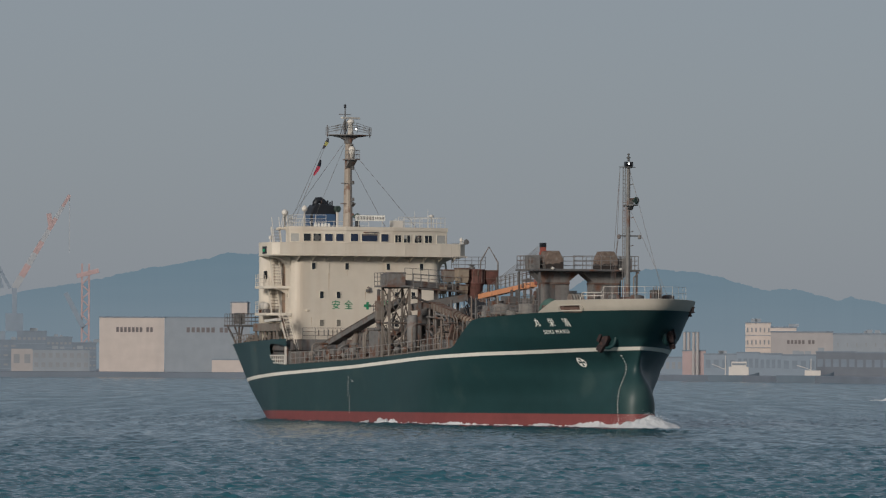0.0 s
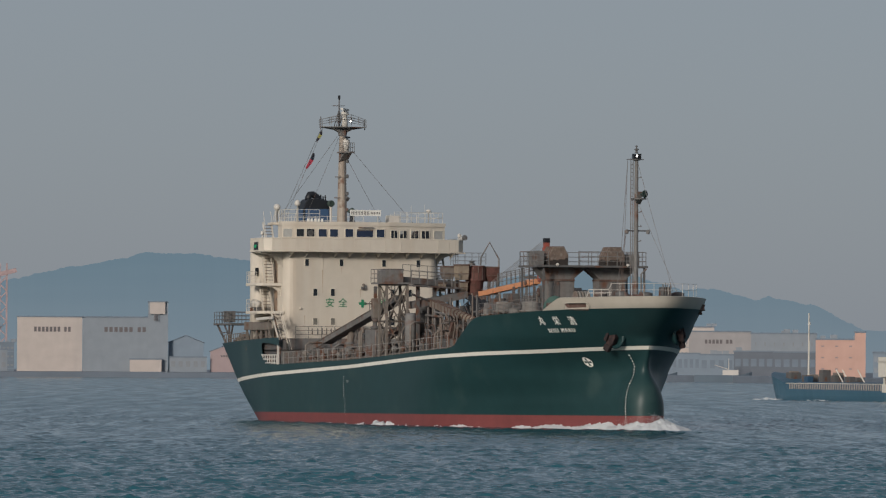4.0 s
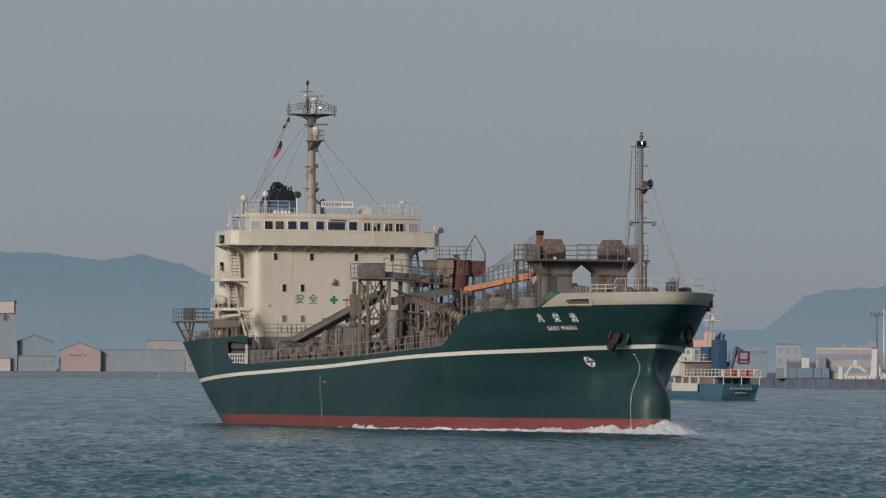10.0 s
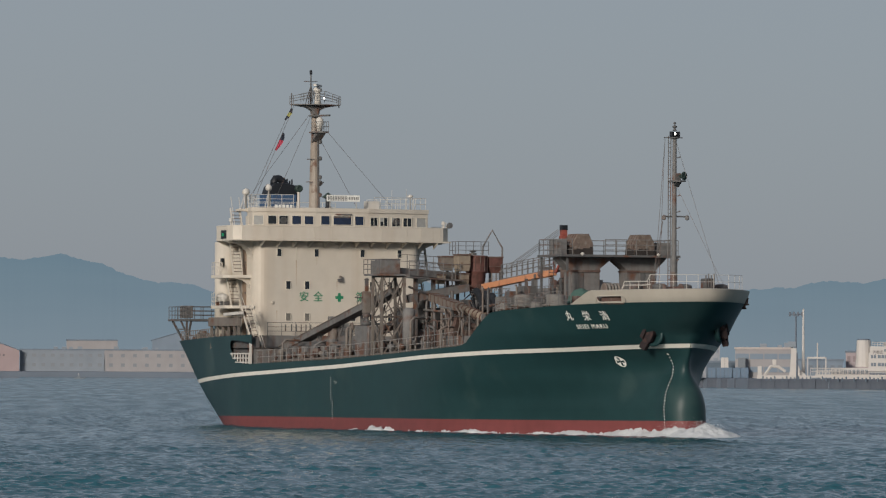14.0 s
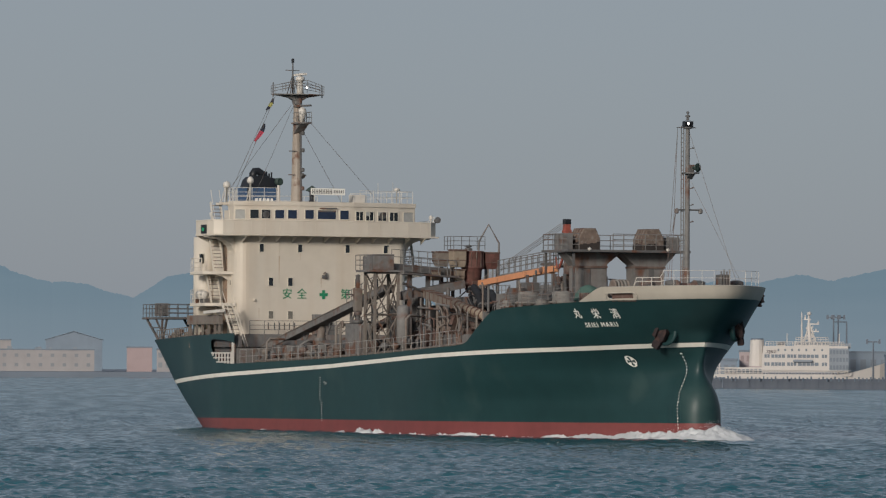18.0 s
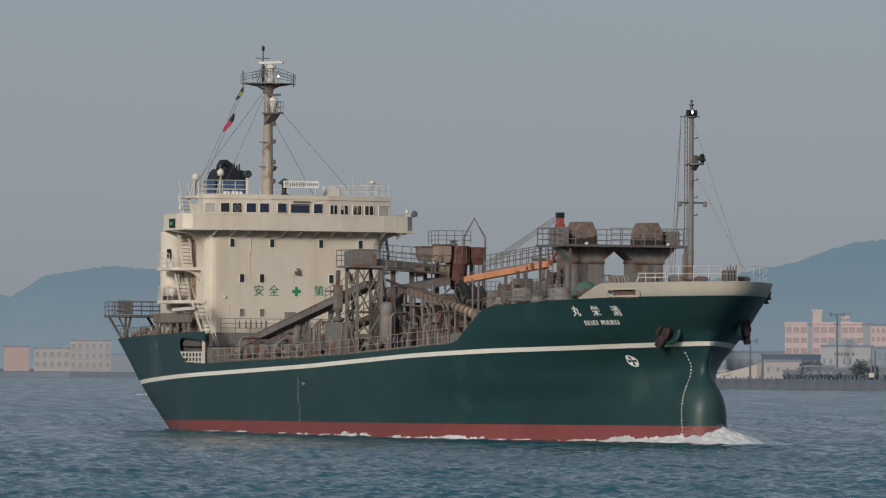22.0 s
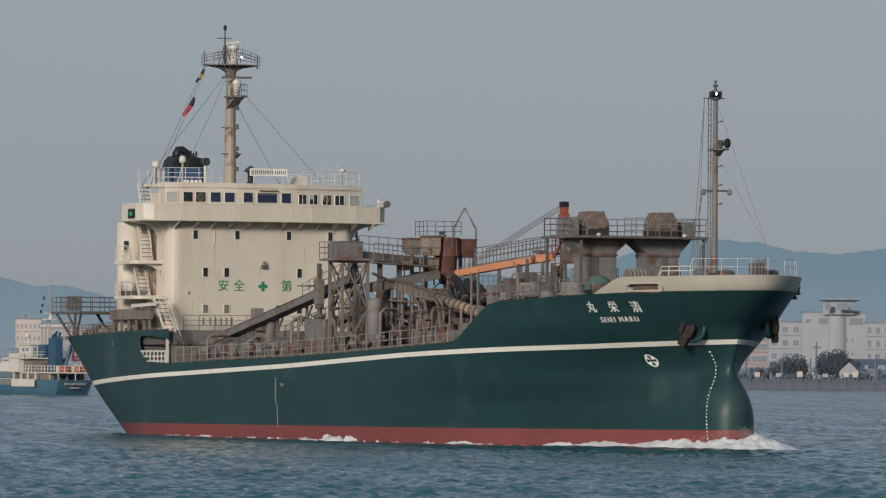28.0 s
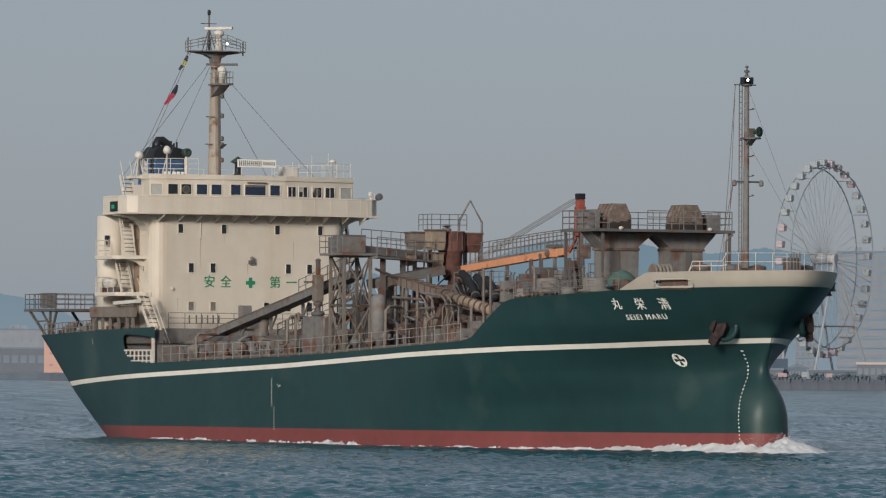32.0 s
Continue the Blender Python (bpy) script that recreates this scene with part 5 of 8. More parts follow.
part("crane_head", bevelled(box(B(), 43.97, 44.43, -0.23, 0.23, 14.45, 14.8), 0.04), M_BLACK, crane)
part("crane_neck", bevelled(box(B(), 43.99, 44.41, -0.21, 0.21, 14.05, 14.45), 0.03), M_CRANE_RED, crane)
part("crane_window", box(B(), 44.5, 44.52, -0.18, 0.18, 13.5, 13.8), M_BLACK, crane)
part("crane_cylinder", tube(B(), [(43.5, -0.4, 11.4), (43.3, -0.4, 12.2)], 0.06, 8), M_CRANE_RED, crane)
part("crane_boom", bevelled(beam(B(), (43.3, -0.4, 11.42), (30.5, -0.4, 10.55), 0.5, 0.41), 0.02), M_ORANGE, crane, "orange crane boom laid aft")
part("boom_cheek", bevelled(box(B(), 41.3, 42.6, -0.70, -0.1, 11.1, 11.58), 0.05), M_ORANGE, crane)
part("boom_pin", lathe(B(), [(0.22, 0), (0.22, 0.08), (0.1, 0.1)], 12, pose(41.6, -0.74, 11.35, 90, 0, 0)), M_RUSTY, crane)
part("boom_guard", bevelled(box(B(), 41.3, 42.4, -0.7, -0.1, 11.66, 11.86), 0.03), M_DGREY, crane)
part("boom_bolt", lathe(B(), [(0.16, 0), (0.16, 0.06)], 10, pose(40.6, -0.66, 11.2, 90, 0, 0)), M_DGREY, crane)
for dy in (-0.6, -0.42, -0.2, 0.0):
    part("boom_cable", tube(B(), [(43.9, dy + 0.3, 14.5), (31.0, dy, 10.85)], 0.022, 4), M_RAIL, crane)
walkw = part("high_walkway", beam(B(), (28.8, 2.0, 11.1), (42.0, 2.0, 11.9), 0.9, 0.14), M_GREY, ship, "grey elevated walkway with rails")
railing(walkw, [(28.9, 1.6, 11.2), (36.0, 1.6, 11.65), (42.0, 1.6, 11.95)], 1.0, 0.95, 3, 0.03, M_GREY)
railing(backing, [(33.2, -2.5, 9.3), (40.3, -2.5, 9.3)], 1.0, 0.7, 3, 0.022, M_GREY)
railing(walkw, [(28.9, 2.4, 11.2), (36.0, 2.4, 11.65), (42.0, 2.4, 11.95)], 1.0, 0.95, 2, 0.03, M_GREY)
for x in (31.5, 34.5, 37.5, 40.5):
    part("walkway_leg", beam(B(), (x, 2.0, 5.6), (x, 2.0, 11.2), 0.18, 0.18), M_GREY, walkw)
fan = part("crane_turntable", lathe(B(), [(0.5, 0), (0.5, 0.9), (1.5, 1.25), (1.5, 1.4), (0.9, 1.45), (0.9, 2.6)], 18, pose(45.3, 1.6, 8.3)), M_GREY, ship, "grey round platform", True)
railing(fan, [(45.3 + 1.45 * math.cos(a), 1.6 + 1.45 * math.sin(a), 9.7) for a in np.linspace(0, 2 * math.pi, 11)], 1.0, 0.9, 2, 0.022, M_GREY)

wp = part("winch_platform", box(B(), 50.1, 54.2, -4.5, 4.55, 12.38, 12.5), M_DGREY, ship, "dark steel conveyor drive platform")
part("platform_edge", bevelled(wall_along(B(), [(50.1, -4.5), (54.2, -4.5), (54.2, 4.55), (50.1, 4.55)], 12.36, 12.52, 0.1), 0.01), M_DGREY, wp)
railing(wp, [(50.2, -4.45, 12.5), (54.1, -4.45, 12.5), (54.1, -3.6, 12.5)], 1.08, 0.75, 3, 0.025, M_GREY)
railing(wp, [(54.1, -1.1, 12.5), (54.1, 4.45, 12.5), (50.2, 4.45, 12.5)], 1.08, 0.8, 3, 0.025, M_GREY)
railing(wp, [(50.2, -4.45, 12.5), (50.2, 4.45, 12.5)], 1.08, 0.95, 3, 0.025, M_GREY)
M_HOOD = material("flaking_brown_hood", (0.14, 0.105, 0.085), 0.85, vary=0.35, bump=0.03, stain=(0.22, 0.19, 0.16), stain_size=0.3, stain_amount=0.35)
# dark brown that paints the shade inside the open foot of the hoods
M_HOOD_DARK = material("dark_open_hood_foot", (0.035, 0.029, 0.026), 0.9, vary=0.35)
for y in (-2.35, 2.35):
    o = [(y - 0.75, 12.5), (y + 0.75, 12.5), (y + 0.78, 13.3), (y + 0.45, 13.95), (y - 0.45, 13.95), (y - 0.78, 13.3)]
    hood = part("motor_hood", bevelled(prism(B(), o, "x", 51.5, 53.1), 0.08), M_HOOD, wp, "flaking brown motor hood")
    for k in range(4):
        part("hood_band", prism(B(), [(q[0] + (0.03 if q[0] > y else -0.03), q[1] + 0.03) for q in o[1:5]] + [(y - 0.81, 13.3), (y - 0.78, 12.5)], "x", 51.6 + 0.43 * k, 51.67 + 0.43 * k), M_RUSTY, hood)
    # ragged dark strips, put on where the open hood foot lies in shade
    for k in range(6):
        z = 12.98 + 0.16 * noise.noise(Vector((k * 1.7, y, 2)))
        part("dark_hood_strip", box(B(), 51.55 + 0.25 * k, 51.8 + 0.25 * k, y - 0.82, y - 0.79, 12.5, z), M_HOOD_DARK, hood)
        part("dark_hood_strip", box(B(), 53.09, 53.12, y - 0.75 + 0.25 * k, y - 0.5 + 0.25 * k, 12.5, z - 0.08 + 0.1 * (k % 2)), M_HOOD_DARK, hood)
    q = 1 if y < 0 else -1
    lo = [(y - q * 1.75, 12.33), (0.02 * -q, 12.33), (-q * 1.0, 11.55), (-q * 1.05, 8.4), (y - q * 0.85, 8.4), (y - q * 0.85, 11.4)][::q]
    leg = part("discharge_leg", bevelled(prism(B(), lo, "x", 51.65, 52.95), 0.03), M_GREY, wp, "grey funnel-shaped discharge leg")
    part("leg_collar", box(B(), 51.55, 53.05, min(y - q * 0.92, -q * 1.0), max(y - q * 0.92, -q * 1.0), 11.32, 11.46), M_RUSTY, leg)
    part("leg_flank", bevelled(box(B(), 52.9, 53.0, y - 0.3, y + 0.1, 8.4, 11.3), 0.03), M_DGREY, leg)
part("drive_cabinet", bevelled(box(B(), 51.6, 52.8, -4.3, -3.45, 12.5, 13.6), 0.04), M_GREY, wp, "grey drive cabinet")
part("drive_cabinet", bevelled(box(B(), 51.4, 53.0, 3.55, 4.35, 12.5, 13.45), 0.04), M_GREY, wp)
for x, y in ((50.3, -4.3), (50.3, 4.35), (54.0, 4.35), (53.9, -3.9)):
    part("platform_column", beam(B(), (x, y, 8.3), (x, y, 12.35), 0.14, 0.14), M_DGREY, wp)
part("column_pipe", tube(B(), [(54.1, 4.5, 12.3), (54.0, 4.1, 11.9), (54.0, 4.1, 8.4)], 0.07, 6), M_GREY, wp)
for a in (-1, 1):
    part("platform_lamp", lathe(B(), [(0.02, -0.12), (0.13, -0.04), (0.13, 0.06), (0.02, 0.12)], 10, pose(54.25, a * 2.9, 12.55)), M_WHITE, wp)
for k in range(9):
    part("ladder_rung", tube(B(), [(50.0, -3.6, 8.8 + 0.42 * k), (50.0, -3.25, 8.8 + 0.42 * k)], 0.02, 4), M_DGREY, wp)
for y in (-3.6, -3.25):
    part("ladder_stile", tube(B(), [(50.0, y, 8.4), (50.0, y, 12.4)], 0.03, 5), M_DGREY, wp)
# trestles, valves and dark machinery between the hopper and the drive platform
for x in (41.2, 42.4, 45.8, 47.4):
    for dx in (-0.35, 0.35):
        part("trestle_leg", beam(B(), (x + dx, -1.6, 7.0), (x + dx * 0.3, -1.6, 11.0), 0.1, 0.1), M_DGREY, ship)
    part("trestle_tie", beam(B(), (x - 0.3, -1.6, 9.0), (x + 0.3, -1.6, 9.0), 0.08, 0.08), M_DGREY, ship)
part("cable_reel_deck", lathe(B(), [(0.9, 0), (1.05, 0.05), (1.05, 0.15), (0.75, 0.2), (0.75, 1.0), (0.6, 1.1)], 18, pose(44.6, -1.4, 9.2)), M_GREY, ship, "grey round cable platform", True)
railing(ship, [(43.3, -2.5, 9.3), (46.0, -2.5, 9.3), (48.8, -2.5, 9.3)], 1.1, 0.7, 3, 0.022, M_DGREY)
G = random.Random(77)
for k in range(26):
    x, y = G.uniform(41.5, 50.5), G.uniform(-5.8, -2.0)
    h = G.uniform(0.5, 1.7)
    z = 6.8 if x < 49.5 else 8.4
    top = 8.6 + h
    part("gear_post", tube(B(), [(x, y, z), (x, y, top), (x + G.uniform(-0.3, 0.3), y, top + 0.15)], G.uniform(0.04, 0.1), 6), G.choice((M_DGREY, M_RUSTY, M_DGREY, M_TAN)), ship)
for k in range(9):
    x, y = G.uniform(41.8, 50.0), G.uniform(-5.2, -1.0)
    w, h = G.uniform(0.25, 0.6), G.uniform(0.4, 1.0)
    part("gear_box", bevelled(box(B(), x - w, x + w, y - 0.3, y + 0.3, 6.8, 8.7 + h), 0.05), G.choice((M_DGREY, M_RUSTY, M_GREY)), ship)
for k in range(6):
    x = 42.0 + 1.5 * k
    part("cross_pipe", tube(B(), [(x, -5.2, 9.0 + 0.1 * k), (x + 2.2, -4.6, 9.1 + 0.08 * k)], 0.07, 6), G.choice((M_RUSTY, M_DGREY)), ship)
# forecastle furniture
M_DRUM = material("pale_grey_drum_paint", (0.185, 0.176, 0.16), 0.7, vary=0.2, stain=RUST, stain_size=0.5, stain_amount=0.15, streak=0.4)
for x, y, s in ((52.3, -6.5, 1.0), (57.0, -6.1, 1.0), (54.8, -6.6, 0.6), (50.6, -7.2, 0.55)):
    mv = part("mushroom_vent", lathe(B(), [(0.4, 0), (0.4, 0.45), (0.95, 0.5), (0.95, 0.6), (0.68, 0.66), (0.68, 1.2), (0.6, 1.28), (0.1, 1.32)], 18, pose(x, y, 8.4) @ Matrix.Scale(s, 4)), M_DRUM, ship, "pale grey mushroom ventilator", True)
    for k in range(4):
        a = radians(90 * k + 40)
        part("clamp", box(B(), -0.04, 0.04, -0.04, 0.04, 0.2 * s, 0.62 * s, Matrix.Translation((x + 0.9 * s * math.cos(a), y + 0.9 * s * math.sin(a), 8.4))), M_RUSTY, mv)
part("covered_winch", lathe(B(), [(0.95, 0), (1.0, 0.6), (0.85, 1.2), (0.5, 1.6), (0.1, 1.75)], 14, pose(55.6, -3.6, 8.4)), M_CANVAS, ship, "winch under a faded green tarpaulin", True)
part("chain_winch", lathe(B(), [(0.6, -0.7), (0.6, -0.6), (0.25, -0.55), (0.25, 0.55), (0.6, 0.6), (0.6, 0.7)], 14, pose(58.5, -4.4, 9.0, 90, 0, 0)), M_RUSTY, ship, "", True)
for x, y, w, d, h, m in ((52.8, -5.8, 0.9, 0.6, 1.0, M_DGREY), (55.9, -5.9, 0.8, 0.6, 0.9, M_RUSTY), (48.2, -5.5, 0.9, 1.0, 1.6, M_DGREY), (47.0, -4.0, 1.0, 1.0, 2.0, M_DGREY), (56.8, -4.2, 1.0, 0.8, 1.2, M_RUSTY), (57.0, 1.0, 1.2, 1.2, 1.7, M_GREY), (56.5, 3.0, 0.9, 0.9, 1.9, M_TAN)):
    part("deck_fitting", bevelled(box(B(), x - w / 2, x + w / 2, y - d / 2, y + d / 2, 8.3, 8.4 + h), 0.06), m, ship)
for k in range(5):
    part("reel_disc", lathe(B(), [(0.5, -0.09), (0.56, -0.03), (0.56, 0.03), (0.5, 0.09)], 16, pose(57.6, -2.7 + 0.24 * k, 9.95, 90, 0, 0)), M_DRUM if k % 2 else M_TAN, ship)
part("windlass", bevelled(box(B(), 65.9, 66.6, 0.75, 1.55, 8.4, 10.75), 0.12), M_DGREY, ship, "dark anchor windlass")
for k in range(4):
    part("windlass_rib", box(B(), 66.6, 66.68, 0.8 + 0.2 * k, 0.87 + 0.2 * k, 9.4, 10.95 + 0.12 * (k % 2)), M_GREY, ship)
part("windlass_drum", lathe(B(), [(0.5, -0.7), (0.5, -0.6), (0.3, -0.5), (0.3, 0.5), (0.5, 0.6), (0.5, 0.7)], 14, pose(64.9, -0.9, 9.9, 90, 0, 0)), M_RUSTY, ship, "", True)
for x, y in ((63.6, -3.0), (64.4, -1.6), (62.8, 1.0), (65.2, 2.6)):
    part("fairlead_roller", lathe(B(), [(0.45, 0), (0.45, 0.3), (0.3, 0.4), (0.3, 0.9), (0.5, 1.0), (0.5, 1.3), (0.2, 1.4)], 12, pose(x, y, 9.0)), M_DGREY, ship, "", True)
BR = []
for x in (67.0, 67.6, 68.3, 68.9, 69.3):
    BR.append((x - 0.15, -max(0.0, half(x, 10.0) - 0.15), 10.0))
bowrail = [p for p in BR] + [(p[0], -p[1], p[2]) for p in BR[::-1][1:]]
railing(ship, bowrail, 0.95, 1.3, 2, 0.014, M_WHITE, label="white bow rail")
for z in (0.55, 0.3):
    part("rail_frame", tube(B(), [(x + 0.1 * q, -half(x, 10.0) + 0.2, 9.95 + z * q) for x, q in ((65.0, 0.0), (65.15, 1.0), (66.0, 1.0), (66.7, 1.0))] + [(67.0, -half(67.0, 10.0) + 0.15, 10.95 if z > 0.5 else 10.3)], 0.03, 5), M_WHITE, ship, "white bent rail")
for x in (65.6, 66.2, 66.8):
    part("rail_post", tube(B(), [(x, -half(x, 10.0) + 0.2, 9.95), (x, -half(x, 10.0) + 0.2, 10.5)], 0.025, 5), M_WHITE, ship)
# slots and anchors
slot = part("bulwark_slot_rim", tube(B(), [on_hull(63.0 + a, 9.28 + b)(0, 0, 0.03) for a, b in ((0.0, 0.02), (0.05, 0.16), (0.2, 0.24), (2.0, 0.26), (2.2, 0.18), (2.25, 0.0), (2.15, -0.16), (1.9, -0.2), (0.25, -0.2), (0.08, -0.14), (0.0, 0.02))], 0.05, 6), M_BEIGE, ship, "beige rounded rim of the mooring slot")
for a in (0.3, 0.75, 1.2, 1.65):
    part("slot_recess", bevelled(box(B(), -0.25, 0.25, -0.05, 0.05, -0.3, 0.3, Matrix.Translation((63.05 + a, -half(63.05 + a, 9.3) + 0.24, 9.26)) @ Matrix.Rotation(radians(28), 4, "Z")), 0.02), M_RUSTY, slot)
part("slot_roller", lathe(B(), [(0.12, 0), (0.12, 0.4)], 8, pose(63.9, -4.75, 9.15)), M_ANCHOR, slot)
for side in (-1, 1):
    x, z = (64.7, 6.85) if side < 0 else (64.9, 7.1)
    y = side * half(x, z)
    out = Vector((0.55, side * 0.8, 0.1)).normalized()
    p = Vector((x, y, z))
    m = Matrix.Translation(p - out * (0.12 if side < 0 else -0.12)) @ out.to_track_quat("Z", "Y").to_matrix().to_4x4() @ Matrix.Rotation(radians(24 * side), 4, "Z") @ Matrix.Scale(1.12, 4)
    an = part("anchor", tube(B(), [p - out * 0.3, p + out * 0.3], 0.16, 8), M_ANCHOR, ship, "rusted stockless anchor in its hawse pipe")
    part("hawse_pipe", lathe(B(), [(0.62, -0.2), (0.72, 0.02), (0.66, 0.1), (0.5, 0.12), (0.42, 0.0)], 20, m @ Matrix.Translation((0.16 * -side, 0.12, 0))), M_GREEN, an, "dark green hawse pipe rim", True)
    bm = bevelled(prism(B(), [(-0.36, 0.25), (-0.2, 0.55), (0.16, 0.6), (0.38, 0.3), (0.34, -0.3), (0.12, -0.62), (-0.16, -0.6), (-0.38, -0.2)], "z", 0.0, 0.34), 0.07)
    bm.transform(m)
    part("crown", bm, M_ANCHOR, an)
    bm = bevelled(prism(B(), [(-0.26, -0.5), (0.26, -0.5), (0.2, -0.95), (-0.22, -0.9)], "z", 0.05, 0.42), 0.06)
    bm.transform(m)
    part("crown_foot", bm, M_ANCHOR, an)
    for s in (-1, 1):
        bm = bevelled(prism(B(), [(s * 0.16, -0.35), (s * 0.42, -0.3), (s * 0.40, 0.2), (s * 0.30, 0.42), (s * 0.2, 0.25)], "z", 0.28, 0.52), 0.04)
        bm.transform(m)
        part("fluke", bm, M_ANCHOR, an)
for x, z in ((63.2, 9.3), (63.9, 9.0), (64.7, 9.25)):
    part("port_fairlead", lathe(B(), [(0.1, -0.25), (0.2, -0.2), (0.12, -0.12), (0.12, 0.12), (0.2, 0.2), (0.1, 0.25)], 12, pose(x, half(x, z) - 0.02, z - 0.05)), M_RUSTY, ship, "rusty roller of the port mooring slot", True)
bm = B()
o = [station(49.7, 6.5), half(49.7, 6.5)]
fb = [(-half(49.7, z) + 0.08, z) for z in (5.0, 6.0, 7.0, 8.35)] + [(half(49.7, z) - 0.08, z) for z in (8.35, 7.0, 6.0, 5.0)]
part("forecastle_bulkhead", prism(bm, fb, "x", 49.5, 49.7), M_GREY, ship)


# ---------------------------------------------------------------- the sea: one sheet to the horizon, fine where the camera looks
def sea_material():
    m = bpy.data.materials.new("choppy_sea_water")
    m.use_nodes = True
    nd, ln = m.node_tree.nodes, m.node_tree.links.new
    b = nd["Principled BSDF"]
    b.inputs["Base Color"].default_value = (0.016, 0.090, 0.118, 1)
    b.inputs["IOR"].default_value = 1.33
    co = nd.new("ShaderNodeTexCoord").outputs["Object"]
    # far off, waves too small to see singly act as roughness
    sep = nd.new("ShaderNodeSeparateXYZ")
    ln(co, sep.inputs[0])
    rg = nd.new("ShaderNodeMapRange")
    rg.inputs[1].default_value, rg.inputs[2].default_value, rg.inputs[3].default_value, rg.inputs[4].default_value = 260, 700, 0.05, 0.20
    ln(sep.outputs[1], rg.inputs[0])
    # wind streaks
    mp = nd.new("ShaderNodeMapping")
    mp.inputs["Scale"].default_value = (0.36, 0.02, 1)
    ln(co, mp.inputs[0])
    wind = nd.new("ShaderNodeTexNoise")
    wind.inputs["Scale"].default_value, wind.inputs["Detail"].default_value = 1.0, 5
    ln(mp.outputs[0], wind.inputs["Vector"])
    sw = nd.new("ShaderNodeMapRange")
    sw.inputs[1].default_value, sw.inputs[2].default_value, sw.inputs[3].default_value, sw.inputs[4].default_value = 0.35, 0.65, -0.05, 0.06
    ln(wind.outputs[0], sw.inputs[0])
    add = nd.new("ShaderNodeMath")
    ln(rg.outputs[0], add.inputs[0])
    ln(sw.outputs[0], add.inputs[1])
    ln(add.outputs[0], b.inputs["Roughness"])
    last = None
    for scale, dist, stretch in ((6.0, 0.018, (0.9, 0.8, 1)), (2.0, 0.04, (0.9, 0.8, 1))):
        mp = nd.new("ShaderNodeMapping")
        mp.inputs["Scale"].default_value = stretch
        ln(co, mp.inputs[0])
        t = nd.new("ShaderNodeTexNoise")
        t.inputs["Scale"].default_value, t.inputs["Detail"].default_value, t.inputs["Roughness"].default_value = scale, 5, 0.6
        ln(mp.outputs[0], t.inputs["Vector"])
        bp = nd.new("ShaderNodeBump")
        bp.inputs["Strength"].default_value, bp.inputs["Distance"].default_value = 1.0, dist
        ln(t.outputs[0], bp.inputs["Height"])
        if last is not None:
            ln(last, bp.inputs["Normal"])
        last = bp.outputs[0]
    ln(last, b.inputs["Normal"])
    return m


M_SEA = sea_material()


def build_sea():
    """One disc of rings about the shore point: fine over the bearings and distances that the lens takes in, coarse elsewhere."""
    turn = np.concatenate([np.linspace(-180, -5.8, 40), np.linspace(-5.4, 14.2, 770), np.linspace(14.6, 180, 40)])
    dist = [0.0, 20.0, 60.0, 110.0, 150.0, 195.0]
    while dist[-1] < 950:
        d = dist[-1]
        dist.append(d * (1.0009 + 0.0022 * min(1.0, max(0.0, (d - 330) / 450)) ** 1.3))
    while dist[-1] < 5300:
        dist.append(dist[-1] * 1.02)
    dist = np.array(dist)
    step = np.gradient(dist)
    D, A = dist[:, None], np.radians(turn)[None, :]
    X, Y = D * np.sin(A), D * np.cos(A)
    rng = np.random.RandomState(7)
    Z, SX, SY = np.zeros_like(X), np.zeros_like(X), np.zeros_like(X)
    near = np.interp(dist, [0, 280, 560, 950, 1300], [1, 1, 0.75, 0.55, 0]) * np.clip((dist - 150) / 40, 0, 1)
    inside = np.where((turn > -5.5) & (turn < 14.3), 1.0, 0.0)[None, :]
    n = 110
    for k in range(n):
        wave = 0.46 * 2.7 ** rng.uniform(0, 1) if k % 6 else rng.uniform(1.6, 3.6)
        a = radians(rng.normal(188, 38 if k % 6 else 20))
        dx, dy, f = math.sin(a), math.cos(a), 2 * math.pi / wave
        amp = 0.325 * (1.0 if k % 6 else 0.6) * math.sqrt(2 / n) / f * (0.7 + 0.6 * rng.rand())
        part_seen = (np.clip(wave / (1.5 * step) - 1, 0, 1) * near)[:, None] * inside
        ph = f * (dx * X + dy * Y) + rng.uniform(0, 6.28)
        w = amp * part_seen
        Z += w * np.sin(ph)
        c = 1.15 * w * np.cos(ph)
        SX += dx * c
        SY += dy * c
    # further out only the crests of the chop rise into sight
    crest = (np.interp(dist, [360, 520, 950, 1250], [0, 1, 1, 0]))[:, None] * inside
    for k in range(26):
        across, along = 0.7 * 4.0 ** rng.uniform(0, 1), rng.uniform(3, 7)
        ph = 2 * math.pi * (D * (A + 0.0) / across * rng.choice((-1, 1)) + np.cumsum(1 / (along * np.maximum(step, 0.5)) * step)[:, None]) + rng.uniform(0, 6.28)
        Z += 0.011 * across ** 0.6 * crest * np.sin(ph)
    X, Y = X + SX, Y + SY
    n, m = X.shape
    me = bpy.data.meshes.new("sea")
    me.vertices.add(n * m)
    me.vertices.foreach_set("co", np.stack([X, Y, Z], -1).astype(np.float32).ravel())
    i = np.arange(n * m).reshape(n, m)
    quads = np.stack([i[:-1, :-1], i[:-1, 1:], i[1:, 1:], i[1:, :-1]], -1)[:, :, ::-1].reshape(-1)
    me.loops.add(len(quads))
    me.loops.foreach_set("vertex_index", quads)
    me.polygons.add(len(quads) // 4)
    me.polygons.foreach_set("loop_start", np.arange(0, len(quads), 4))
    me.polygons.foreach_set("use_smooth", np.ones(len(quads) // 4, bool))
    me.update(calc_edges=True)
    me.materials.append(M_SEA)
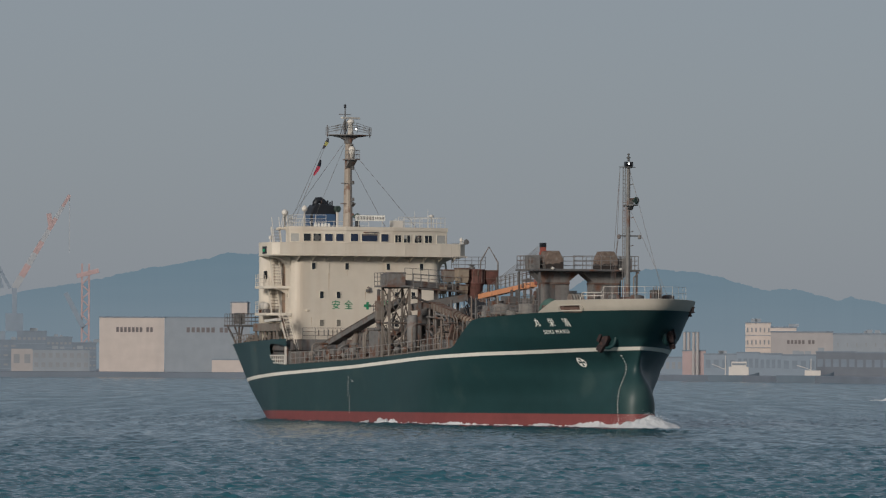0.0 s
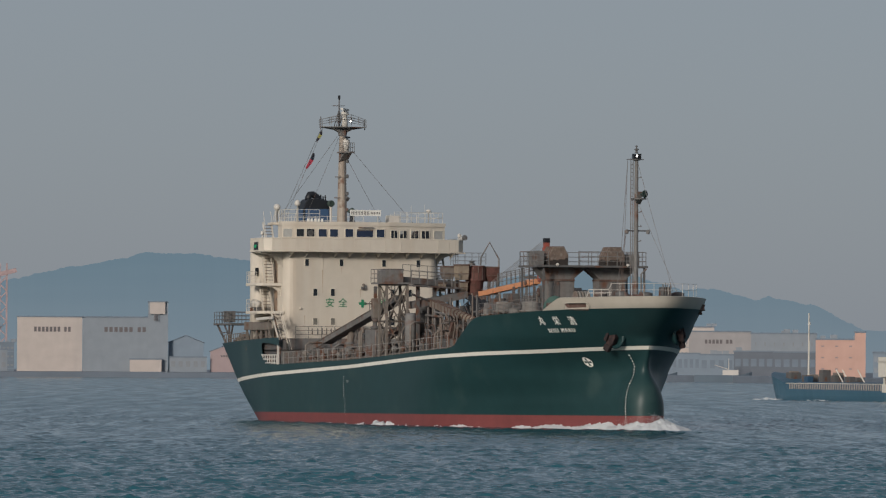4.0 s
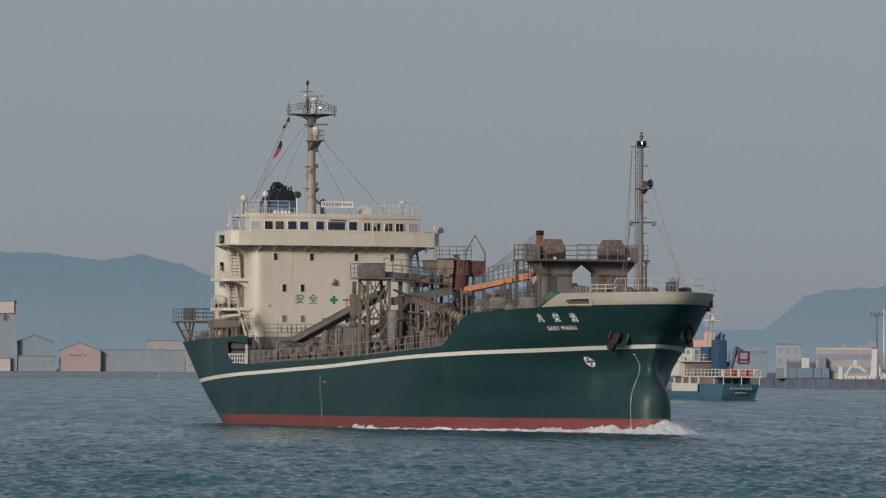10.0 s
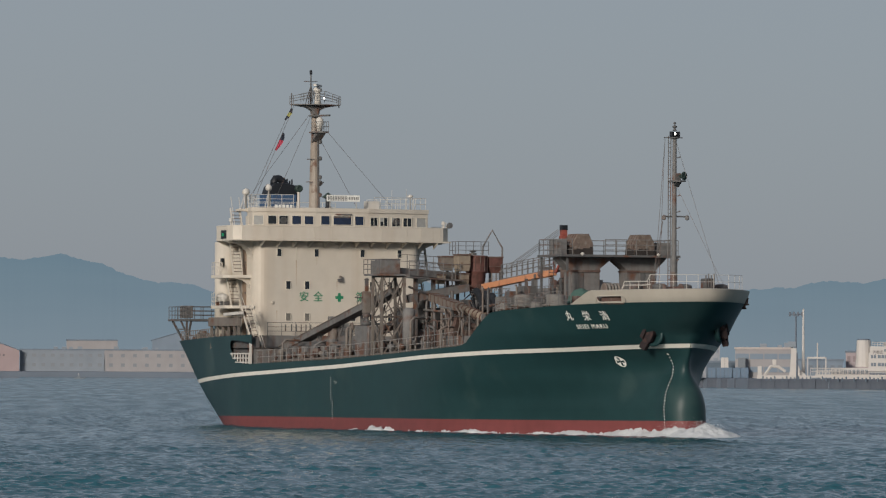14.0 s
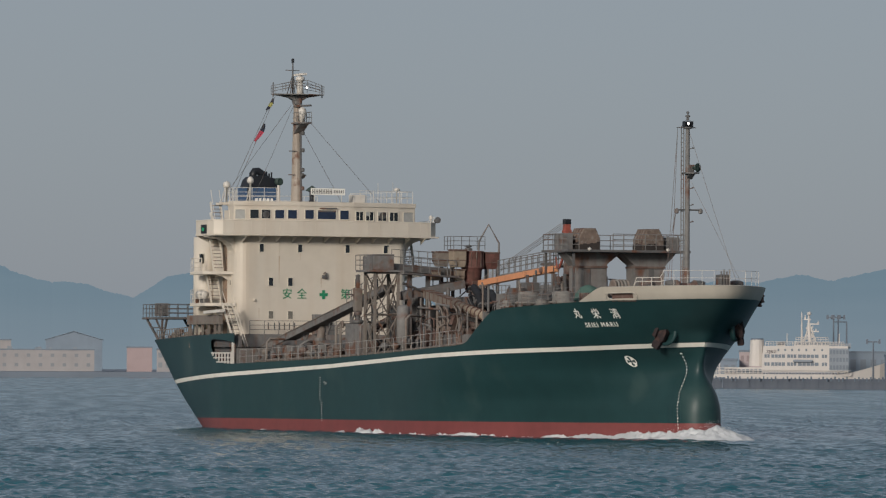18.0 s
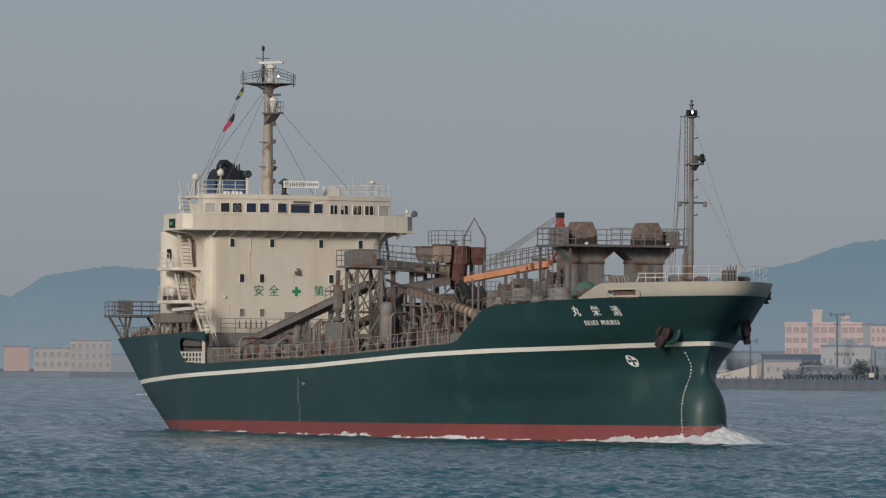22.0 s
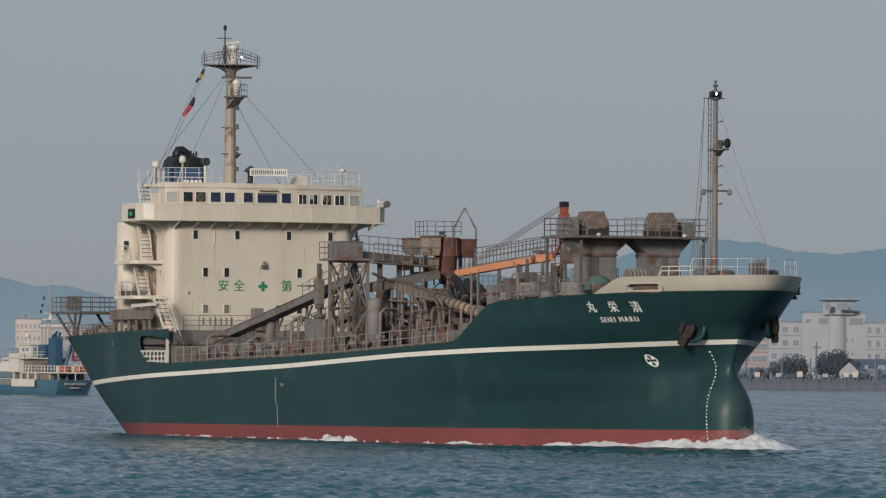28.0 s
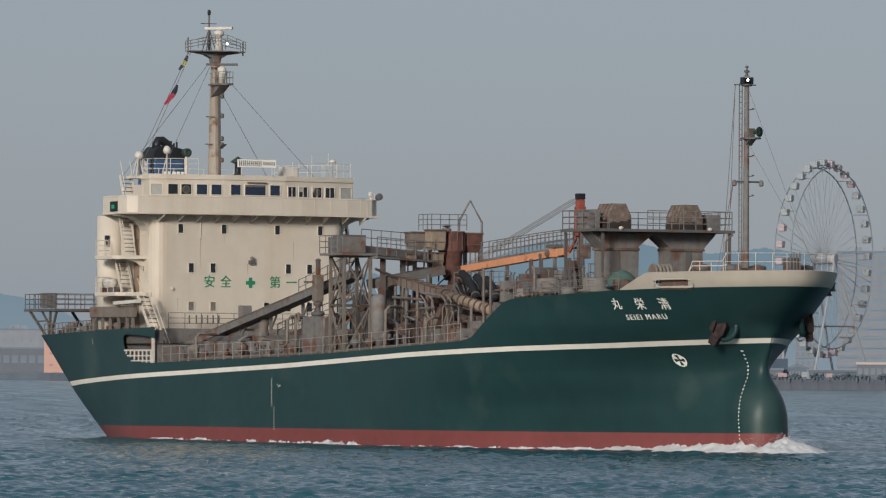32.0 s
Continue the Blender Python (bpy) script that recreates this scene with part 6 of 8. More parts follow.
    return tagged(new("sea", me), "choppy blue-green sea with small wind waves", "water", kind="structure")


sea = build_sea()


# ---------------------------------------------------------------- the far shore, by bearing (units of 1/10500 rad) and distance
def spot(u, d, z=0.0):
    return Vector((d * math.sin(u / FAR), d * math.cos(u / FAR), z))


def rise(v, d):
    """The height of what stands v units over the eye's level at that distance."""
    return EYE + v / FAR * d


SHORE = ((-1500, 2450), (300, 2450), (580, 2150), (800, 1950), (980, 1520), (1080, 1470), (1100, 1442), (1220, 1440), (1450, 1400), (1800, 1390), (2300, 1340), (3200, 1350))


def shore(u):
    return lerp_table(u, SHORE)


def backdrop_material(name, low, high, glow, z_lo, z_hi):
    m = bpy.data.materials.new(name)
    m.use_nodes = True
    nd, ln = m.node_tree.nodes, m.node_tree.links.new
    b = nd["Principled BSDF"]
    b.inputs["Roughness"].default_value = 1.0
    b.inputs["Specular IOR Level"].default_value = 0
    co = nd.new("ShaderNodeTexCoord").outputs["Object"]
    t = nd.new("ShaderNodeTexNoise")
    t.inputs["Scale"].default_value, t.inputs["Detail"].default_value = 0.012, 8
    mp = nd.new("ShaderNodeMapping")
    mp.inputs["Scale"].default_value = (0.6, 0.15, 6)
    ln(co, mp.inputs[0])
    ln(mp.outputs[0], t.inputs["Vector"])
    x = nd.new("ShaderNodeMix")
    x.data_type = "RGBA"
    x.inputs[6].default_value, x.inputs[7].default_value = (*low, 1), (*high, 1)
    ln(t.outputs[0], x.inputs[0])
    # haze painted into the glow colour, thicker towards the foot of the hills
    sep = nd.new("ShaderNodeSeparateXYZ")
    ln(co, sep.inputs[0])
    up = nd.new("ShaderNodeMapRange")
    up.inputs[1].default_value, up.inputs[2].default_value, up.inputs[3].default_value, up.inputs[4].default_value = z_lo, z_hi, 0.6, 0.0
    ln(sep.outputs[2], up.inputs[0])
    haze_tint = nd.new("ShaderNodeMix")
    haze_tint.data_type = "RGBA"
    haze_tint.inputs[7].default_value = (0.19, 0.225, 0.26, 1)
    ln(up.outputs[0], haze_tint.inputs[0])
    ln(x.outputs[2], haze_tint.inputs[6])
    # near-black base: the painted colour itself glows, as a flat distant backdrop
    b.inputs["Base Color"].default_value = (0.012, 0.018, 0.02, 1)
    ln(haze_tint.outputs[2], b.inputs["Emission Color"])
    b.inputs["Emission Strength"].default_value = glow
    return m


M_HILL = backdrop_material("distant_forest_painted_haze", (0.112, 0.168, 0.212), (0.130, 0.186, 0.228), 1.1, 0, 80)
RIDGE = ((-1500, 120), (-784, 122), (-744, 132), (-614, 152), (-554, 168), (-461, 183), (-381, 201), (-300, 200), (-190, 187), (-123, 198), (-48, 180), (22, 152),
         (100, 147), (144, 134), (194, 121), (254, 159), (314, 169), (357, 177), (447, 172), (502, 160), (565, 140), (620, 144), (700, 122), (719, 128), (800, 115),
         (889, 70), (979, 70), (1017, 102), (1052, 130), (1102, 143), (1172, 144), (1222, 158), (1300, 153), (1364, 168), (1434, 158), (1514, 177), (1582, 190),
         (1647, 215), (1717, 231), (1785, 229), (1845, 225), (1905, 210), (1985, 205), (2073, 215), (2180, 200), (2300, 175), (3000, 140))


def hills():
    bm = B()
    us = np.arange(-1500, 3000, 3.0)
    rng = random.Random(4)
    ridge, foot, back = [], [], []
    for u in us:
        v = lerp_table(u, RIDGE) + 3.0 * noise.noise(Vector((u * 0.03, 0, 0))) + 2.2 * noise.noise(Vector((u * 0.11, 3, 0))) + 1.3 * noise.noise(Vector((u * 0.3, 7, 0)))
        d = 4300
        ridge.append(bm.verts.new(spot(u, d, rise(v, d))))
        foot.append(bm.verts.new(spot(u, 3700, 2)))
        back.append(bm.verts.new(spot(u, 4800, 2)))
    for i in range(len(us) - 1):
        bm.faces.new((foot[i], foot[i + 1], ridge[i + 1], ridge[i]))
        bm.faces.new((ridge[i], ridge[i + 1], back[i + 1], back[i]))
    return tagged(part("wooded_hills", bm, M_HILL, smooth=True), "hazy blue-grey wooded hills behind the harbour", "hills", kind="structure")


hills()
# distance haze is painted in: both shore colours are pulled towards blue
M_LAND = material("haze_tinted_quay_ground", (0.145, 0.172, 0.21), 0.9, vary=0.2, size=60)
M_QUAY = material("weathered_quay_concrete", (0.084, 0.098, 0.124), 0.9, vary=0.25, size=8, stain=(0.14, 0.15, 0.17), streak=0.4)


def land():
    bm = B()
    us = np.arange(-1500, 3001, 50.0)
    rows = [[bm.verts.new(p) for p in (spot(u, shore(u), -2), spot(u, shore(u), 2.2), spot(u, shore(u) + 2, 2.4), spot(u, 4900, 3.0))] for u in us]
    for a, b in zip(rows, rows[1:]):
        for j in range(3):
            bm.faces.new((a[j], b[j], b[j + 1], a[j + 1]))
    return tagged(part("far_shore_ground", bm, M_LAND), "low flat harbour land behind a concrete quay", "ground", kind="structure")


land()

# ---------------------------------------------------------------- harbour buildings
def facade(name, color, rough=0.8, vary=0.1):
    return material(name, color, rough, vary=vary, size=12, stain=(color[0] * 0.75, color[1] * 0.77, color[2] * 0.8), streak=0.35)


# Far wall colours carry painted haze; sunlit and shaded tones sit in the colour too.
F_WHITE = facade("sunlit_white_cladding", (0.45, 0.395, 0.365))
F_GREY = facade("haze_blued_grey_cladding", (0.222, 0.25, 0.282))
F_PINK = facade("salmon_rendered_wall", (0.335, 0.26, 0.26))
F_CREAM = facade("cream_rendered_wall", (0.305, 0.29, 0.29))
F_HOTEL = facade("haze_greyed_hotel_wall", (0.29, 0.30, 0.32))
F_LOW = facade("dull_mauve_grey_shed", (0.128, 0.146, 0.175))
F_DULL = facade("haze_blued_dull_wall", (0.19, 0.235, 0.285))
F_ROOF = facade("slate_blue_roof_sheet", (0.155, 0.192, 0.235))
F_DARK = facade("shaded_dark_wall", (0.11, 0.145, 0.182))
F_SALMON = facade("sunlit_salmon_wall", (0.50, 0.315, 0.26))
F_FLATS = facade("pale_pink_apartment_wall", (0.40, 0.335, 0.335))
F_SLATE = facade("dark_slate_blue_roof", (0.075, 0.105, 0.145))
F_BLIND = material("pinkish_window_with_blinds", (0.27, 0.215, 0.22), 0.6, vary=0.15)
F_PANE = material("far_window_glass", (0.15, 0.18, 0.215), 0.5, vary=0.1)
# paled towards the wall tone: haze painted into the glass
F_PANE_HAZED = material("haze_paled_window_glass", (0.20, 0.215, 0.235), 0.6, vary=0.1)
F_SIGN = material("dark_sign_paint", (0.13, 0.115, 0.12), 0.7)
# far red and pale steel are greyed towards the sky as painted haze
F_RED = material("haze_paled_red_steel", (0.34, 0.25, 0.25), 0.7, vary=0.2)
F_STEEL = material("haze_paled_steel", (0.29, 0.31, 0.335), 0.6, vary=0.1)
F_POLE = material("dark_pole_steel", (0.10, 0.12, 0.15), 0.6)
QUAY_TOP = 2.3


def facing(u, d, z=QUAY_TOP):
    """A frame on the quay that faces the camera: x to the right, y away."""
    return Matrix.Translation(spot(u, d, z)) @ Matrix.Rotation(-u / FAR, 4, "Z")


def building(name, label, category, u0, u1, top, back=0, deep=26, wall=None, gable=0.0, rows=0, cols=0, pane=(0.55, 0.5), group="", roof=None, lift=0.0, sill=0.25, bars=0, side=0.0, glass=None, ledges=True):
    """A house between two bearings, with its roof and windows; top: units over the eye's level; gable: the roof's rise in units; side: a turned end wall to the right."""
    mid = (u0 + u1) / 2
    d = max(shore(u0), shore(u1)) + 12 + back
    k = d / FAR
    w, h = (u1 - u0) * k, rise(top, d) - QUAY_TOP
    t = thing(name, label, category, group, facing(mid, d))
    part("wall", box(B(), -w / 2, w / 2, 0, deep, lift, h), wall or F_CREAM, t)
    if gable:
        g = gable * k
        part("gable", prism(B(), [(-w / 2, h), (w / 2, h), (0, h + g)], "y", 0.0, 0.4), wall or F_CREAM, t)
        for s in (-1, 1):
            part("roof", prism(B(), [(0, h + g + 0.25), (s * (w / 2 + 0.5), h - 0.1), (s * (w / 2 + 0.5), h + 0.15), (0, h + g + 0.5)], "y", -0.3, deep + 0.3), roof or F_ROOF, t)
    else:
        part("roof", box(B(), -w / 2 - 0.2, w / 2 + 0.2, -0.2, deep + 0.2, h, h + 0.5), roof or F_ROOF, t)
    me = None
    # panes beyond 1800 m take the glass with painted haze
    for r in range(rows):
        for c in range(cols):
            cw, rh = w / cols, h / (rows + sill)
            at = Matrix.Translation((-w / 2 + cw * (c + 0.5), -0.06, h - rh * (r + 0.55)))
            if me is None:
                me = part("window", box(B(), -cw * pane[0] / 2, cw * pane[0] / 2, -0.05, 0.05, -rh * pane[1] / 2, rh * pane[1] / 2), glass or (F_PANE if d < 1800 else F_PANE_HAZED), t, at=at).data
            else:
                again("window", me, t, at)
    if rows >= 3 and ledges:
        for r in range(rows):
            z = h - h / (rows + sill) * (r + 0.98)
            part("ledge", box(B(), -w / 2, w / 2, -0.22, 0.0, z - 0.1, z + 0.1), F_DULL, t)
    if w > 9 and not gable and h > 7 and rows:
        n = random.Random(int(w * 10))
        for r in range(2 + int(w / 12)):
            x, q = n.uniform(-w * 0.45, w * 0.4), n.uniform(0.8, 2.0)
            part("roof_unit", box(B(), x, x + q * 1.3, 1.0, 3.0, h + 0.5, h + 0.5 + q * 0.7), F_GREY, t)
    for b in range(bars):
        z = h * (0.78 - 0.0 * b)
        bw = w * 0.04
        x = -w * 0.24 + b * bw * 1.5 + (bw if b > bars * 0.7 else 0)
        part("sign_bar", box(B(), x, x + bw, -0.12, -0.02, z - h * 0.045, z + h * 0.045), F_SIGN, t)
    if side:
        part("end_wall", prism(B(), [(w / 2, 0), (w / 2 + side * k, deep * 0.8), (w / 2 + side * k, deep), (w / 2, deep)], "z", 0, h), F_GREY, t)
    return t


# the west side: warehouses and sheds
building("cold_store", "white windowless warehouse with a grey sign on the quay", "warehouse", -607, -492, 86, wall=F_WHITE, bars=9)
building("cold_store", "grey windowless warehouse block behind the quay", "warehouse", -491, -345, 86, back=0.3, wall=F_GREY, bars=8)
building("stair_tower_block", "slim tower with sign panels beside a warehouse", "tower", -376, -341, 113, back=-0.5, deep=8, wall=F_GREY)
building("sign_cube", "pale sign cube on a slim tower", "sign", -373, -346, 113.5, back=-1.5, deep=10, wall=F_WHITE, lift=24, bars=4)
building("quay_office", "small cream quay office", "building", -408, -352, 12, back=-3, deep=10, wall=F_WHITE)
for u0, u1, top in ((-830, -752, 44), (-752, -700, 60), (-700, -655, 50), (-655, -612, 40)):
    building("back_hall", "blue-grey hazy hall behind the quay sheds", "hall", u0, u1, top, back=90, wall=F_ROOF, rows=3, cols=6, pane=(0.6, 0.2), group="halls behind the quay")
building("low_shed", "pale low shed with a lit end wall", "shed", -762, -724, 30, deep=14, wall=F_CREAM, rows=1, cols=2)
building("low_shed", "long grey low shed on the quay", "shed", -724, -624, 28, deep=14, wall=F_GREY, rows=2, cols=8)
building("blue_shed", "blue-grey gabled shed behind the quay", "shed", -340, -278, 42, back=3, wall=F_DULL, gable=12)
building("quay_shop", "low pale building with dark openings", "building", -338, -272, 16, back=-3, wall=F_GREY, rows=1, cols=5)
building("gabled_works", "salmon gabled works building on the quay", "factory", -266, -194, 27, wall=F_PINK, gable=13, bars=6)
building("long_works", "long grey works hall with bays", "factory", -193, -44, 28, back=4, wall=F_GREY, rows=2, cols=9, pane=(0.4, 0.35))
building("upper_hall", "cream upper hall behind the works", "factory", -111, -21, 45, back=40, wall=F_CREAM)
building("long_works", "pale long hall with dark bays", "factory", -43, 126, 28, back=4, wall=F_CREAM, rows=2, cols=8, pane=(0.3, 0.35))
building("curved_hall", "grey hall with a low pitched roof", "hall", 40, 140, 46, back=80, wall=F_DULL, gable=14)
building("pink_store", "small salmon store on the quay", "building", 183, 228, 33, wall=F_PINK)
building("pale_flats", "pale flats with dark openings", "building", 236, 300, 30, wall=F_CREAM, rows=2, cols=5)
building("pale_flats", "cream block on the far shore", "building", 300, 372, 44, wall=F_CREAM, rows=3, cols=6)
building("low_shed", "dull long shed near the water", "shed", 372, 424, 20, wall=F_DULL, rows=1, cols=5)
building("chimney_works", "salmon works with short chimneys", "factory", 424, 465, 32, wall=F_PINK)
for u in (428, 435, 444, 451):
    c = thing("chimney", "short salmon factory chimney", "chimney", "chimneys of the works", facing(u, shore(u) + 30))
    part("shaft", lathe(B(), [(0.75, 0), (0.6, rise(66, shore(u)) - QUAY_TOP)], 10), F_CREAM, c)
    part("rim", lathe(B(), [(0.75, rise(66, shore(u)) - QUAY_TOP), (0.75, rise(67, shore(u)) - QUAY_TOP)], 10), F_GREY, c)
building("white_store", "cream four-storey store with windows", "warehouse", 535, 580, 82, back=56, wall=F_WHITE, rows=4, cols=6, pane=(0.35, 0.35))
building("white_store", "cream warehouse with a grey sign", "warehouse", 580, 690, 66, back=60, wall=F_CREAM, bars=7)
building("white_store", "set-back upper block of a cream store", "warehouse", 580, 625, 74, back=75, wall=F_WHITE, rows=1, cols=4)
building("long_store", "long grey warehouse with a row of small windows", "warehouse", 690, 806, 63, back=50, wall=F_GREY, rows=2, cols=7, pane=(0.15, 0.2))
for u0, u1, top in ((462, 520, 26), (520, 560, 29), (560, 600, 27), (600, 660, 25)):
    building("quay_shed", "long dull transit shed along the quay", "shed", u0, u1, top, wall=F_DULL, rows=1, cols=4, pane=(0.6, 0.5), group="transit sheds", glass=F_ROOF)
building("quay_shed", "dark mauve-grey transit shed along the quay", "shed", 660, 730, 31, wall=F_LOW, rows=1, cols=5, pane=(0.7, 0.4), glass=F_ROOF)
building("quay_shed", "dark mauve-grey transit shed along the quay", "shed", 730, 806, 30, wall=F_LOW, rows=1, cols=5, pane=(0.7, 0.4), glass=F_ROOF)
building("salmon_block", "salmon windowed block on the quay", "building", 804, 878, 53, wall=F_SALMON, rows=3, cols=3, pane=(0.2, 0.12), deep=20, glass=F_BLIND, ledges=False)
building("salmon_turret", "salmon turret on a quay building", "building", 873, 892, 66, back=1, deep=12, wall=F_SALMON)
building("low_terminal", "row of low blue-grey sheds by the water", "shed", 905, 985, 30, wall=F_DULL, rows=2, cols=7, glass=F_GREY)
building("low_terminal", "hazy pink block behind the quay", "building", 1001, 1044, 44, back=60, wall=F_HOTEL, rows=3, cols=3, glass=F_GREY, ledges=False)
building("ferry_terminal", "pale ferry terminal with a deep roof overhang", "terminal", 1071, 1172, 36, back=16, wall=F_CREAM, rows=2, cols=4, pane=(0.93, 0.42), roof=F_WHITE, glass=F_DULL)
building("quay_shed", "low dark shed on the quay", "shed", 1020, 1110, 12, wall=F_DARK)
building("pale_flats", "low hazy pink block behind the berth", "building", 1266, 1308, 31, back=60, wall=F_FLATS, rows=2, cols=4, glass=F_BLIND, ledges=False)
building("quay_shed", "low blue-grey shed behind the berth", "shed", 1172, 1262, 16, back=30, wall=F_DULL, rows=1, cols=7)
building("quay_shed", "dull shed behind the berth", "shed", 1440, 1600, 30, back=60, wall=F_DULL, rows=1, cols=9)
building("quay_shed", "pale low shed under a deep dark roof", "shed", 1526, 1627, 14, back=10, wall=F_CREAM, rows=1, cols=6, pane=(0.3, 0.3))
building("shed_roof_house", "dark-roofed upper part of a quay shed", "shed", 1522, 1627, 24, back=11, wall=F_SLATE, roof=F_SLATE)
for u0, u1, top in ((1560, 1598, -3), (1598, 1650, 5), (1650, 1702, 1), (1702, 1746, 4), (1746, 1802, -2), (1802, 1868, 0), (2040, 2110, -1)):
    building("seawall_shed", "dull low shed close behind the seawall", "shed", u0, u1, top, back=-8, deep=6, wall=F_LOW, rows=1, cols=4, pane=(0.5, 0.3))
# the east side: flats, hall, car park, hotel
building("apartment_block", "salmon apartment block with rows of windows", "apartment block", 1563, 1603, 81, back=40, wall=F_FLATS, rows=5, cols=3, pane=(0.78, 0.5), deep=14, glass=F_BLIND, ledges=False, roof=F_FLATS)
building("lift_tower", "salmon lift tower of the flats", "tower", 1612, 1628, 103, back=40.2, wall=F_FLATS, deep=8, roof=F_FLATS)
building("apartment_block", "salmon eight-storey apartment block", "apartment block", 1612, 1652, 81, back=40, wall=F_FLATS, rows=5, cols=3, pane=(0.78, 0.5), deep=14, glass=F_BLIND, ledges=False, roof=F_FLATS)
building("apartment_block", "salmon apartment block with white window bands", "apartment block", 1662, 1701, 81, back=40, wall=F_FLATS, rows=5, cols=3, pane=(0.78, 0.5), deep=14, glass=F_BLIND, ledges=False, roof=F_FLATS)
# front-facing grey panels stand in for the side walls, haze in their colour
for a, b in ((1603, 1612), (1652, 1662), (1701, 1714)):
    building("flats_side_panel", "grey front-facing panel standing in for a hazy side wall", "apartment block", a, b, 80, back=40.4, wall=F_GREY, deep=8)
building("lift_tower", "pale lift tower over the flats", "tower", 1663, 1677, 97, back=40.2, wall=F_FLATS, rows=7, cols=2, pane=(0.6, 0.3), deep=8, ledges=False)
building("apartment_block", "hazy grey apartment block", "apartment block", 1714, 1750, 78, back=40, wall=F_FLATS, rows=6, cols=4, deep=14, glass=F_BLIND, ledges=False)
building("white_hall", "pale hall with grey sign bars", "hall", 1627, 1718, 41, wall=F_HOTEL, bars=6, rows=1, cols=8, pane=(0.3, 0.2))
# side of the hall, its shade put into the wall colour
building("hall_side_panel", "dull panel for the shaded side of the hall", "building", 1718, 1743, 38, wall=F_DULL, rows=2, cols=3)
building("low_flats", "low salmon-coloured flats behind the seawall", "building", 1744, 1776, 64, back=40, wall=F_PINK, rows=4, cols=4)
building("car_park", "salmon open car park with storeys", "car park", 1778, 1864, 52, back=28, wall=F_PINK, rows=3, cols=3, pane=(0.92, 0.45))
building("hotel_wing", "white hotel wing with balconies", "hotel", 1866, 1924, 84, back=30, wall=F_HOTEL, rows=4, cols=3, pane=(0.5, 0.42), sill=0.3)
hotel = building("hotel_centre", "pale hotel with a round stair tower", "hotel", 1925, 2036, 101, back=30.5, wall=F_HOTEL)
for a, b, v0, v1 in ((-26, -8, 81, 92), (28, 52, 81, 92), (-50, -40, 84, 90), (22, 25, 48, 58), (32, 35, 50, 56), (32, 35, 26, 32), (-38, -22, 38, 42)):
    q = (shore(1980) + 42) / FAR
    part("window", box(B(), a * q, b * q, -0.1, 0.0, rise(v0, shore(1980) + 42) - QUAY_TOP, rise(v1, shore(1980) + 42) - QUAY_TOP), F_PANE, hotel)
k = (shore(1980) + 52) / FAR
part("round_tower", lathe(B(), [(2.6, 0), (2.6, rise(99, shore(1980)) - QUAY_TOP)], 20, pose(6 * k, 1.4, 0)), F_HOTEL, hotel)
building("hotel_penthouse", "hotel top storey with a flat overhanging roof", "hotel", 1962, 2016, 120, back=33, wall=F_HOTEL, lift=15.5, deep=14)
building("hotel_roof", "flat overhanging roof slab of the hotel", "roof", 1958, 2024, 124, back=31.5, wall=F_DULL, lift=18.9, deep=18, roof=F_DULL)
for a, b in ((-24, -14), (-3, 18), (20, 26)):
    q = (shore(1989) + 45) / FAR
    w = thing("hotel_window", "dark window band of the hotel top storey", "window", "hotel windows", facing(1989, shore(1989) + 44.9))
    part("pane", box(B(), a * q, b * q, -0.12, 0.05, rise(106, shore(1989) + 45) - QUAY_TOP, rise(118, shore(1989) + 45) - QUAY_TOP), F_PANE, w)
building("hotel_wing", "white hotel wing with windows facing the water", "hotel", 2036, 2112, 83, back=30, wall=F_HOTEL, rows=4, cols=5, pane=(0.42, 0.45), sill=0.3)
inn = building("seaside_restaurant", "long low shore building under a dark slate-blue roof", "restaurant", 1992, 2118, -7, back=-6, deep=9, wall=F_CREAM, rows=1, cols=12, pane=(0.7, 0.5))
k = (shore(2050) + 6) / FAR
part("slope_roof", prism(B(), [(-1.0, rise(-8, shore(2050)) - QUAY_TOP), (5.0, rise(20, shore(2050)) - QUAY_TOP), (10.0, rise(-8, shore(2050)) - QUAY_TOP)], "x", -50 * k, 64 * k), F_SLATE, inn, "slate-blue pitched roof")
part("front_gable", prism(B(), [(-64 * k, 0.0), (-30 * k, 0.0), (-30 * k, rise(-2, shore(2050)) - QUAY_TOP), (-47 * k, rise(14, shore(2050)) - QUAY_TOP), (-64 * k, rise(-2, shore(2050)) - QUAY_TOP)], "y", -1.6, 5.0), F_HOTEL, inn, "white front gable")
for a in (-20, 4, 10):
    part("roof_light", box(B(), a * k, (a + 7) * k, -0.1, 0.6, rise(2, shore(2050)) - QUAY_TOP, rise(9, shore(2050)) - QUAY_TOP), F_GREY, inn)
building("pavilion", "low red-roofed pavilion on the seawall", "pavilion", 2120, 2152, 2, wall=F_DARK, roof=F_LOW, rows=1, cols=6, gable=5)
building("pavilion", "low dark kiosk row on the seawall", "pavilion", 2156, 2300, -4, wall=F_DARK, roof=F_LOW, rows=1, cols=12)
building("apartment_tower", "tall pale apartment tower with rows of balconies", "apartment block", 2205, 2340, 207, back=170, wall=F_DULL, rows=13, cols=7, pane=(0.7, 0.45), deep=18, glass=F_PANE_HAZED)
building("white_kiosk", "long low white-roofed kiosk on the promenade", "kiosk", 2240, 2330, 10, back=2, deep=8, wall=F_LOW, roof=F_WHITE, rows=1, cols=8, pane=(0.7, 0.5))
building("apartment_tower", "tall apartment tower in haze", "apartment block", 2130, 2170, 100, back=200, wall=F_DULL, rows=7, cols=4, deep=18)


# poles and lamp masts
def pole(u, top, d_back=4, heads=0, label="dark steel harbour light mast", cross=0.0):
    d = shore(u) + d_back
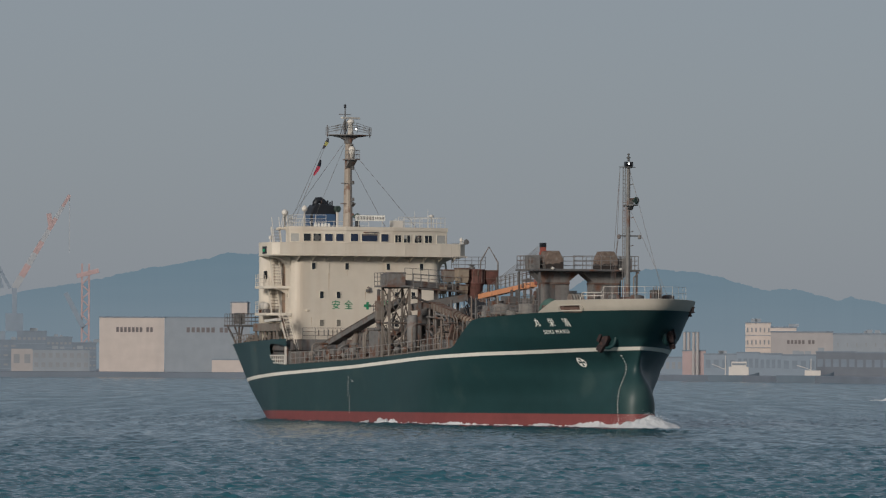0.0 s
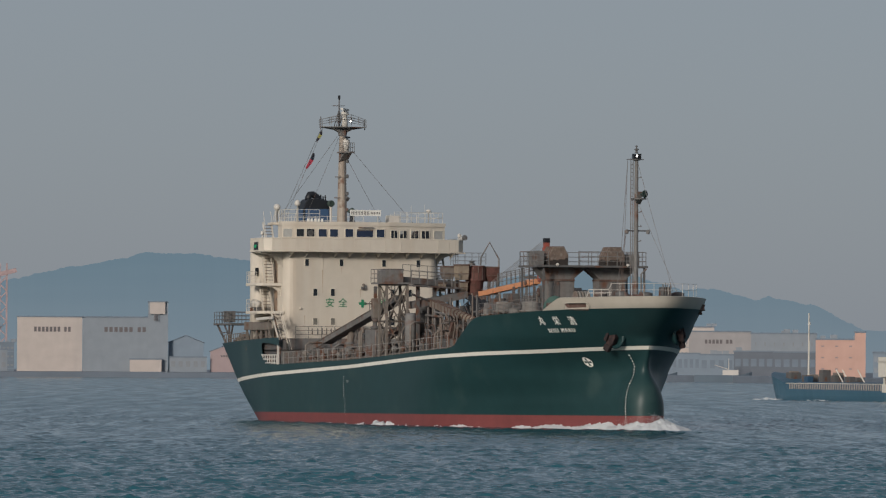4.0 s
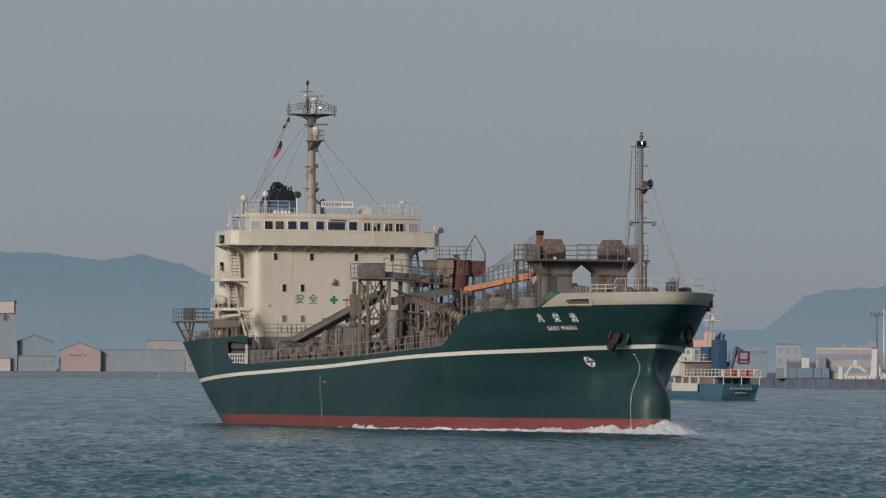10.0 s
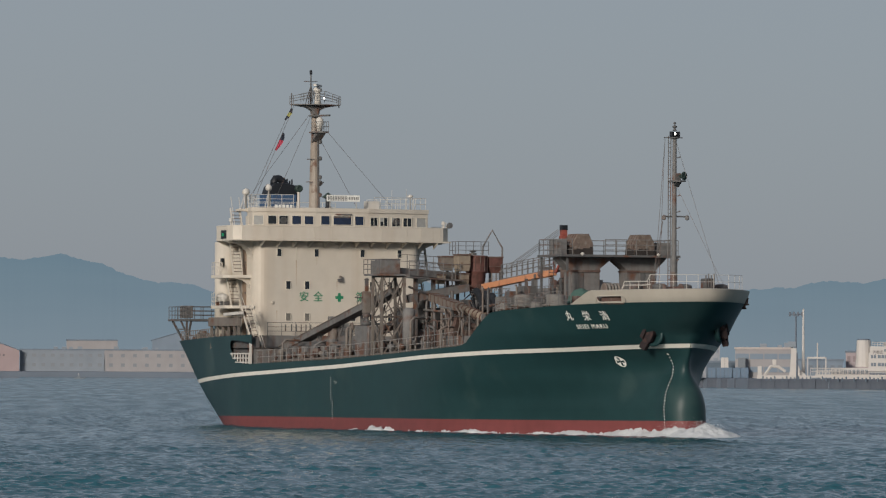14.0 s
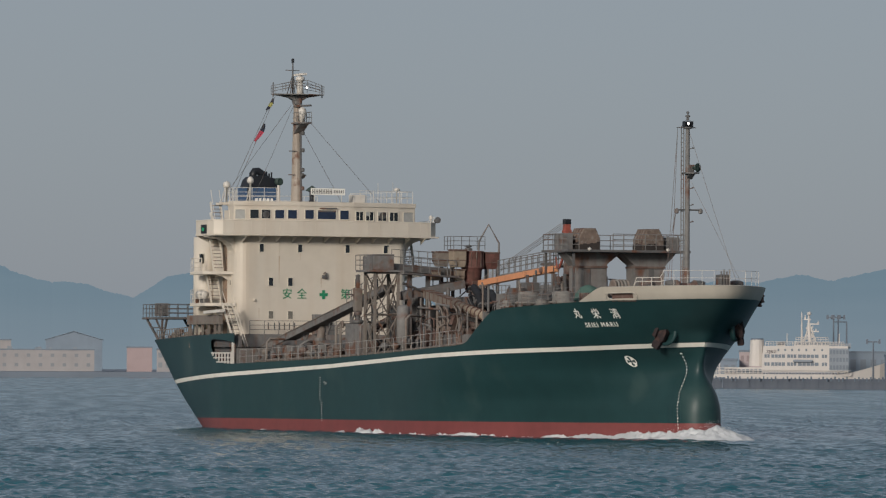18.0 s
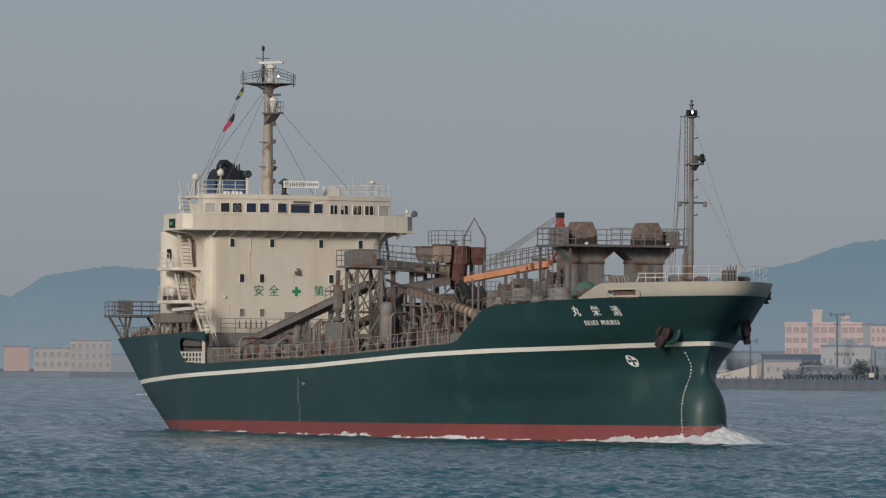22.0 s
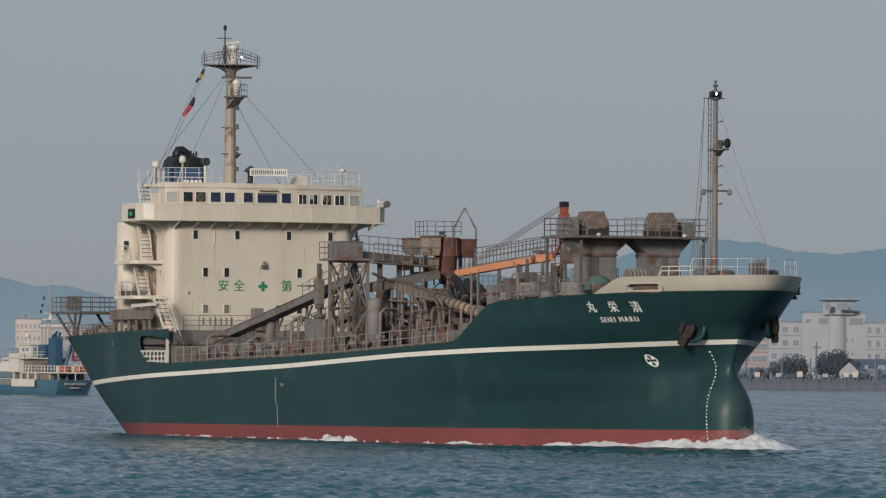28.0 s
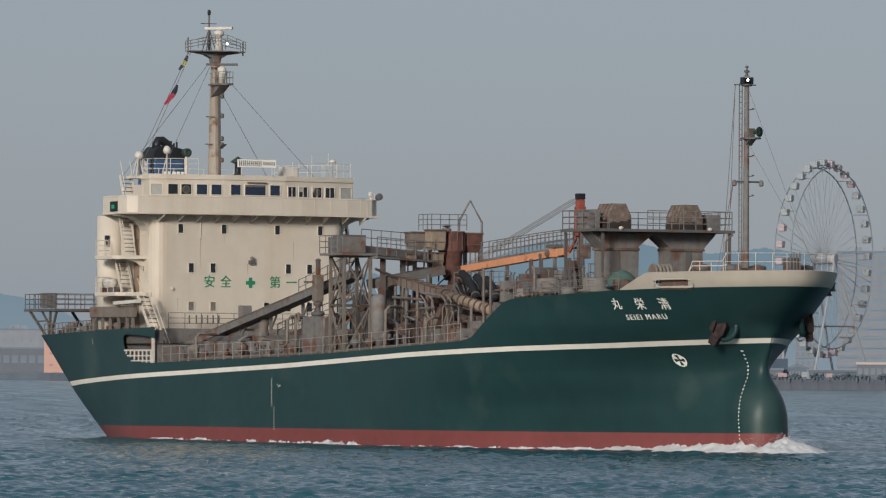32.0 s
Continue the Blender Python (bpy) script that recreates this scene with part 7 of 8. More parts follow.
    h = rise(top, d) - QUAY_TOP
    t = thing("light_mast", label, "light mast", "harbour masts", facing(u, d))
    part("shaft", tube(B(), [(0, 0, 0), (0, 0, h)], 0.28, 6, 0.16), F_POLE, t)
    if heads:
        hd = part("lamp_frame", box(B(), -1.6, 1.6, -0.15, 0.15, h - 0.15, h + 0.15), F_POLE, t)
        for i in range(heads):
            part("lamp", box(B(), -1.5 + 3.0 * i / max(1, heads - 1) - 0.25, -1.5 + 3.0 * i / max(1, heads - 1) + 0.25, -0.4, -0.1, h - 0.5, h + 0.6), F_POLE, hd)
    if cross:
        part("arm", tube(B(), [(0, 0, h), (cross, 0, h)], 0.15, 5), F_POLE, t)
    return t


pole(1178, 98, 30, 4)
pole(1432, 93, 60, 3)
pole(1440, 93, 62, 3)
pole(1455, 85, 60, 0, cross=-3.2)
pole(1502, 50, 30, 2)
pole(1655, 98, 6, 2)
for u, t in ((1716, 40), (1722, 36), (1800, 46), (1806, 60), (1826, 44), (1950, 50), (2055, 28), (1890, 22), (1940, 20), (1180, 30)):
    pole(u, t, 3)


# shipyard cranes in the haze to the west
def jib_crane():
    d = 2700
    k = d / FAR
    t = thing("shipyard_crane", "hazy red and white jib crane with a lattice boom", "crane", "shipyard cranes", facing(-757, d))
    part("portal", box(box(B(), -7, -4, -3, 3, 0, 18), 4, 7, -3, 3, 0, 18), F_DULL, t)
    part("cab", box(B(), -4, 4, -4, 4, 18, 26), F_DULL, t)
    part("crane_tower", beam(B(), (0, 0, 26), (0, 0, rise(128, d)), 2.2, 2.2), F_DULL, t)
    a, b = Vector((0, 0, rise(128, d))), Vector((96 * k, 0, rise(293, d)))
    for i in range(8):
        p, q = a.lerp(b, i / 8), a.lerp(b, (i + 1) / 8)
        part("boom_section", beam(B(), p, q, 2.0, 3.2 - 0.25 * i), F_RED if i % 2 else F_STEEL, t)
    part("mast_frame", beam(beam(B(), (-6, 0, rise(128, d)), (-10, 0, rise(185, d)), 2, 2.4), (-2, 0, rise(128, d)), (-10, 0, rise(185, d)), 1.4, 1.4), F_DULL, t)
    part("boom_knuckle", beam(B(), a.lerp(b, 0.66), a.lerp(b, 0.66) + Vector((-1, 0, 6)), 2.2, 2.2), F_RED, t)
    part("hoist_rope", tube(B(), [b, b + Vector((0, 0, -26))], 0.2, 4), F_STEEL, t)
    t = thing("shipyard_crane", "hazy red crane tower with a blue leg", "crane", "shipyard cranes", facing(-632, d))
    for x in (-1.6, 1.6):
        part("tower_leg", beam(B(), (x, 0, 0), (x, 0, rise(172, d)), 0.8, 0.8), F_RED, t)
    for q in range(12):
        part("tower_brace", beam(B(), (-1.6 if q % 2 else 1.6, 0, 3.4 * q + 2), (1.6 if q % 2 else -1.6, 0, 3.4 * q + 5.4), 0.5, 0.5), F_RED, t)
    part("leg", beam(B(), (-9, 0, rise(120, d)), (-1, 0, rise(60, d)), 2.0, 2.2), F_DULL, t)
    part("arm", beam(B(), (-4, 0, rise(150, d)), (6, 0, rise(160, d)), 1.6, 2.0), F_RED, t)


jib_crane()


# big wheel
def big_wheel():
    d = shore(2170) + 70
    k = d / FAR
    hub = rise(197, d) - QUAY_TOP
    R = 160 * k
    t = thing("ferris_wheel", "tall white ferris wheel with pastel cabins", "ferris wheel", "", facing(2182, d) @ Matrix.Rotation(radians(63), 4, "Z"))
    # wheel and cabin colours stay close to the sky tone: haze painted in
    pale = material("haze_greyed_wheel_steel", (0.30, 0.315, 0.335), 0.5, vary=0.08)
    rim_steel = material("grey_wheel_rim_steel", (0.21, 0.235, 0.265), 0.5, vary=0.1)
    cabs = [material("pastel_cabin_" + n, c, 0.5, vary=0.1) for n, c in (("rose", (0.42, 0.31, 0.32)), ("grey", (0.28, 0.31, 0.33)), ("green", (0.29, 0.33, 0.33)))]
    ring = [(R * math.cos(a), 0, hub + R * math.sin(a)) for a in np.linspace(0, 2 * math.pi, 49)]
    for y in (-2.2, 2.2):
        part("rim", tube(B(), [(p[0], y, p[2]) for p in ring], 0.17, 5), rim_steel, t)
        for i in range(36):
            a = 2 * math.pi * (i + 0.5) / 36
            part("spoke", tube(B(), [(0.8 * math.cos(a), y * 0.6, hub + 0.8 * math.sin(a)), (R * math.cos(a), y, hub + R * math.sin(a))], 0.05, 4), pale, t)
        for s in (-1, 1):
            part("leg", tube(B(), [(0, y * 1.3, hub), (s * 15.0, y * 2.2, 0)], 0.3, 6), pale, t)
        part("leg_tie", tube(B(), [(-8.5, y * 1.8, hub * 0.44), (8.5, y * 1.8, hub * 0.44)], 0.25, 5), pale, t)
    part("hub", lathe(B(), [(1.1, -3.2), (1.4, -2.6), (1.4, 2.6), (1.1, 3.2)], 14, pose(0, 0, hub, 90, 0, 0)), pale, t)
    for i in range(12):
        a = 2 * math.pi * i / 12
        part("rim_strut", tube(B(), [(R * math.cos(a), -2.2, hub + R * math.sin(a)), (R * math.cos(a), 2.2, hub + R * math.sin(a))], 0.12, 4), F_STEEL, t)
    for i in range(36):
        a = 2 * math.pi * (i + 0.25) / 36
        c = Vector(((R + 1.3) * math.cos(a), 0, hub + (R + 1.3) * math.sin(a)))
        cab = part("cabin", bevelled(box(B(), -0.8, 0.8, -0.85, 0.85, -0.9, 0.75), 0.3), cabs[0 if i in (5, 6, 7, 8, 16, 17, 18, 27, 28) else 1 + i % 2], t, at=Matrix.Translation(c))
        part("cabin_window", box(B(), -0.82, 0.82, -0.87, 0.87, -0.15, 0.4), F_STEEL, cab)
        part("cabin_hanger", tube(B(), [(0, 0, 0.9), (-1.3 * math.cos(a), 0, -1.3 * math.sin(a))], 0.1, 4), F_STEEL, cab)
    part("boarding_deck", box(B(), -9, 9, -7, 7, 0, 2.0), F_DULL, t)


big_wheel()


# trees along the far shore
# leaf colour is lifted towards blue-grey, with haze painted in
M_LEAF = material("haze_tinted_foliage", (0.080, 0.108, 0.128), 0.9, vary=0.2, size=1.5)
M_BARK = material("grey_bark", (0.09, 0.085, 0.08), 0.9)


def tree(u, size, back, seed):
    r = random.Random(seed)
    t = thing("tree", "dark leafy shore tree with a broad crown", "tree", "shore trees", facing(u, shore(u) + back))
    bm = tube(B(), [(0, 0, 0), (0.1, 0, size * 0.25), (0, 0.1, size * 0.6)], size * 0.035, 6, size * 0.015)
    for j in range(4):
        a = r.uniform(0, 6.28)
        tube(bm, [(0, 0, size * 0.3), (math.cos(a) * size * 0.25, math.sin(a) * size * 0.25, size * (0.55 + 0.08 * j))], size * 0.014, 5, size * 0.006)
    part("trunk", bm, M_BARK, t)
    bm = B()
    lobes = [(r.uniform(-0.3, 0.3) * size, r.uniform(-0.3, 0.3) * size, size * r.uniform(0.22, 0.85), size * r.uniform(0.16, 0.27)) for _ in range(14)]
    for j in range(760):
        x, y, z, q = r.choice(lobes)
        v = Vector((r.gauss(0, 1), r.gauss(0, 1), r.gauss(0, 0.8))).normalized() * q * r.uniform(0.6, 1.1)
        s = size * r.uniform(0.016, 0.036)
        c = Vector((x, y, z)) + v
        pts = [bm.verts.new(c + Vector(p) * s * r.uniform(0.7, 1.3)) for p in ((1, 0, 0), (0, 1, 0), (-1, 0, 0), (0, -1, 0), (0, 0, 0.9), (0, 0, -0.9))]
        for f in ((0, 1, 4), (1, 2, 4), (2, 3, 4), (3, 0, 4), (1, 0, 5), (2, 1, 5), (3, 2, 5), (0, 3, 5)):
            bm.faces.new([pts[i] for i in f])
    part("crown", bm, M_LEAF, t)


for i, (u, s, b) in enumerate(((1878, 5.5, 5), (1890, 4.5, 6), (1908, 7, 6), (1922, 6.5, 7), (1966, 8, 8), (1980, 9, 8), (1995, 8, 9), (2012, 6, 10), (1850, 4, 5), (1598, 5, 6), (1606, 6.5, 7), (1616, 6, 6), (1690, 5, 3), (1700, 6, 4), (1902, 6, 6), (1916, 7.5, 7), (1973, 8, 7), (1988, 8.5, 8))):
    tree(u, s * 0.8, b, 30 + i)

# clipped bushes and small boards along the promenade
hedge = thing("promenade_hedge", "uneven dark hedge along the top of the seawall", "hedge", kind="stuff")
r = random.Random(77)
bm = B()
for j in range(2600):
    u = r.uniform(1560, 2330)
    if noise.noise(Vector((u * 0.05, 0, 3))) < -0.12:
        continue
    d = shore(u) + r.uniform(0.6, 2.4)
    c = spot(u, d, QUAY_TOP + r.random() ** 0.8 * (1.1 + 0.9 * noise.noise(Vector((u * 0.11, 1, 7)))))
    q = r.uniform(0.2, 0.45)
    pts = [bm.verts.new(c + Vector(p) * q * r.uniform(0.7, 1.3)) for p in ((1, 0, 0), (0, 1, 0), (-1, 0, 0), (0, -1, 0), (0, 0, 0.9), (0, 0, -0.9))]
    for f in ((0, 1, 4), (1, 2, 4), (2, 3, 4), (3, 0, 4), (1, 0, 5), (2, 1, 5), (3, 2, 5), (0, 3, 5)):
        bm.faces.new([pts[i] for i in f])
part("foliage", bm, M_LEAF, hedge)
for u, h, m in ((1846, 1.7, F_WHITE), (1884, 1.5, F_HOTEL), (1921, 1.9, F_WHITE), (1966, 1.4, F_HOTEL), (2003, 1.7, F_WHITE), (2019, 2.0, F_WHITE), (2106, 1.6, F_RED), (2112, 1.5, F_RED), (2148, 1.8, F_HOTEL), (2192, 1.5, F_RED), (1716, 1.6, F_WHITE)):
    b = thing("notice_board", "small upright board on two legs at the promenade edge", "board", "promenade boards", facing(u, shore(u) + 0.2))
    part("panel", box(B(), -0.65, 0.65, -0.05, 0.05, 0.6, h), m, b)
    for x in (-0.5, 0.5):
        part("leg", tube(B(), [(x, 0, 0), (x, 0, 0.6)], 0.05, 5), F_POLE, b)

# seawall: blocks along the water on the east side
wall = thing("seawall", "dark weathered concrete seawall along the water", "seawall", kind="structure")
me = None
for u in np.arange(985, 2345, 24.0):
    d = shore(u) - 1.5
    at = Matrix.Translation(spot(u, d, 0)) @ Matrix.Rotation(-u / FAR, 4, "Z")
    if me is None:
        me = part("wall_block", bevelled(box(B(), -1.6, 1.6, -1.2, 1.2, -1.5, 2.35), 0.12), M_QUAY, wall, at=at).data
        bpy.data.meshes[me.name].transform(Matrix.Diagonal((1.02, 1, 1, 1)))
    else:
        again("wall_block", me, wall, at)


# ---------------------------------------------------------------- moored vessels
V_WHITE = material("white_ship_paint", (0.50, 0.47, 0.44), 0.5, vary=0.06, size=4)
V_SHADE = material("ship_deck_shade", (0.16, 0.18, 0.2), 0.6)


def boat_hull(length, beam_w, free, bow_rise, mat, parent, name="hull"):
    """A hull whose bow points along +x, from 0 to length."""
    bm = B()
    rows = []
    for i in range(25):
        s = i / 24
        x = s * length
        w = beam_w / 2 * min(1.0, (1 - max(0, s - 0.72) / 0.28) ** 0.6 if s < 1 else 0.0) * (0.86 + 0.14 * min(1, s * 5))
        zt = free + bow_rise * max(0, (s - 0.75) / 0.25) ** 1.5
        rows.append([bm.verts.new(p) for p in ((x, -w * 0.9, -0.8), (x + 0.4 * max(0, s - 0.9) * 10, -w, zt), (x + 0.4 * max(0, s - 0.9) * 10, w, zt), (x, w * 0.9, -0.8))])
    for a, b in zip(rows, rows[1:]):
        for j in range(3):
            bm.faces.new((a[j], b[j], b[j + 1], a[j + 1]))
    bm.faces.new(rows[0][::-1])
    bmesh.ops.recalc_face_normals(bm, faces=bm.faces)
    return part(name, bm, mat, parent)


def deck_rail(parent, x0, x1, y, z, n, mat, h=1.0):
    r = part("deck_rail", tube(tube(B(), [(x0, y, z + h), (x1, y, z + h)], 0.08, 4), [(x0, y, z + h / 2), (x1, y, z + h / 2)], 0.06, 4), mat, parent)
    me = None
    for i in range(n):
        at = Matrix.Translation((x0 + (x1 - x0) * i / (n - 1), y, z))
        if me is None:
            me = part("post", tube(B(), [(0, 0, 0), (0, 0, h)], 0.07, 4), mat, r, at=at).data
        else:
            again("post", me, r, at)


# white patrol ship at the berth: local x runs to the right
d = shore(1200) + 9
k = d / FAR
ps = thing("patrol_ship", "large white patrol ship moored behind the seawall", "ship", "moored ships", facing(1200, d, 0))
hull = boat_hull(420 * k, 11, 3.2, 3.6, V_WHITE, ps)
hull.matrix_basis = Matrix.Translation((-90 * k, 0, 0))
part("boat_deck", box(B(), 12 * k, 262 * k, -4.6, 4.6, 3.2, 3.5), V_WHITE, ps)


def house_block(t, u0, u1, v0, v1, deep=8.0, mat=None, rows=0, cols=0, base=1200, dist=None):
    dd = dist or d
    kk = dd / FAR
    b = part("deckhouse", box(B(), (u0 - base) * kk, (u1 - base) * kk, -deep / 2, deep / 2, rise(v0, dd), rise(v1, dd)), mat or V_WHITE, t)
    me = None
    for r in range(rows):
        for c in range(cols):
            w, h = (u1 - u0) * kk / cols, (v1 - v0) * kk / rows
            at = Matrix.Translation(((u0 - base) * kk + w * (c + 0.5), -deep / 2 - 0.04, rise(v1, dd) - h * (r + 0.5)))
            if me is None:
                me = part("window", box(B(), -w * 0.36, w * 0.36, -0.05, 0.05, -h * 0.26, h * 0.26), F_PANE, b, at=at).data
            else:
                again("window", me, b, at)
    return b


house_block(ps, 1308, 1457, -4, 42, 9, rows=0)
house_block(ps, 1306, 1424, -4, 30, 9.3)
# dark strips on the wall stand in for the shade of recessed galleries
for v0, v1 in ((21, 27), (7, 13)):
    for a, b in ((1310, 1319), (1322, 1346), (1350, 1366), (1369, 1405), (1411, 1420)):
        part("gallery_shade_strip", box(B(), (a - 1200) * k, (b - 1200) * k, -4.7, -4.64, rise(v0, d), rise(v1, d)), F_PANE, ps)
        for q in np.linspace(a, b, 2 + int((b - a) / 8))[1:-1]:
            part("gallery_post", box(B(), (q - 1200.5) * k, (q - 1199.5) * k, -4.76, -4.7, rise(v0, d), rise(v1, d)), V_WHITE, ps)
for a in (1333, 1345, 1357, 1369, 1382, 1396, 1410):
    part("cabin_window", box(B(), (a - 1200) * k, (a - 1197) * k, -4.62, -4.5, rise(33, d), rise(37, d)), F_PANE, ps)
house_block(ps, 1333, 1347, 42, 49, 6, rows=1, cols=2)
house_block(ps, 1362, 1424, 42, 50, 7, rows=1, cols=9)
# right end of the white superstructure: its shade painted as grey
house_block(ps, 1424, 1462, 38, 47, 7, F_GREY)
deck_rail(ps, 112 * k, 250 * k, -3.6, rise(42, d), 30, V_WHITE)
deck_rail(ps, 165 * k, 222 * k, -3.4, rise(50, d), 14, V_WHITE)
# same shaded end on the lower decks, again painted grey
house_block(ps, 1424, 1458, -2, 38, 9.4, F_GREY, rows=3, cols=6)
house_block(ps, 1240, 1306, -10, 4, 8, rows=1, cols=9)
fn = part("funnel", lathe(B(), [(14.5 * k, rise(6, d)), (12.2 * k, rise(52, d)), (11.5 * k, rise(53, d))], 14, pose(97.5 * k, 0, 0)), V_WHITE, ps, "white round funnel")
part("funnel_top", lathe(B(), [(11.5 * k, rise(53, d)), (10.5 * k, rise(55, d))], 14, pose(97.5 * k, 0, 0)), F_POLE, fn)
lm = part("lattice_mast", tube(B(), [(190 * k, 0, rise(46, d)), (188 * k, 0, rise(96, d))], 0.5, 6, 0.25), V_WHITE, ps)
for v, a, b in ((60, -8, 9), (68, 3, 17), (74, -6, 6), (81, -4, 17), (89, -9, 3)):
    part("mast_arm", beam(B(), ((189 + a) * k, 0, rise(v, d)), ((189 + b) * k, 0, rise(v, d)), 0.5, 0.3), V_WHITE, lm)
for x, z0, z1 in ((201, 68, 73), (205, 81, 86), (193, 60, 65), (182, 89, 96), (176, 47, 103), (186, 74, 79)):
    part("mast_aerial", tube(B(), [(x * k, 0, rise(z0, d)), (x * k, 0, rise(z1, d))], 0.28, 5, 0.12), V_WHITE, lm)
for j in range(5):
    part("mast_brace", tube(B(), [((180 + j) * k, 0, rise(48 + 6 * j, d)), ((200 - j) * k, 0, rise(53 + 6 * j, d))], 0.12, 4), V_WHITE, lm)
for uu in (178, 202):
    part("mast_leg", tube(B(), [(uu * k, 0, rise(46, d)), (190 * k, 0, rise(80, d))], 0.2, 5), V_WHITE, lm)
part("mast_dome", lathe(B(), [(0.1, 0), (0.5, 0.2), (0.5, 0.7), (0.1, 1.0)], 10, pose(189 * k, 0, rise(96, d))), V_WHITE, lm)
for uu in (150, 242):
    part("whip_mast", tube(B(), [(uu * k, 0, rise(42, d)), (uu * k, 0, rise(64, d))], 0.15, 4), V_WHITE, ps)
letter_part("call_sign", "7JBZ", 1.1, lambda a, b, q: Vector((122 * k + a, -4.68 - q, rise(31.5, d) + b)), F_SIGN, ps, "dark painted call sign", 1.15)
part("work_boat", bevelled(box(B(), 160 * k, 195 * k, -5.4, -4.4, rise(13, d), rise(18, d)), 0.3), F_GREY, ps)
deck_rail(ps, 14 * k, 262 * k, -4.9, 3.4, 44, V_WHITE)
for i in range(22):
    part("tyre_fender", lathe(B(), [(0.25, -0.2), (0.55, -0.15), (0.55, 0.15), (0.25, 0.2)], 10, pose((16 + 11.5 * i) * k, -5.7, 1.9, 90, 0, 0)), V_SHADE, ps)

# its working deck aft: pylon, mast, gantry and stern crane
o = -92
part("stern_post", box(B(), (o + 3) * k, (o + 10) * k, -4.6, 4.6, 3.0, rise(6, d)), V_WHITE, ps, "tall white stern bulwark")
cr = part("stern_crane", tube(B(), [((o + 14) * k, -3, 3.0), ((o + 26) * k, -3, rise(6, d)), ((o + 40) * k, -3, rise(5, d)), ((o + 52) * k, -3, rise(-3, d))], 0.4, 6), V_WHITE, ps, "white folded stern crane")
part("crane_winch", bevelled(box(B(), (o + 29) * k, (o + 36) * k, -3.4, -2.4, rise(8, d), rise(18, d)), 0.2), V_WHITE, cr)
part("pylon", prism(B(), [((o + 58) * k, 2.8), ((o + 92) * k, 2.8), ((o + 78) * k, rise(0, d)), ((o + 72) * k, rise(12, d)), ((o + 71) * k, rise(38, d)), ((o + 62) * k, rise(38, d)), ((o + 60) * k, rise(0, d))], "y", -3.5, 3.5), V_WHITE, ps, "curved white pylon")
part("control_cabin", bevelled(box(B(), (o + 56) * k, (o + 70) * k, -2.6, 2.6, rise(40, d), rise(50, d)), 0.1), F_GREY, ps, "small grey control cabin")
part("cabin_leg", box(B(), (o + 62) * k, (o + 66) * k, -1.0, 1.0, rise(38, d), rise(40, d)), V_WHITE, ps)
part("after_mast", tube(B(), [((o + 83) * k, 0, 3.2), ((o + 83) * k, 0, rise(108, d))], 0.4, 6, 0.2), V_WHITE, ps, "tall white after mast")
part("gantry", box(box(box(B(), (o + 90) * k, (o + 92) * k, -1, 1, 3.2, rise(22, d)), (o + 122) * k, (o + 124) * k, -1, 1, 3.2, rise(22, d)), (o + 90) * k, (o + 124) * k, -1, 1, rise(20, d), rise(23, d)), V_WHITE, ps, "white deck gantry")
part("davit_mast", tube(B(), [((o + 108) * k, 0, 3.2), ((o + 108) * k, 0, rise(48, d))], 0.18, 5), V_WHITE, ps)
deck_rail(ps, (o + 96) * k, (o + 150) * k, -4.9, 3.4, 14, V_WHITE, 1.6)
# dark panels put the shade of the bulwark openings on the plating
for a in (98, 117):
    part("bulwark_dark_panel", box(B(), (o + a) * k, (o + a + 16) * k, -5.56, -5.4, 1.9, 2.7), F_PANE, ps)

# containers on the quay behind the stern
V_BLUE = material("faded_blue_container_paint", (0.12, 0.175, 0.24), 0.6, vary=0.12, size=2)
for i, (u, v, m) in enumerate(((1030, 0, V_BLUE), (1045, 0, V_BLUE), (1059, 0, V_BLUE), (1074, 0, V_BLUE), (1088, 0, V_BLUE), (1052.5, 1, V_WHITE), (1082.5, 1, V_SHADE), (1008, 0, V_SHADE))):
    c = thing("shipping_container", "white freight container stacked on the quay" if m is V_WHITE else "grey freight container on the quay" if m is V_SHADE else "faded blue freight container on the quay", "container", "containers on the quay", facing(u, 1500, QUAY_TOP + 0.2 + 2.55 * v))
    part("box", bevelled(box(B(), -0.95, 0.95, 0, 6.0, 0.0, 2.55), 0.04), m, c)
    part("door_seam", box(B(), -0.03, 0.03, -0.03, 0.0, 0.1, 2.45), V_SHADE, c)
# small craft
def small_boat(u, dist, size, label, mat, at_z=0.0):
    t = thing("small_boat", label, "boat", "small craft", facing(u, dist, at_z))
    boat_hull(size, size * 0.28, size * 0.10, size * 0.06, mat, t)
    part("cabin", bevelled(box(B(), size * 0.3, size * 0.6, -size * 0.09, size * 0.09, size * 0.1, size * 0.26), 0.1), mat, t)
    part("cabin_window", box(B(), size * 0.32, size * 0.58, -size * 0.095, size * 0.095, size * 0.18, size * 0.23), F_PANE, t)
    part("mast", tube(B(), [(size * 0.45, 0, size * 0.25), (size * 0.45, 0, size * 0.5)], 0.08, 5), V_WHITE, t)
    return t


small_boat(1730, shore(1740) + 5, 7.0, "small white fishing boat moored behind the seawall", V_WHITE, 0.9)
small_boat(-98, 2150, 4.0, "tiny dark motor boat on open water", V_SHADE)


def quay_ship(u0, u1, house0, house1, top, mast_u, mast_top, label):
    """A small cargo ship along the far quay, given by bearings."""
    d = shore((u0 + u1) / 2) - 14
    k = d / FAR
    t = thing("moored_coaster", label, "ship", "moored ships", facing(u0, d, 0))
    boat_hull((u1 - u0) * k, 5.5, rise(-10, d), 1.2, F_DARK, t)
    a, b = (house0 - u0) * k, (house1 - u0) * k
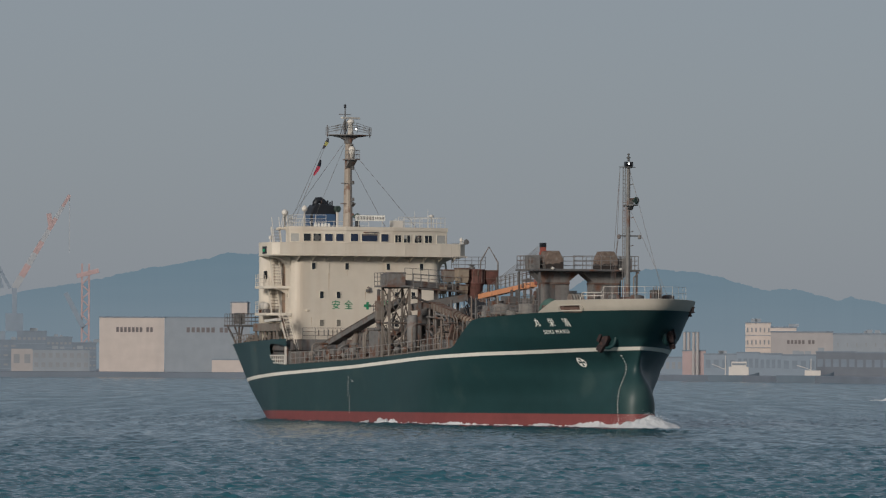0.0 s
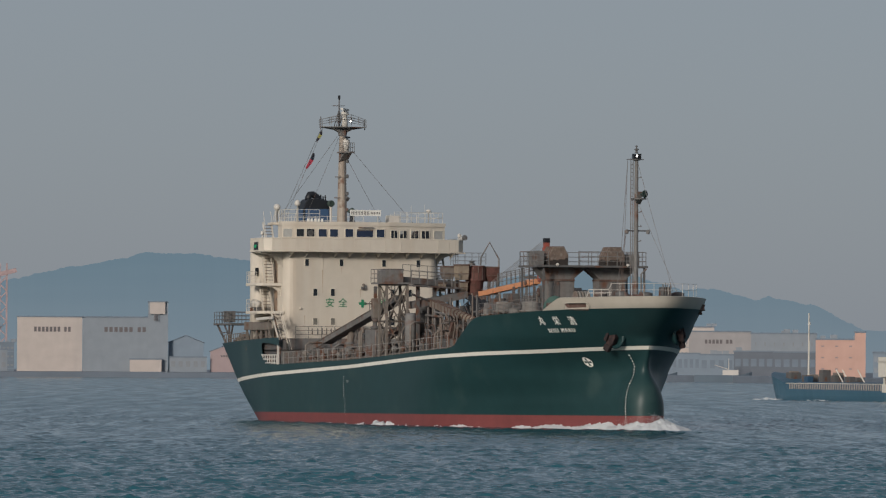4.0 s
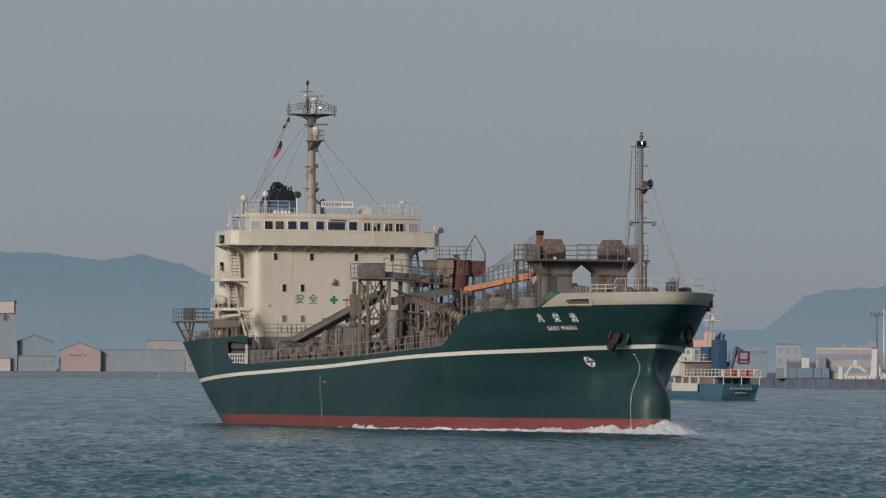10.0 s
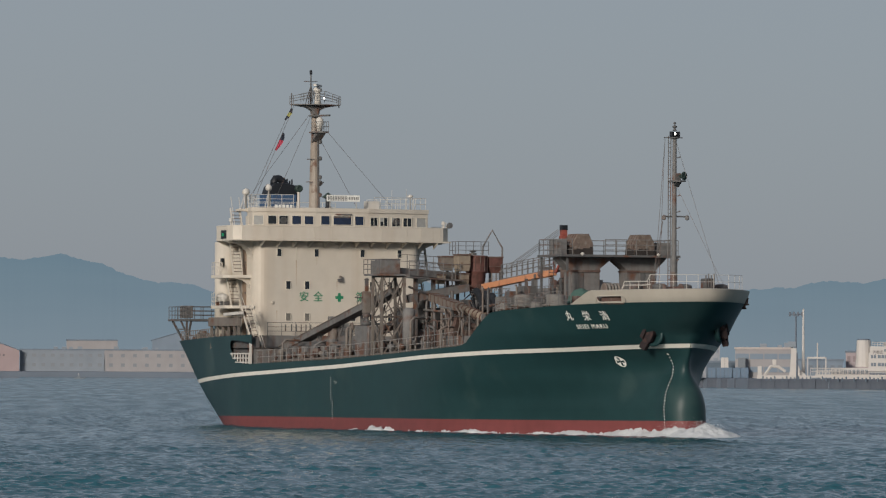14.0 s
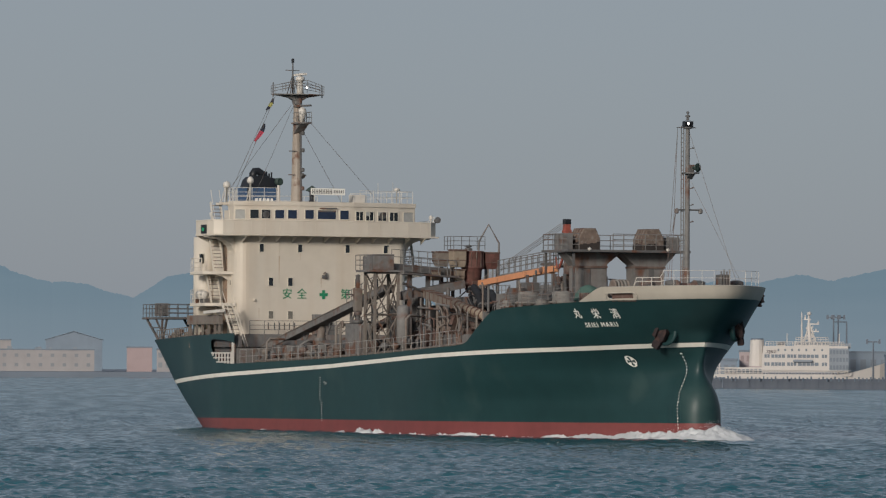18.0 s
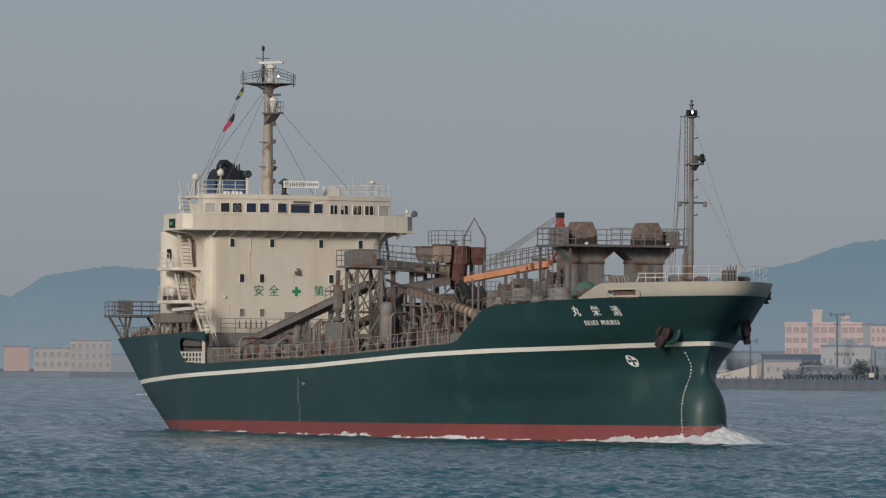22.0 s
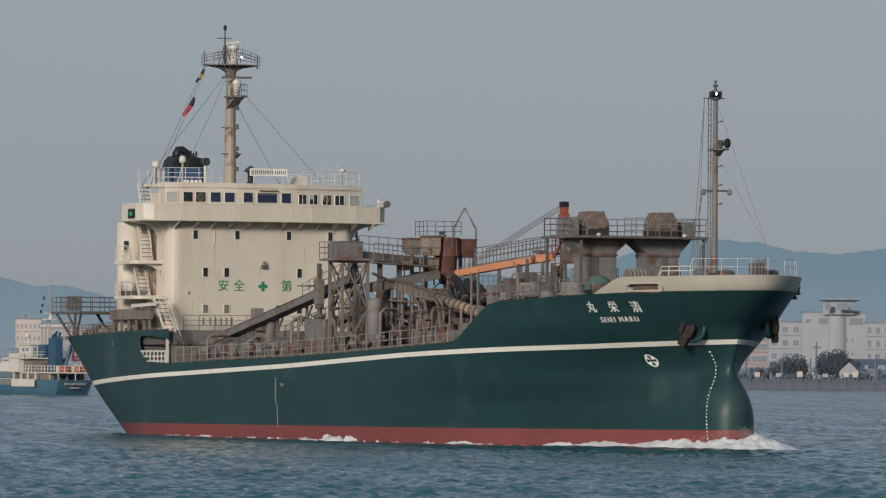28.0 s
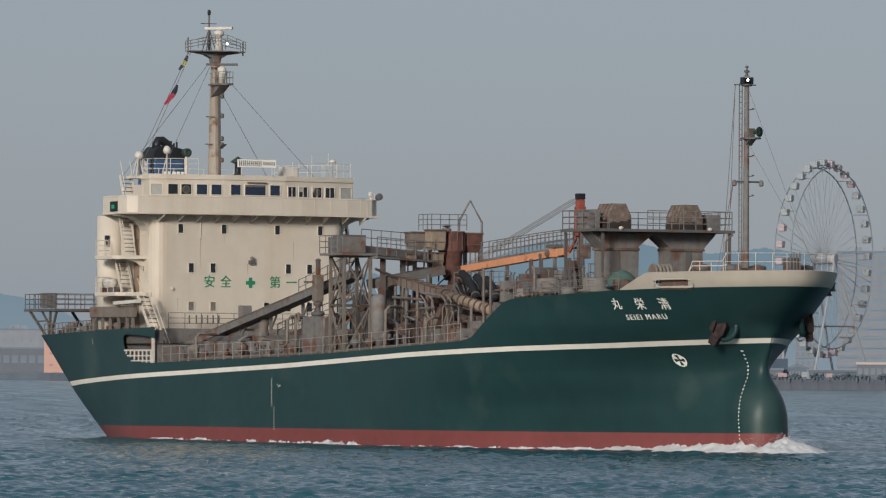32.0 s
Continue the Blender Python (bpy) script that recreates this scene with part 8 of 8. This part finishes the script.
    part("deckhouse", bevelled(box(B(), a, b, -2.2, 2.2, rise(-12, d), rise(top * 0.35, d)), 0.1), V_WHITE, t)
    part("bridge", bevelled(box(B(), a + 1.0, b - 0.8, -1.8, 1.8, rise(top * 0.35, d), rise(top, d)), 0.1), V_WHITE, t)
    part("bridge_window", box(B(), a + 1.2, b - 1.0, -1.86, -1.8, rise(top * 0.55, d), rise(top * 0.8, d)), F_PANE, t)
    part("mast", tube(B(), [((mast_u - u0) * k, 0, rise(-10, d)), ((mast_u - u0) * k, 0, rise(mast_top, d))], 0.22, 5, 0.1), V_WHITE, t)
    part("derrick", tube(B(), [((mast_u - u0) * k, 0, rise(0, d)), ((mast_u - u0) * k - 5, 0, rise(mast_top * 0.4, d))], 0.12, 5), V_WHITE, t)


quay_ship(470, 560, 506, 541, 14, 500, 24, "small cargo ship with a white bridge moored at the quay")
quay_ship(590, 690, 640, 668, -3, 651, 20, "low moored barge with a white mast")

# fenders and posts along the top of the seawall
me = None
for i, u in enumerate(np.arange(1120, 2340, 7.0)):
    if i % 9 == 4:
        continue
    d = shore(u) - 2.6
    at = Matrix.Translation(spot(u, d, 2.35 + 0.25 * (i % 3 == 0))) @ Matrix.Rotation(-u / FAR, 4, "Z")
    if me is None:
        me = part("wall_post", lathe(B(), [(0.16, -0.5), (0.2, 0.3), (0.12, 0.42)], 6), F_DARK, wall, at=at).data
    else:
        again("wall_post", me, wall, at)


# ---------------------------------------------------------------- the blue coaster that crosses behind: x forward from the transom, y to port
C_BLUE = material("weathered_blue_hull_paint", (0.05, 0.115, 0.165), 0.5, vary=0.12, size=3, stain=(0.09, 0.15, 0.2), streak=0.3)
C_DARK = material("dark_blue_funnel_paint", (0.03, 0.075, 0.13), 0.5, vary=0.1)
C_WHITE = material("cream_white_ship_paint", (0.56, 0.53, 0.47), 0.5, vary=0.08, stain=(0.35, 0.25, 0.18), streak=0.3)
C_STAY = material("stained_bulwark_stay_paint", (0.33, 0.30, 0.275), 0.6, vary=0.2)
# recess shade is painted into this brown; some deck gear wears it too
C_BROWN = material("brown_gear_and_painted_shade", (0.19, 0.16, 0.14), 0.7, vary=0.15)
C_RED = material("red_davit_paint", (0.17, 0.045, 0.05), 0.5, vary=0.15)
C_ORANGE = material("orange_drum_plastic", (0.48, 0.13, 0.08), 0.5, vary=0.15)
coaster = thing("coaster", "blue coastal cargo ship with a cream bridge aft, under way", "ship")


def coaster_hull():
    bm = B()
    rows = []
    for i in range(41):
        s = i / 40
        x = 55.6 * s
        w = 4.25 * min(1.0, 0.70 + 0.30 * min(1, s * 6)) * (1 - max(0, (s - 0.8) / 0.2) ** 2.2) ** 0.8 + 0.02
        zt = lerp_table(x, ((0, 2.4), (13.6, 2.4), (13.8, 1.55), (46, 1.7), (47.5, 2.95), (55.6, 4.25)))
        lean = max(0, s - 0.85) * 18
        aft = -1.6 * max(0, 1 - s * 12)
        rows.append([bm.verts.new(p) for p in ((x - aft * 1.2, -w * 0.86, -1.0), (x - aft * 0.4 + lean * 0.3, -w * 0.97, 0.7), (x + aft * 0.0 + lean, -w, zt), (x + lean, w, zt), (x - aft * 0.4 + lean * 0.3, w * 0.97, 0.7), (x - aft * 1.2, w * 0.86, -1.0))])
    for a, b in zip(rows, rows[1:]):
        for j in range(5):
            bm.faces.new((a[j], b[j], b[j + 1], a[j + 1]))
    bm.faces.new(rows[0][::-1])
    bmesh.ops.recalc_face_normals(bm, faces=bm.faces)
    return part("hull", bm, C_BLUE, coaster, "weathered blue hull")


coaster_hull()
part("hatch", bevelled(box(B(), 16, 45, -2.9, 2.9, 1.6, 2.75), 0.08), C_DARK, coaster, "dark cargo hatch")
st = None
for k in range(41):
    for side in (-1, 1):
        at = Matrix.Translation((14.2 + 0.76 * k, side * 4.15, 1.55))
        if st is None:
            st = part("bulwark_stay", box(B(), -0.13, 0.13, -0.06, 0.06, 0, 0.95), C_STAY, coaster, at=at).data
        else:
            again("bulwark_stay", st, coaster, at)
for side in (-1, 1):
    part("deck_rail", tube(B(), [(14.0, side * 4.15, 2.52), (46.0, side * 4.15, 2.55)], 0.06, 5), C_WHITE, coaster)
    part("side_bulwark", box(B(), 6.0, 14.2, side * 4.18, side * 4.34, 1.3, 2.5), C_WHITE, coaster, "white side bulwark")
    for x in (6.1, 9.0, 11.4, 14.05):
        part("deck_stanchion", box(B(), x - 0.12, x + 0.12, side * 4.0 - 0.1, side * 4.0 + 0.1, 2.4, 3.45), C_WHITE, coaster)
lower = part("lower_house", box(B(), 3.0, 16.0, -3.0, 3.0, 1.4, 3.4), C_BROWN, coaster, "lower deckhouse with recess shade painted brown")
for y in (-1.9, -0.6, 0.8, 2.0):
    part("door", box(B(), 2.94, 3.0, y - 0.35, y + 0.35, 1.6, 3.1), C_DARK, lower)
boat = part("boat_deck", box(B(), -0.2, 16.4, -3.3, 3.3, 3.4, 3.58), C_WHITE, coaster, "white boat deck")
for x in (0.0, 3.0):
    for y in (-3.0, 0, 3.0):
        part("stern_stanchion", tube(B(), [(x, y, 2.3), (x, y, 3.4)], 0.08, 5), C_WHITE, boat)
railing(boat, [(15.0, 3.2, 3.58), (-0.1, 3.2, 3.58), (-0.1, -3.2, 3.58), (15.0, -3.2, 3.58)], 1.0, 1.2, 2, 0.05, C_WHITE)
for k in range(9):
    part("drum", lathe(B(), [(0.3, 0), (0.34, 0.1), (0.34, 0.85), (0.3, 0.95)], 10, pose(0.6 + 0.25 * (k % 3), -2.7 + 0.65 * k, 3.58)), C_ORANGE if k % 4 else C_WHITE, boat, "orange plastic drum" if k % 4 else "")
part("mast_house", bevelled(box(B(), 9.0, 11.6, -1.0, 1.0, 5.85, 7.95), 0.05), C_DARK, coaster)
mid = part("middle_house", box(B(), 9.5, 16.0, -3.0, 3.0, 3.58, 5.7), C_BROWN, coaster)
part("side_screen", box(B(), 12.6, 16.2, 3.0, 3.9, 3.58, 6.5), C_WHITE, coaster, "tall cream side screen")
part("side_screen", box(B(), 12.6, 16.2, -3.9, -3.0, 3.58, 6.5), C_WHITE, coaster)
part("bridge_deck", box(B(), 9.0, 16.4, -3.9, 3.9, 5.68, 5.85), C_WHITE, coaster)
railing(coaster, [(12.5, 3.8, 5.85), (9.1, 3.8, 5.85), (9.1, -3.8, 5.85), (12.5, -3.8, 5.85)], 0.95, 1.1, 2, 0.045, C_WHITE)
bridge = part("bridge", bevelled(box(B(), 11.5, 15.6, -2.4, 2.4, 5.85, 7.85), 0.05), C_WHITE, coaster, "cream bridge house")
part("bridge_roof", box(B(), 11.2, 15.9, -2.7, 2.7, 7.85, 8.02), C_WHITE, bridge)
for y, w, h, z in ((1.6, 0.6, 1.5, 6.75), (0.2, 1.0, 0.6, 7.1), (-1.4, 0.9, 0.6, 7.1)):
    part("window", box(B(), 11.44, 11.5, y - w / 2, y + w / 2, z - h / 2, z + h / 2), F_PANE, bridge)
for x in (12.6, 14.0):
    part("window", box(B(), x - 0.4, x + 0.4, 2.4, 2.45, 6.8, 7.4), F_PANE, bridge)
fun = part("funnel", bevelled(box(B(), 6.2, 8.4, -0.8, 0.8, 3.58, 9.0), 0.25), C_DARK, coaster, "dark blue funnel with exhaust pipes")
part("funnel_casing", bevelled(box(B(), 5.4, 9.0, -1.1, 1.1, 3.58, 4.9), 0.1), C_DARK, fun)
for y, h in ((-0.5, 9.7), (0.1, 9.9), (0.6, 9.5)):
    part("exhaust_pipe", tube(B(), [(7, y, 8.9), (7, y, h - 0.2), (6.6, y, h)], 0.22, 7), C_DARK, fun)
cm = part("mast", tube(B(), [(9.6, 0.0, 7.9), (9.6, 0.0, 18.2)], 0.16, 7, 0.07), C_STAY, coaster, "tall cream mast with radar")
part("mast_leg", tube(B(), [(10.8, 0.2, 7.9), (9.7, 0.0, 15.0)], 0.07, 5), C_STAY, cm)
part("mast_platform", box(B(), 8.9, 10.4, -0.9, 0.9, 11.8, 12.0), C_WHITE, cm)
part("radar_drum", lathe(B(), [(0.3, 0), (0.3, 0.6), (0.1, 0.7)], 10, pose(9.2, 0.0, 12.0)), C_WHITE, cm)
part("radar_bar", box(B(), 9.1, 9.3, -1.0, 1.0, 12.75, 12.95), C_WHITE, cm)
for z, w in ((14.2, 1.6), (16.4, 1.1)):
    part("yard", tube(B(), [(9.6, -w * 0.7, z), (9.6, w * 0.7, z)], 0.045, 5), C_STAY, cm)
part("dome", lathe(B(), [(0.1, 0), (0.35, 0.15), (0.4, 0.45), (0.1, 0.8)], 10, pose(13.0, 2.1, 9.0)), C_WHITE, cm, "white aerial dome", True)
part("dome_post", tube(B(), [(13.0, 2.1, 8.0), (13.0, 2.1, 9.0)], 0.09, 5), C_WHITE, cm)
for y, h in ((-2.2, 10.6), (-1.6, 11.2), (2.3, 10.2)):
    part("whip_aerial", tube(B(), [(14.8, y, 8.0), (14.8, y, h)], 0.05, 4), C_WHITE, cm)
dv = part("stern_davit", beam(B(), (2.2, 0.9, 3.6), (1.4, 0.2, 7.9), 0.4, 0.4), C_DARK, coaster, "dark folding davit arm")
part("davit_arm", beam(B(), (1.4, 0.2, 7.9), (1.2, -0.8, 7.3), 0.3, 0.3), C_DARK, dv)
part("davit_arm", beam(B(), (2.6, 0.9, 4.4), (1.5, -0.2, 7.4), 0.22, 0.22), C_DARK, dv)
for a, b in (((1.2, -0.2, 7.2), (1.2, -1.8, 7.2)), ((1.2, -1.8, 7.2), (1.2, -1.8, 5.5)), ((1.2, -1.8, 5.5), (1.2, -0.1, 5.5)), ((1.2, -0.1, 5.5), (1.2, -0.2, 7.2)), ((1.2, -0.2, 6.0), (1.2, -1.8, 6.0))):
    part("rescue_frame", beam(B(), a, b, 0.28, 0.28), C_RED, dv)
fm = part("fore_mast", tube(B(), [(46.6, 0, 2.0), (46.6, 0, 13.2)], 0.17, 7, 0.09), C_WHITE, coaster, "cream fore mast")
part("fore_mast_leg", tube(B(), [(45.6, 0.5, 2.0), (46.5, 0, 9.0)], 0.12, 5), C_WHITE, fm)
part("mast_lamp", lathe(B(), [(0.2, 0), (0.2, 0.4)], 8, pose(46.5, 0, 11.4)), C_WHITE, fm)
for x, y, w, d, h in ((38.2, 1.5, 1.3, 1.4, 2.6), (40.3, -1.8, 1.2, 1.2, 2.2), (35.0, 1.0, 1.2, 1.6, 1.8), (44.5, 1.2, 1.4, 1.4, 1.8), (46.0, -0.5, 1.2, 1.2, 1.9), (50.5, 0.6, 1.6, 1.8, 2.2), (52.4, -0.4, 1.2, 1.2, 2.4), (42.2, 2.2, 1.2, 1.0, 1.6), (32.0, -1.0, 1.4, 1.4, 1.5), (29.0, 2.0, 1.6, 1.0, 1.6)):
    part("deck_gear", bevelled(box(B(), x - w / 2, x + w / 2, y - d / 2, y + d / 2, 1.6, 2.0 + h), 0.1), (C_DARK, C_BROWN, M_DGREY)[int(x) % 3], coaster)
for x in (31.0, 33.0, 26.0):
    part("deck_boom", tube(B(), [(x, 1.0, 2.6), (x + 1.6, 1.4, 4.6)], 0.1, 5), C_WHITE, coaster)
for k, z in enumerate((15.4, 14.3, 13.3)):
    part("signal_flag", prism(B(), [(9.3, z), (8.6, z + 0.15), (8.65, z - 0.35), (9.3, z - 0.45)], "y", 1.3 + 0.25 * k, 1.34 + 0.25 * k), M_FLAG_K, cm, "dark signal flag")
for k in range(9):
    part("name_bar", box(B(), -0.14, -0.06, 1.75 - 0.43 * k, 1.95 - 0.43 * k, 1.58, 1.92), C_STAY, coaster)
for k in range(5):
    part("port_bar", box(B(), 0.0, 0.1, 0.75 - 0.36 * k, 1.0 - 0.36 * k, 1.05, 1.24), C_STAY, coaster)


# ---------------------------------------------------------------- the bow wave and the foam along the green ship's side
def foam_material():
    m = material("white_sea_foam", (0.56, 0.575, 0.585), 0.95, vary=0.12, size=0.25, bump=0.03)
    return m


M_FOAM = foam_material()
wake = thing("bow_wave", "white broken bow wave and foam streaks along a moving hull", "foam", kind="stuff")


def foam_strip(name, x0, x1, height, width, side, seed, thresh=0.0, ahead=False):
    """A ragged ridge of foam along the waterline; where its noise is low it sinks under the water."""
    bm = B()
    n, m = max(8, int((x1 - x0) / 0.11)), 9
    grid = []
    for i in range(n + 1):
        s = i / n
        x = x0 + (x1 - x0) * s
        env = min(1.0, s * 5, (1 - s) * 5) ** 0.7
        hx = lerp_table(s, height)
        row = []
        for j in range(m + 1):
            c = j / m
            y = (half(min(x, 68.1), 0.1) if x < 68.1 else 0.0) - 0.12 + width * c
            k = noise.noise(Vector((x * 0.55, c * 1.3, seed))) + 0.6 * noise.noise(Vector((x * 2.1, c * 3.0, seed + 9))) + 0.5 * noise.noise(Vector((x * 5.5, c * 6.0, seed + 4))) + 0.35 * noise.noise(Vector((x * 13, c * 12, seed + 6)))
            z = hx * env * (1 - c) ** 0.6 * (0.66 + 0.6 * k) + 0.14 * env * (1 - c) - 0.22 - thresh * max(-0.1, 0.3 - k) + 0.18 * (1 - c)
            row.append(bm.verts.new((x + 0.06 * noise.noise(Vector((x * 4, c * 4, seed))), side * y, max(z, -0.5))))
        grid.append(row)
    for i in range(n):
        for j in range(m):
            q = (grid[i][j], grid[i + 1][j], grid[i + 1][j + 1], grid[i][j + 1])
            bm.faces.new(q if side < 0 else q[::-1])
    return part(name, bm, M_FOAM, wake, smooth=True)


def bow_mound(seed):
    """The heap of white water that the bulb pushes ahead of itself."""
    bm = B()
    grid = []
    for i in range(101):
        x = 62.0 + 10.4 * i / 100
        row = []
        for j in range(91):
            y = -3.4 + 6.8 * j / 90
            r = math.hypot((x - 67.9) / (4.2 if x > 67.9 else 5.4), y / 3.1)
            k = noise.noise(Vector((x * 0.9, y * 0.9, seed))) + 0.4 * noise.noise(Vector((x * 2.4, y * 2.4, seed + 5))) + 0.28 * noise.noise(Vector((x * 6, y * 6, seed + 8))) + 0.12 * noise.noise(Vector((x * 14, y * 14, seed + 2)))
            row.append(bm.verts.new((x, y, max(-0.4, 1.25 * max(0, 1 - r) ** 0.95 * (0.85 + 0.38 * k) - 0.12 - 0.25 * r * r))))
        grid.append(row)
    for i in range(100):
        for j in range(90):
            bm.faces.new((grid[i][j], grid[i + 1][j], grid[i + 1][j + 1], grid[i][j + 1]))
    return part("bow_foam", bm, M_FOAM, wake, "heap of white bow spray", True)


def spray(name, x0, x1, n, height, seed):
    """Flung drops over the broken crest."""
    r = random.Random(seed)
    bm = B()
    for _ in range(n):
        x = r.uniform(x0, x1)
        y = r.choice((-1, 1)) * ((half(x, 0.3) if x < 68 else 0.0) + abs(r.gauss(0.2, 0.35)))
        z = height * r.random() ** 1.8 * (1 - 0.5 * abs((x - x0) / (x1 - x0) * 2 - 1))
        s = r.uniform(0.006, 0.014)
        v = [bm.verts.new((x + s * a, y + s * b, z + s * c)) for a, b, c in ((1, 1, 1), (-1, -1, 1), (-1, 1, -1), (1, -1, -1))]
        for f in ((0, 1, 2), (0, 3, 1), (0, 2, 3), (1, 3, 2)):
            bm.faces.new([v[i] for i in f])
    return part(name, bm, M_FOAM, wake)


FOAM = [bow_mound(1.0), spray("bow_spray", 65.0, 70.0, 2200, 1.25, 3)]
for side in (-1, 1):
    FOAM += [foam_strip("waterline_foam", 4, 30, ((0, 0.0), (0.5, 0.0), (1, 0.04)), 0.5, side, 21.0 + side, 0.32), foam_strip("waterline_foam", 28, 65, ((0, 0.0), (0.5, 0.04), (1, 0.16)), 0.7, side, 25.0 + side, 0.16),
             foam_strip("side_foam", 52, 66, ((0, 0.12), (0.6, 0.25), (1, 0.7)), 1.4, side, 2.0 + side, 0.12),
             foam_strip("side_foam", 58, 68, ((0, 0.2), (0.5, 0.4), (0.85, 0.7), (1, 0.5)), 1.6, side, 12.0 + side, 0.1),
             foam_strip("side_foam", 36, 54, ((0, 0.05), (0.5, 0.22), (1, 0.1)), 1.0, side, 5.0 + side, 0.3),
             foam_strip("side_foam", 26, 38, ((0, 0.1), (0.5, 0.25), (1, 0.2)), 1.2, side, 8.0 + side, 0.5)]


wave = thing("coaster_wave", "low white bow wave beside a small blue ship", "foam", kind="stuff")


def low_foam(x0, x1, y0, y1, h, seed):
    bm = B()
    grid = []
    for i in range(61):
        row = []
        for j in range(11):
            p, q = i / 60, j / 10
            x, y = x0 + (x1 - x0) * p, y0 + (y1 - y0) * q
            k = noise.noise(Vector((x * 0.8, y * 0.8, seed))) + 0.5 * noise.noise(Vector((x * 2.2, y * 2.2, seed)))
            row.append(bm.verts.new((x, y, max(-0.3, h * (0.35 + k) * math.sin(math.pi * p) ** 0.5 * math.sin(math.pi * q) ** 0.5 - 0.05))))
        grid.append(row)
    for i in range(60):
        for j in range(10):
            bm.faces.new((grid[i][j], grid[i + 1][j], grid[i + 1][j + 1], grid[i][j + 1]))
    return part("foam_patch", bm, M_FOAM, wave, smooth=True)


low_foam(46, 56, 3.0, 6.0, 0.4, 3.0)
low_foam(28, 40, 4.4, 6.0, 0.22, 6.0)
low_foam(46, 56, -6.0, -3.0, 0.4, 9.0)


# ---------------------------------------------------------------- what moves
def motions():
    course = [(t, pose(x, y, 0, 0, 0, turn)) for t, x, y, turn in (
        (0, -6.66, 523.94, -70.48), (1, -4.95, 519.63, -70.65), (2, -3.24, 515.32, -70.80), (3, -1.55, 511.00, -70.92), (4, 0.13, 506.67, -71.01), (5,
        1.80, 502.34, -71.07), (6, 3.46, 498.00, -71.09), (7, 5.11, 493.65, -71.10), (8, 6.75, 489.30, -71.08), (9, 8.37, 484.94, -71.06), (10, 9.99,
        480.58, -71.02), (11, 11.59, 476.20, -70.98), (12, 13.18, 471.82, -70.94), (13, 14.77, 467.44, -70.90), (14, 16.34, 463.05, -70.87), (15,
        17.90, 458.65, -70.85), (16, 19.45, 454.25, -70.84), (17, 20.99, 449.83, -70.84), (18, 22.51, 445.42, -70.84), (19, 24.03, 440.99, -70.85),
        (20, 25.54, 436.56, -70.86), (21, 27.03, 432.13, -70.87), (22, 28.51, 427.68, -70.88), (23, 29.99, 423.23, -70.88), (24, 31.45, 418.78,
        -70.87), (25, 32.90, 414.32, -70.84), (26, 34.34, 409.85, -70.81), (27, 35.77, 405.37, -70.76), (28, 37.18, 400.89, -70.71), (29, 38.59,
        396.40, -70.65), (30, 39.99, 391.91, -70.61), (31, 41.37, 387.41, -70.60), (32, 42.75, 382.90, -70.63))]
    walk(ship, course)
    walk(wake, course)
    # radar bars turn, flags swing in the head wind
    walk(radar_top, [(0.5 * k, pose(-5.1, 0.05, 26.82, 0, 0, 72 * k + 20)) for k in range(65)])
    walk(radar_low, [(0.5 * k, pose(-4.5, 0, 24.42, 0, 0, 66 * k + 70)) for k in range(65)])
    walk(flag_hi, [(t, pose(-6.5, -1.63, 25.07, 5 * math.sin(1.7 * t), 3 * math.sin(2.3 * t), 14 * math.sin(2.1 * t))) for t in np.arange(0, 32.01, 0.5)])
    walk(flag_lo, [(t, pose(-6.5, -2.36, 23.12, 5 * math.sin(1.9 * t + 1), 3 * math.sin(2.0 * t), 12 * math.sin(1.6 * t + 2))) for t in np.arange(0, 32.01, 0.5)])
    # foam heaves and slips along the side
    for i, f in enumerate(FOAM):
        walk(f, [(t, pose(0.5 * math.sin(0.55 * t + i), 0, 0.09 * math.sin(1.3 * t + 2.1 * i) + 0.05 * math.sin(2.9 * t + i))) for t in np.arange(0, 32.01, 0.5)])
    # the wind waves run towards the shore
    walk(sea, [(0, pose(0, 0, 0)), (32, pose(-3, -32, 0))])
    # the blue coaster goes away to the north-west
    a, b = spot(1002, 868), spot(641, 930)
    v = (b - a) / 21.5
    walk(wave, [(t, pose(*(a + v * (t - 6.5)), 0, 0, 90 + 22.4)) for t in range(33)])
    walk(coaster, [(t, pose(*(a + v * (t - 6.5)), 0.5 * math.sin(0.7 * t), 0, 90 + 22.4)) for t in range(33)])


motions()
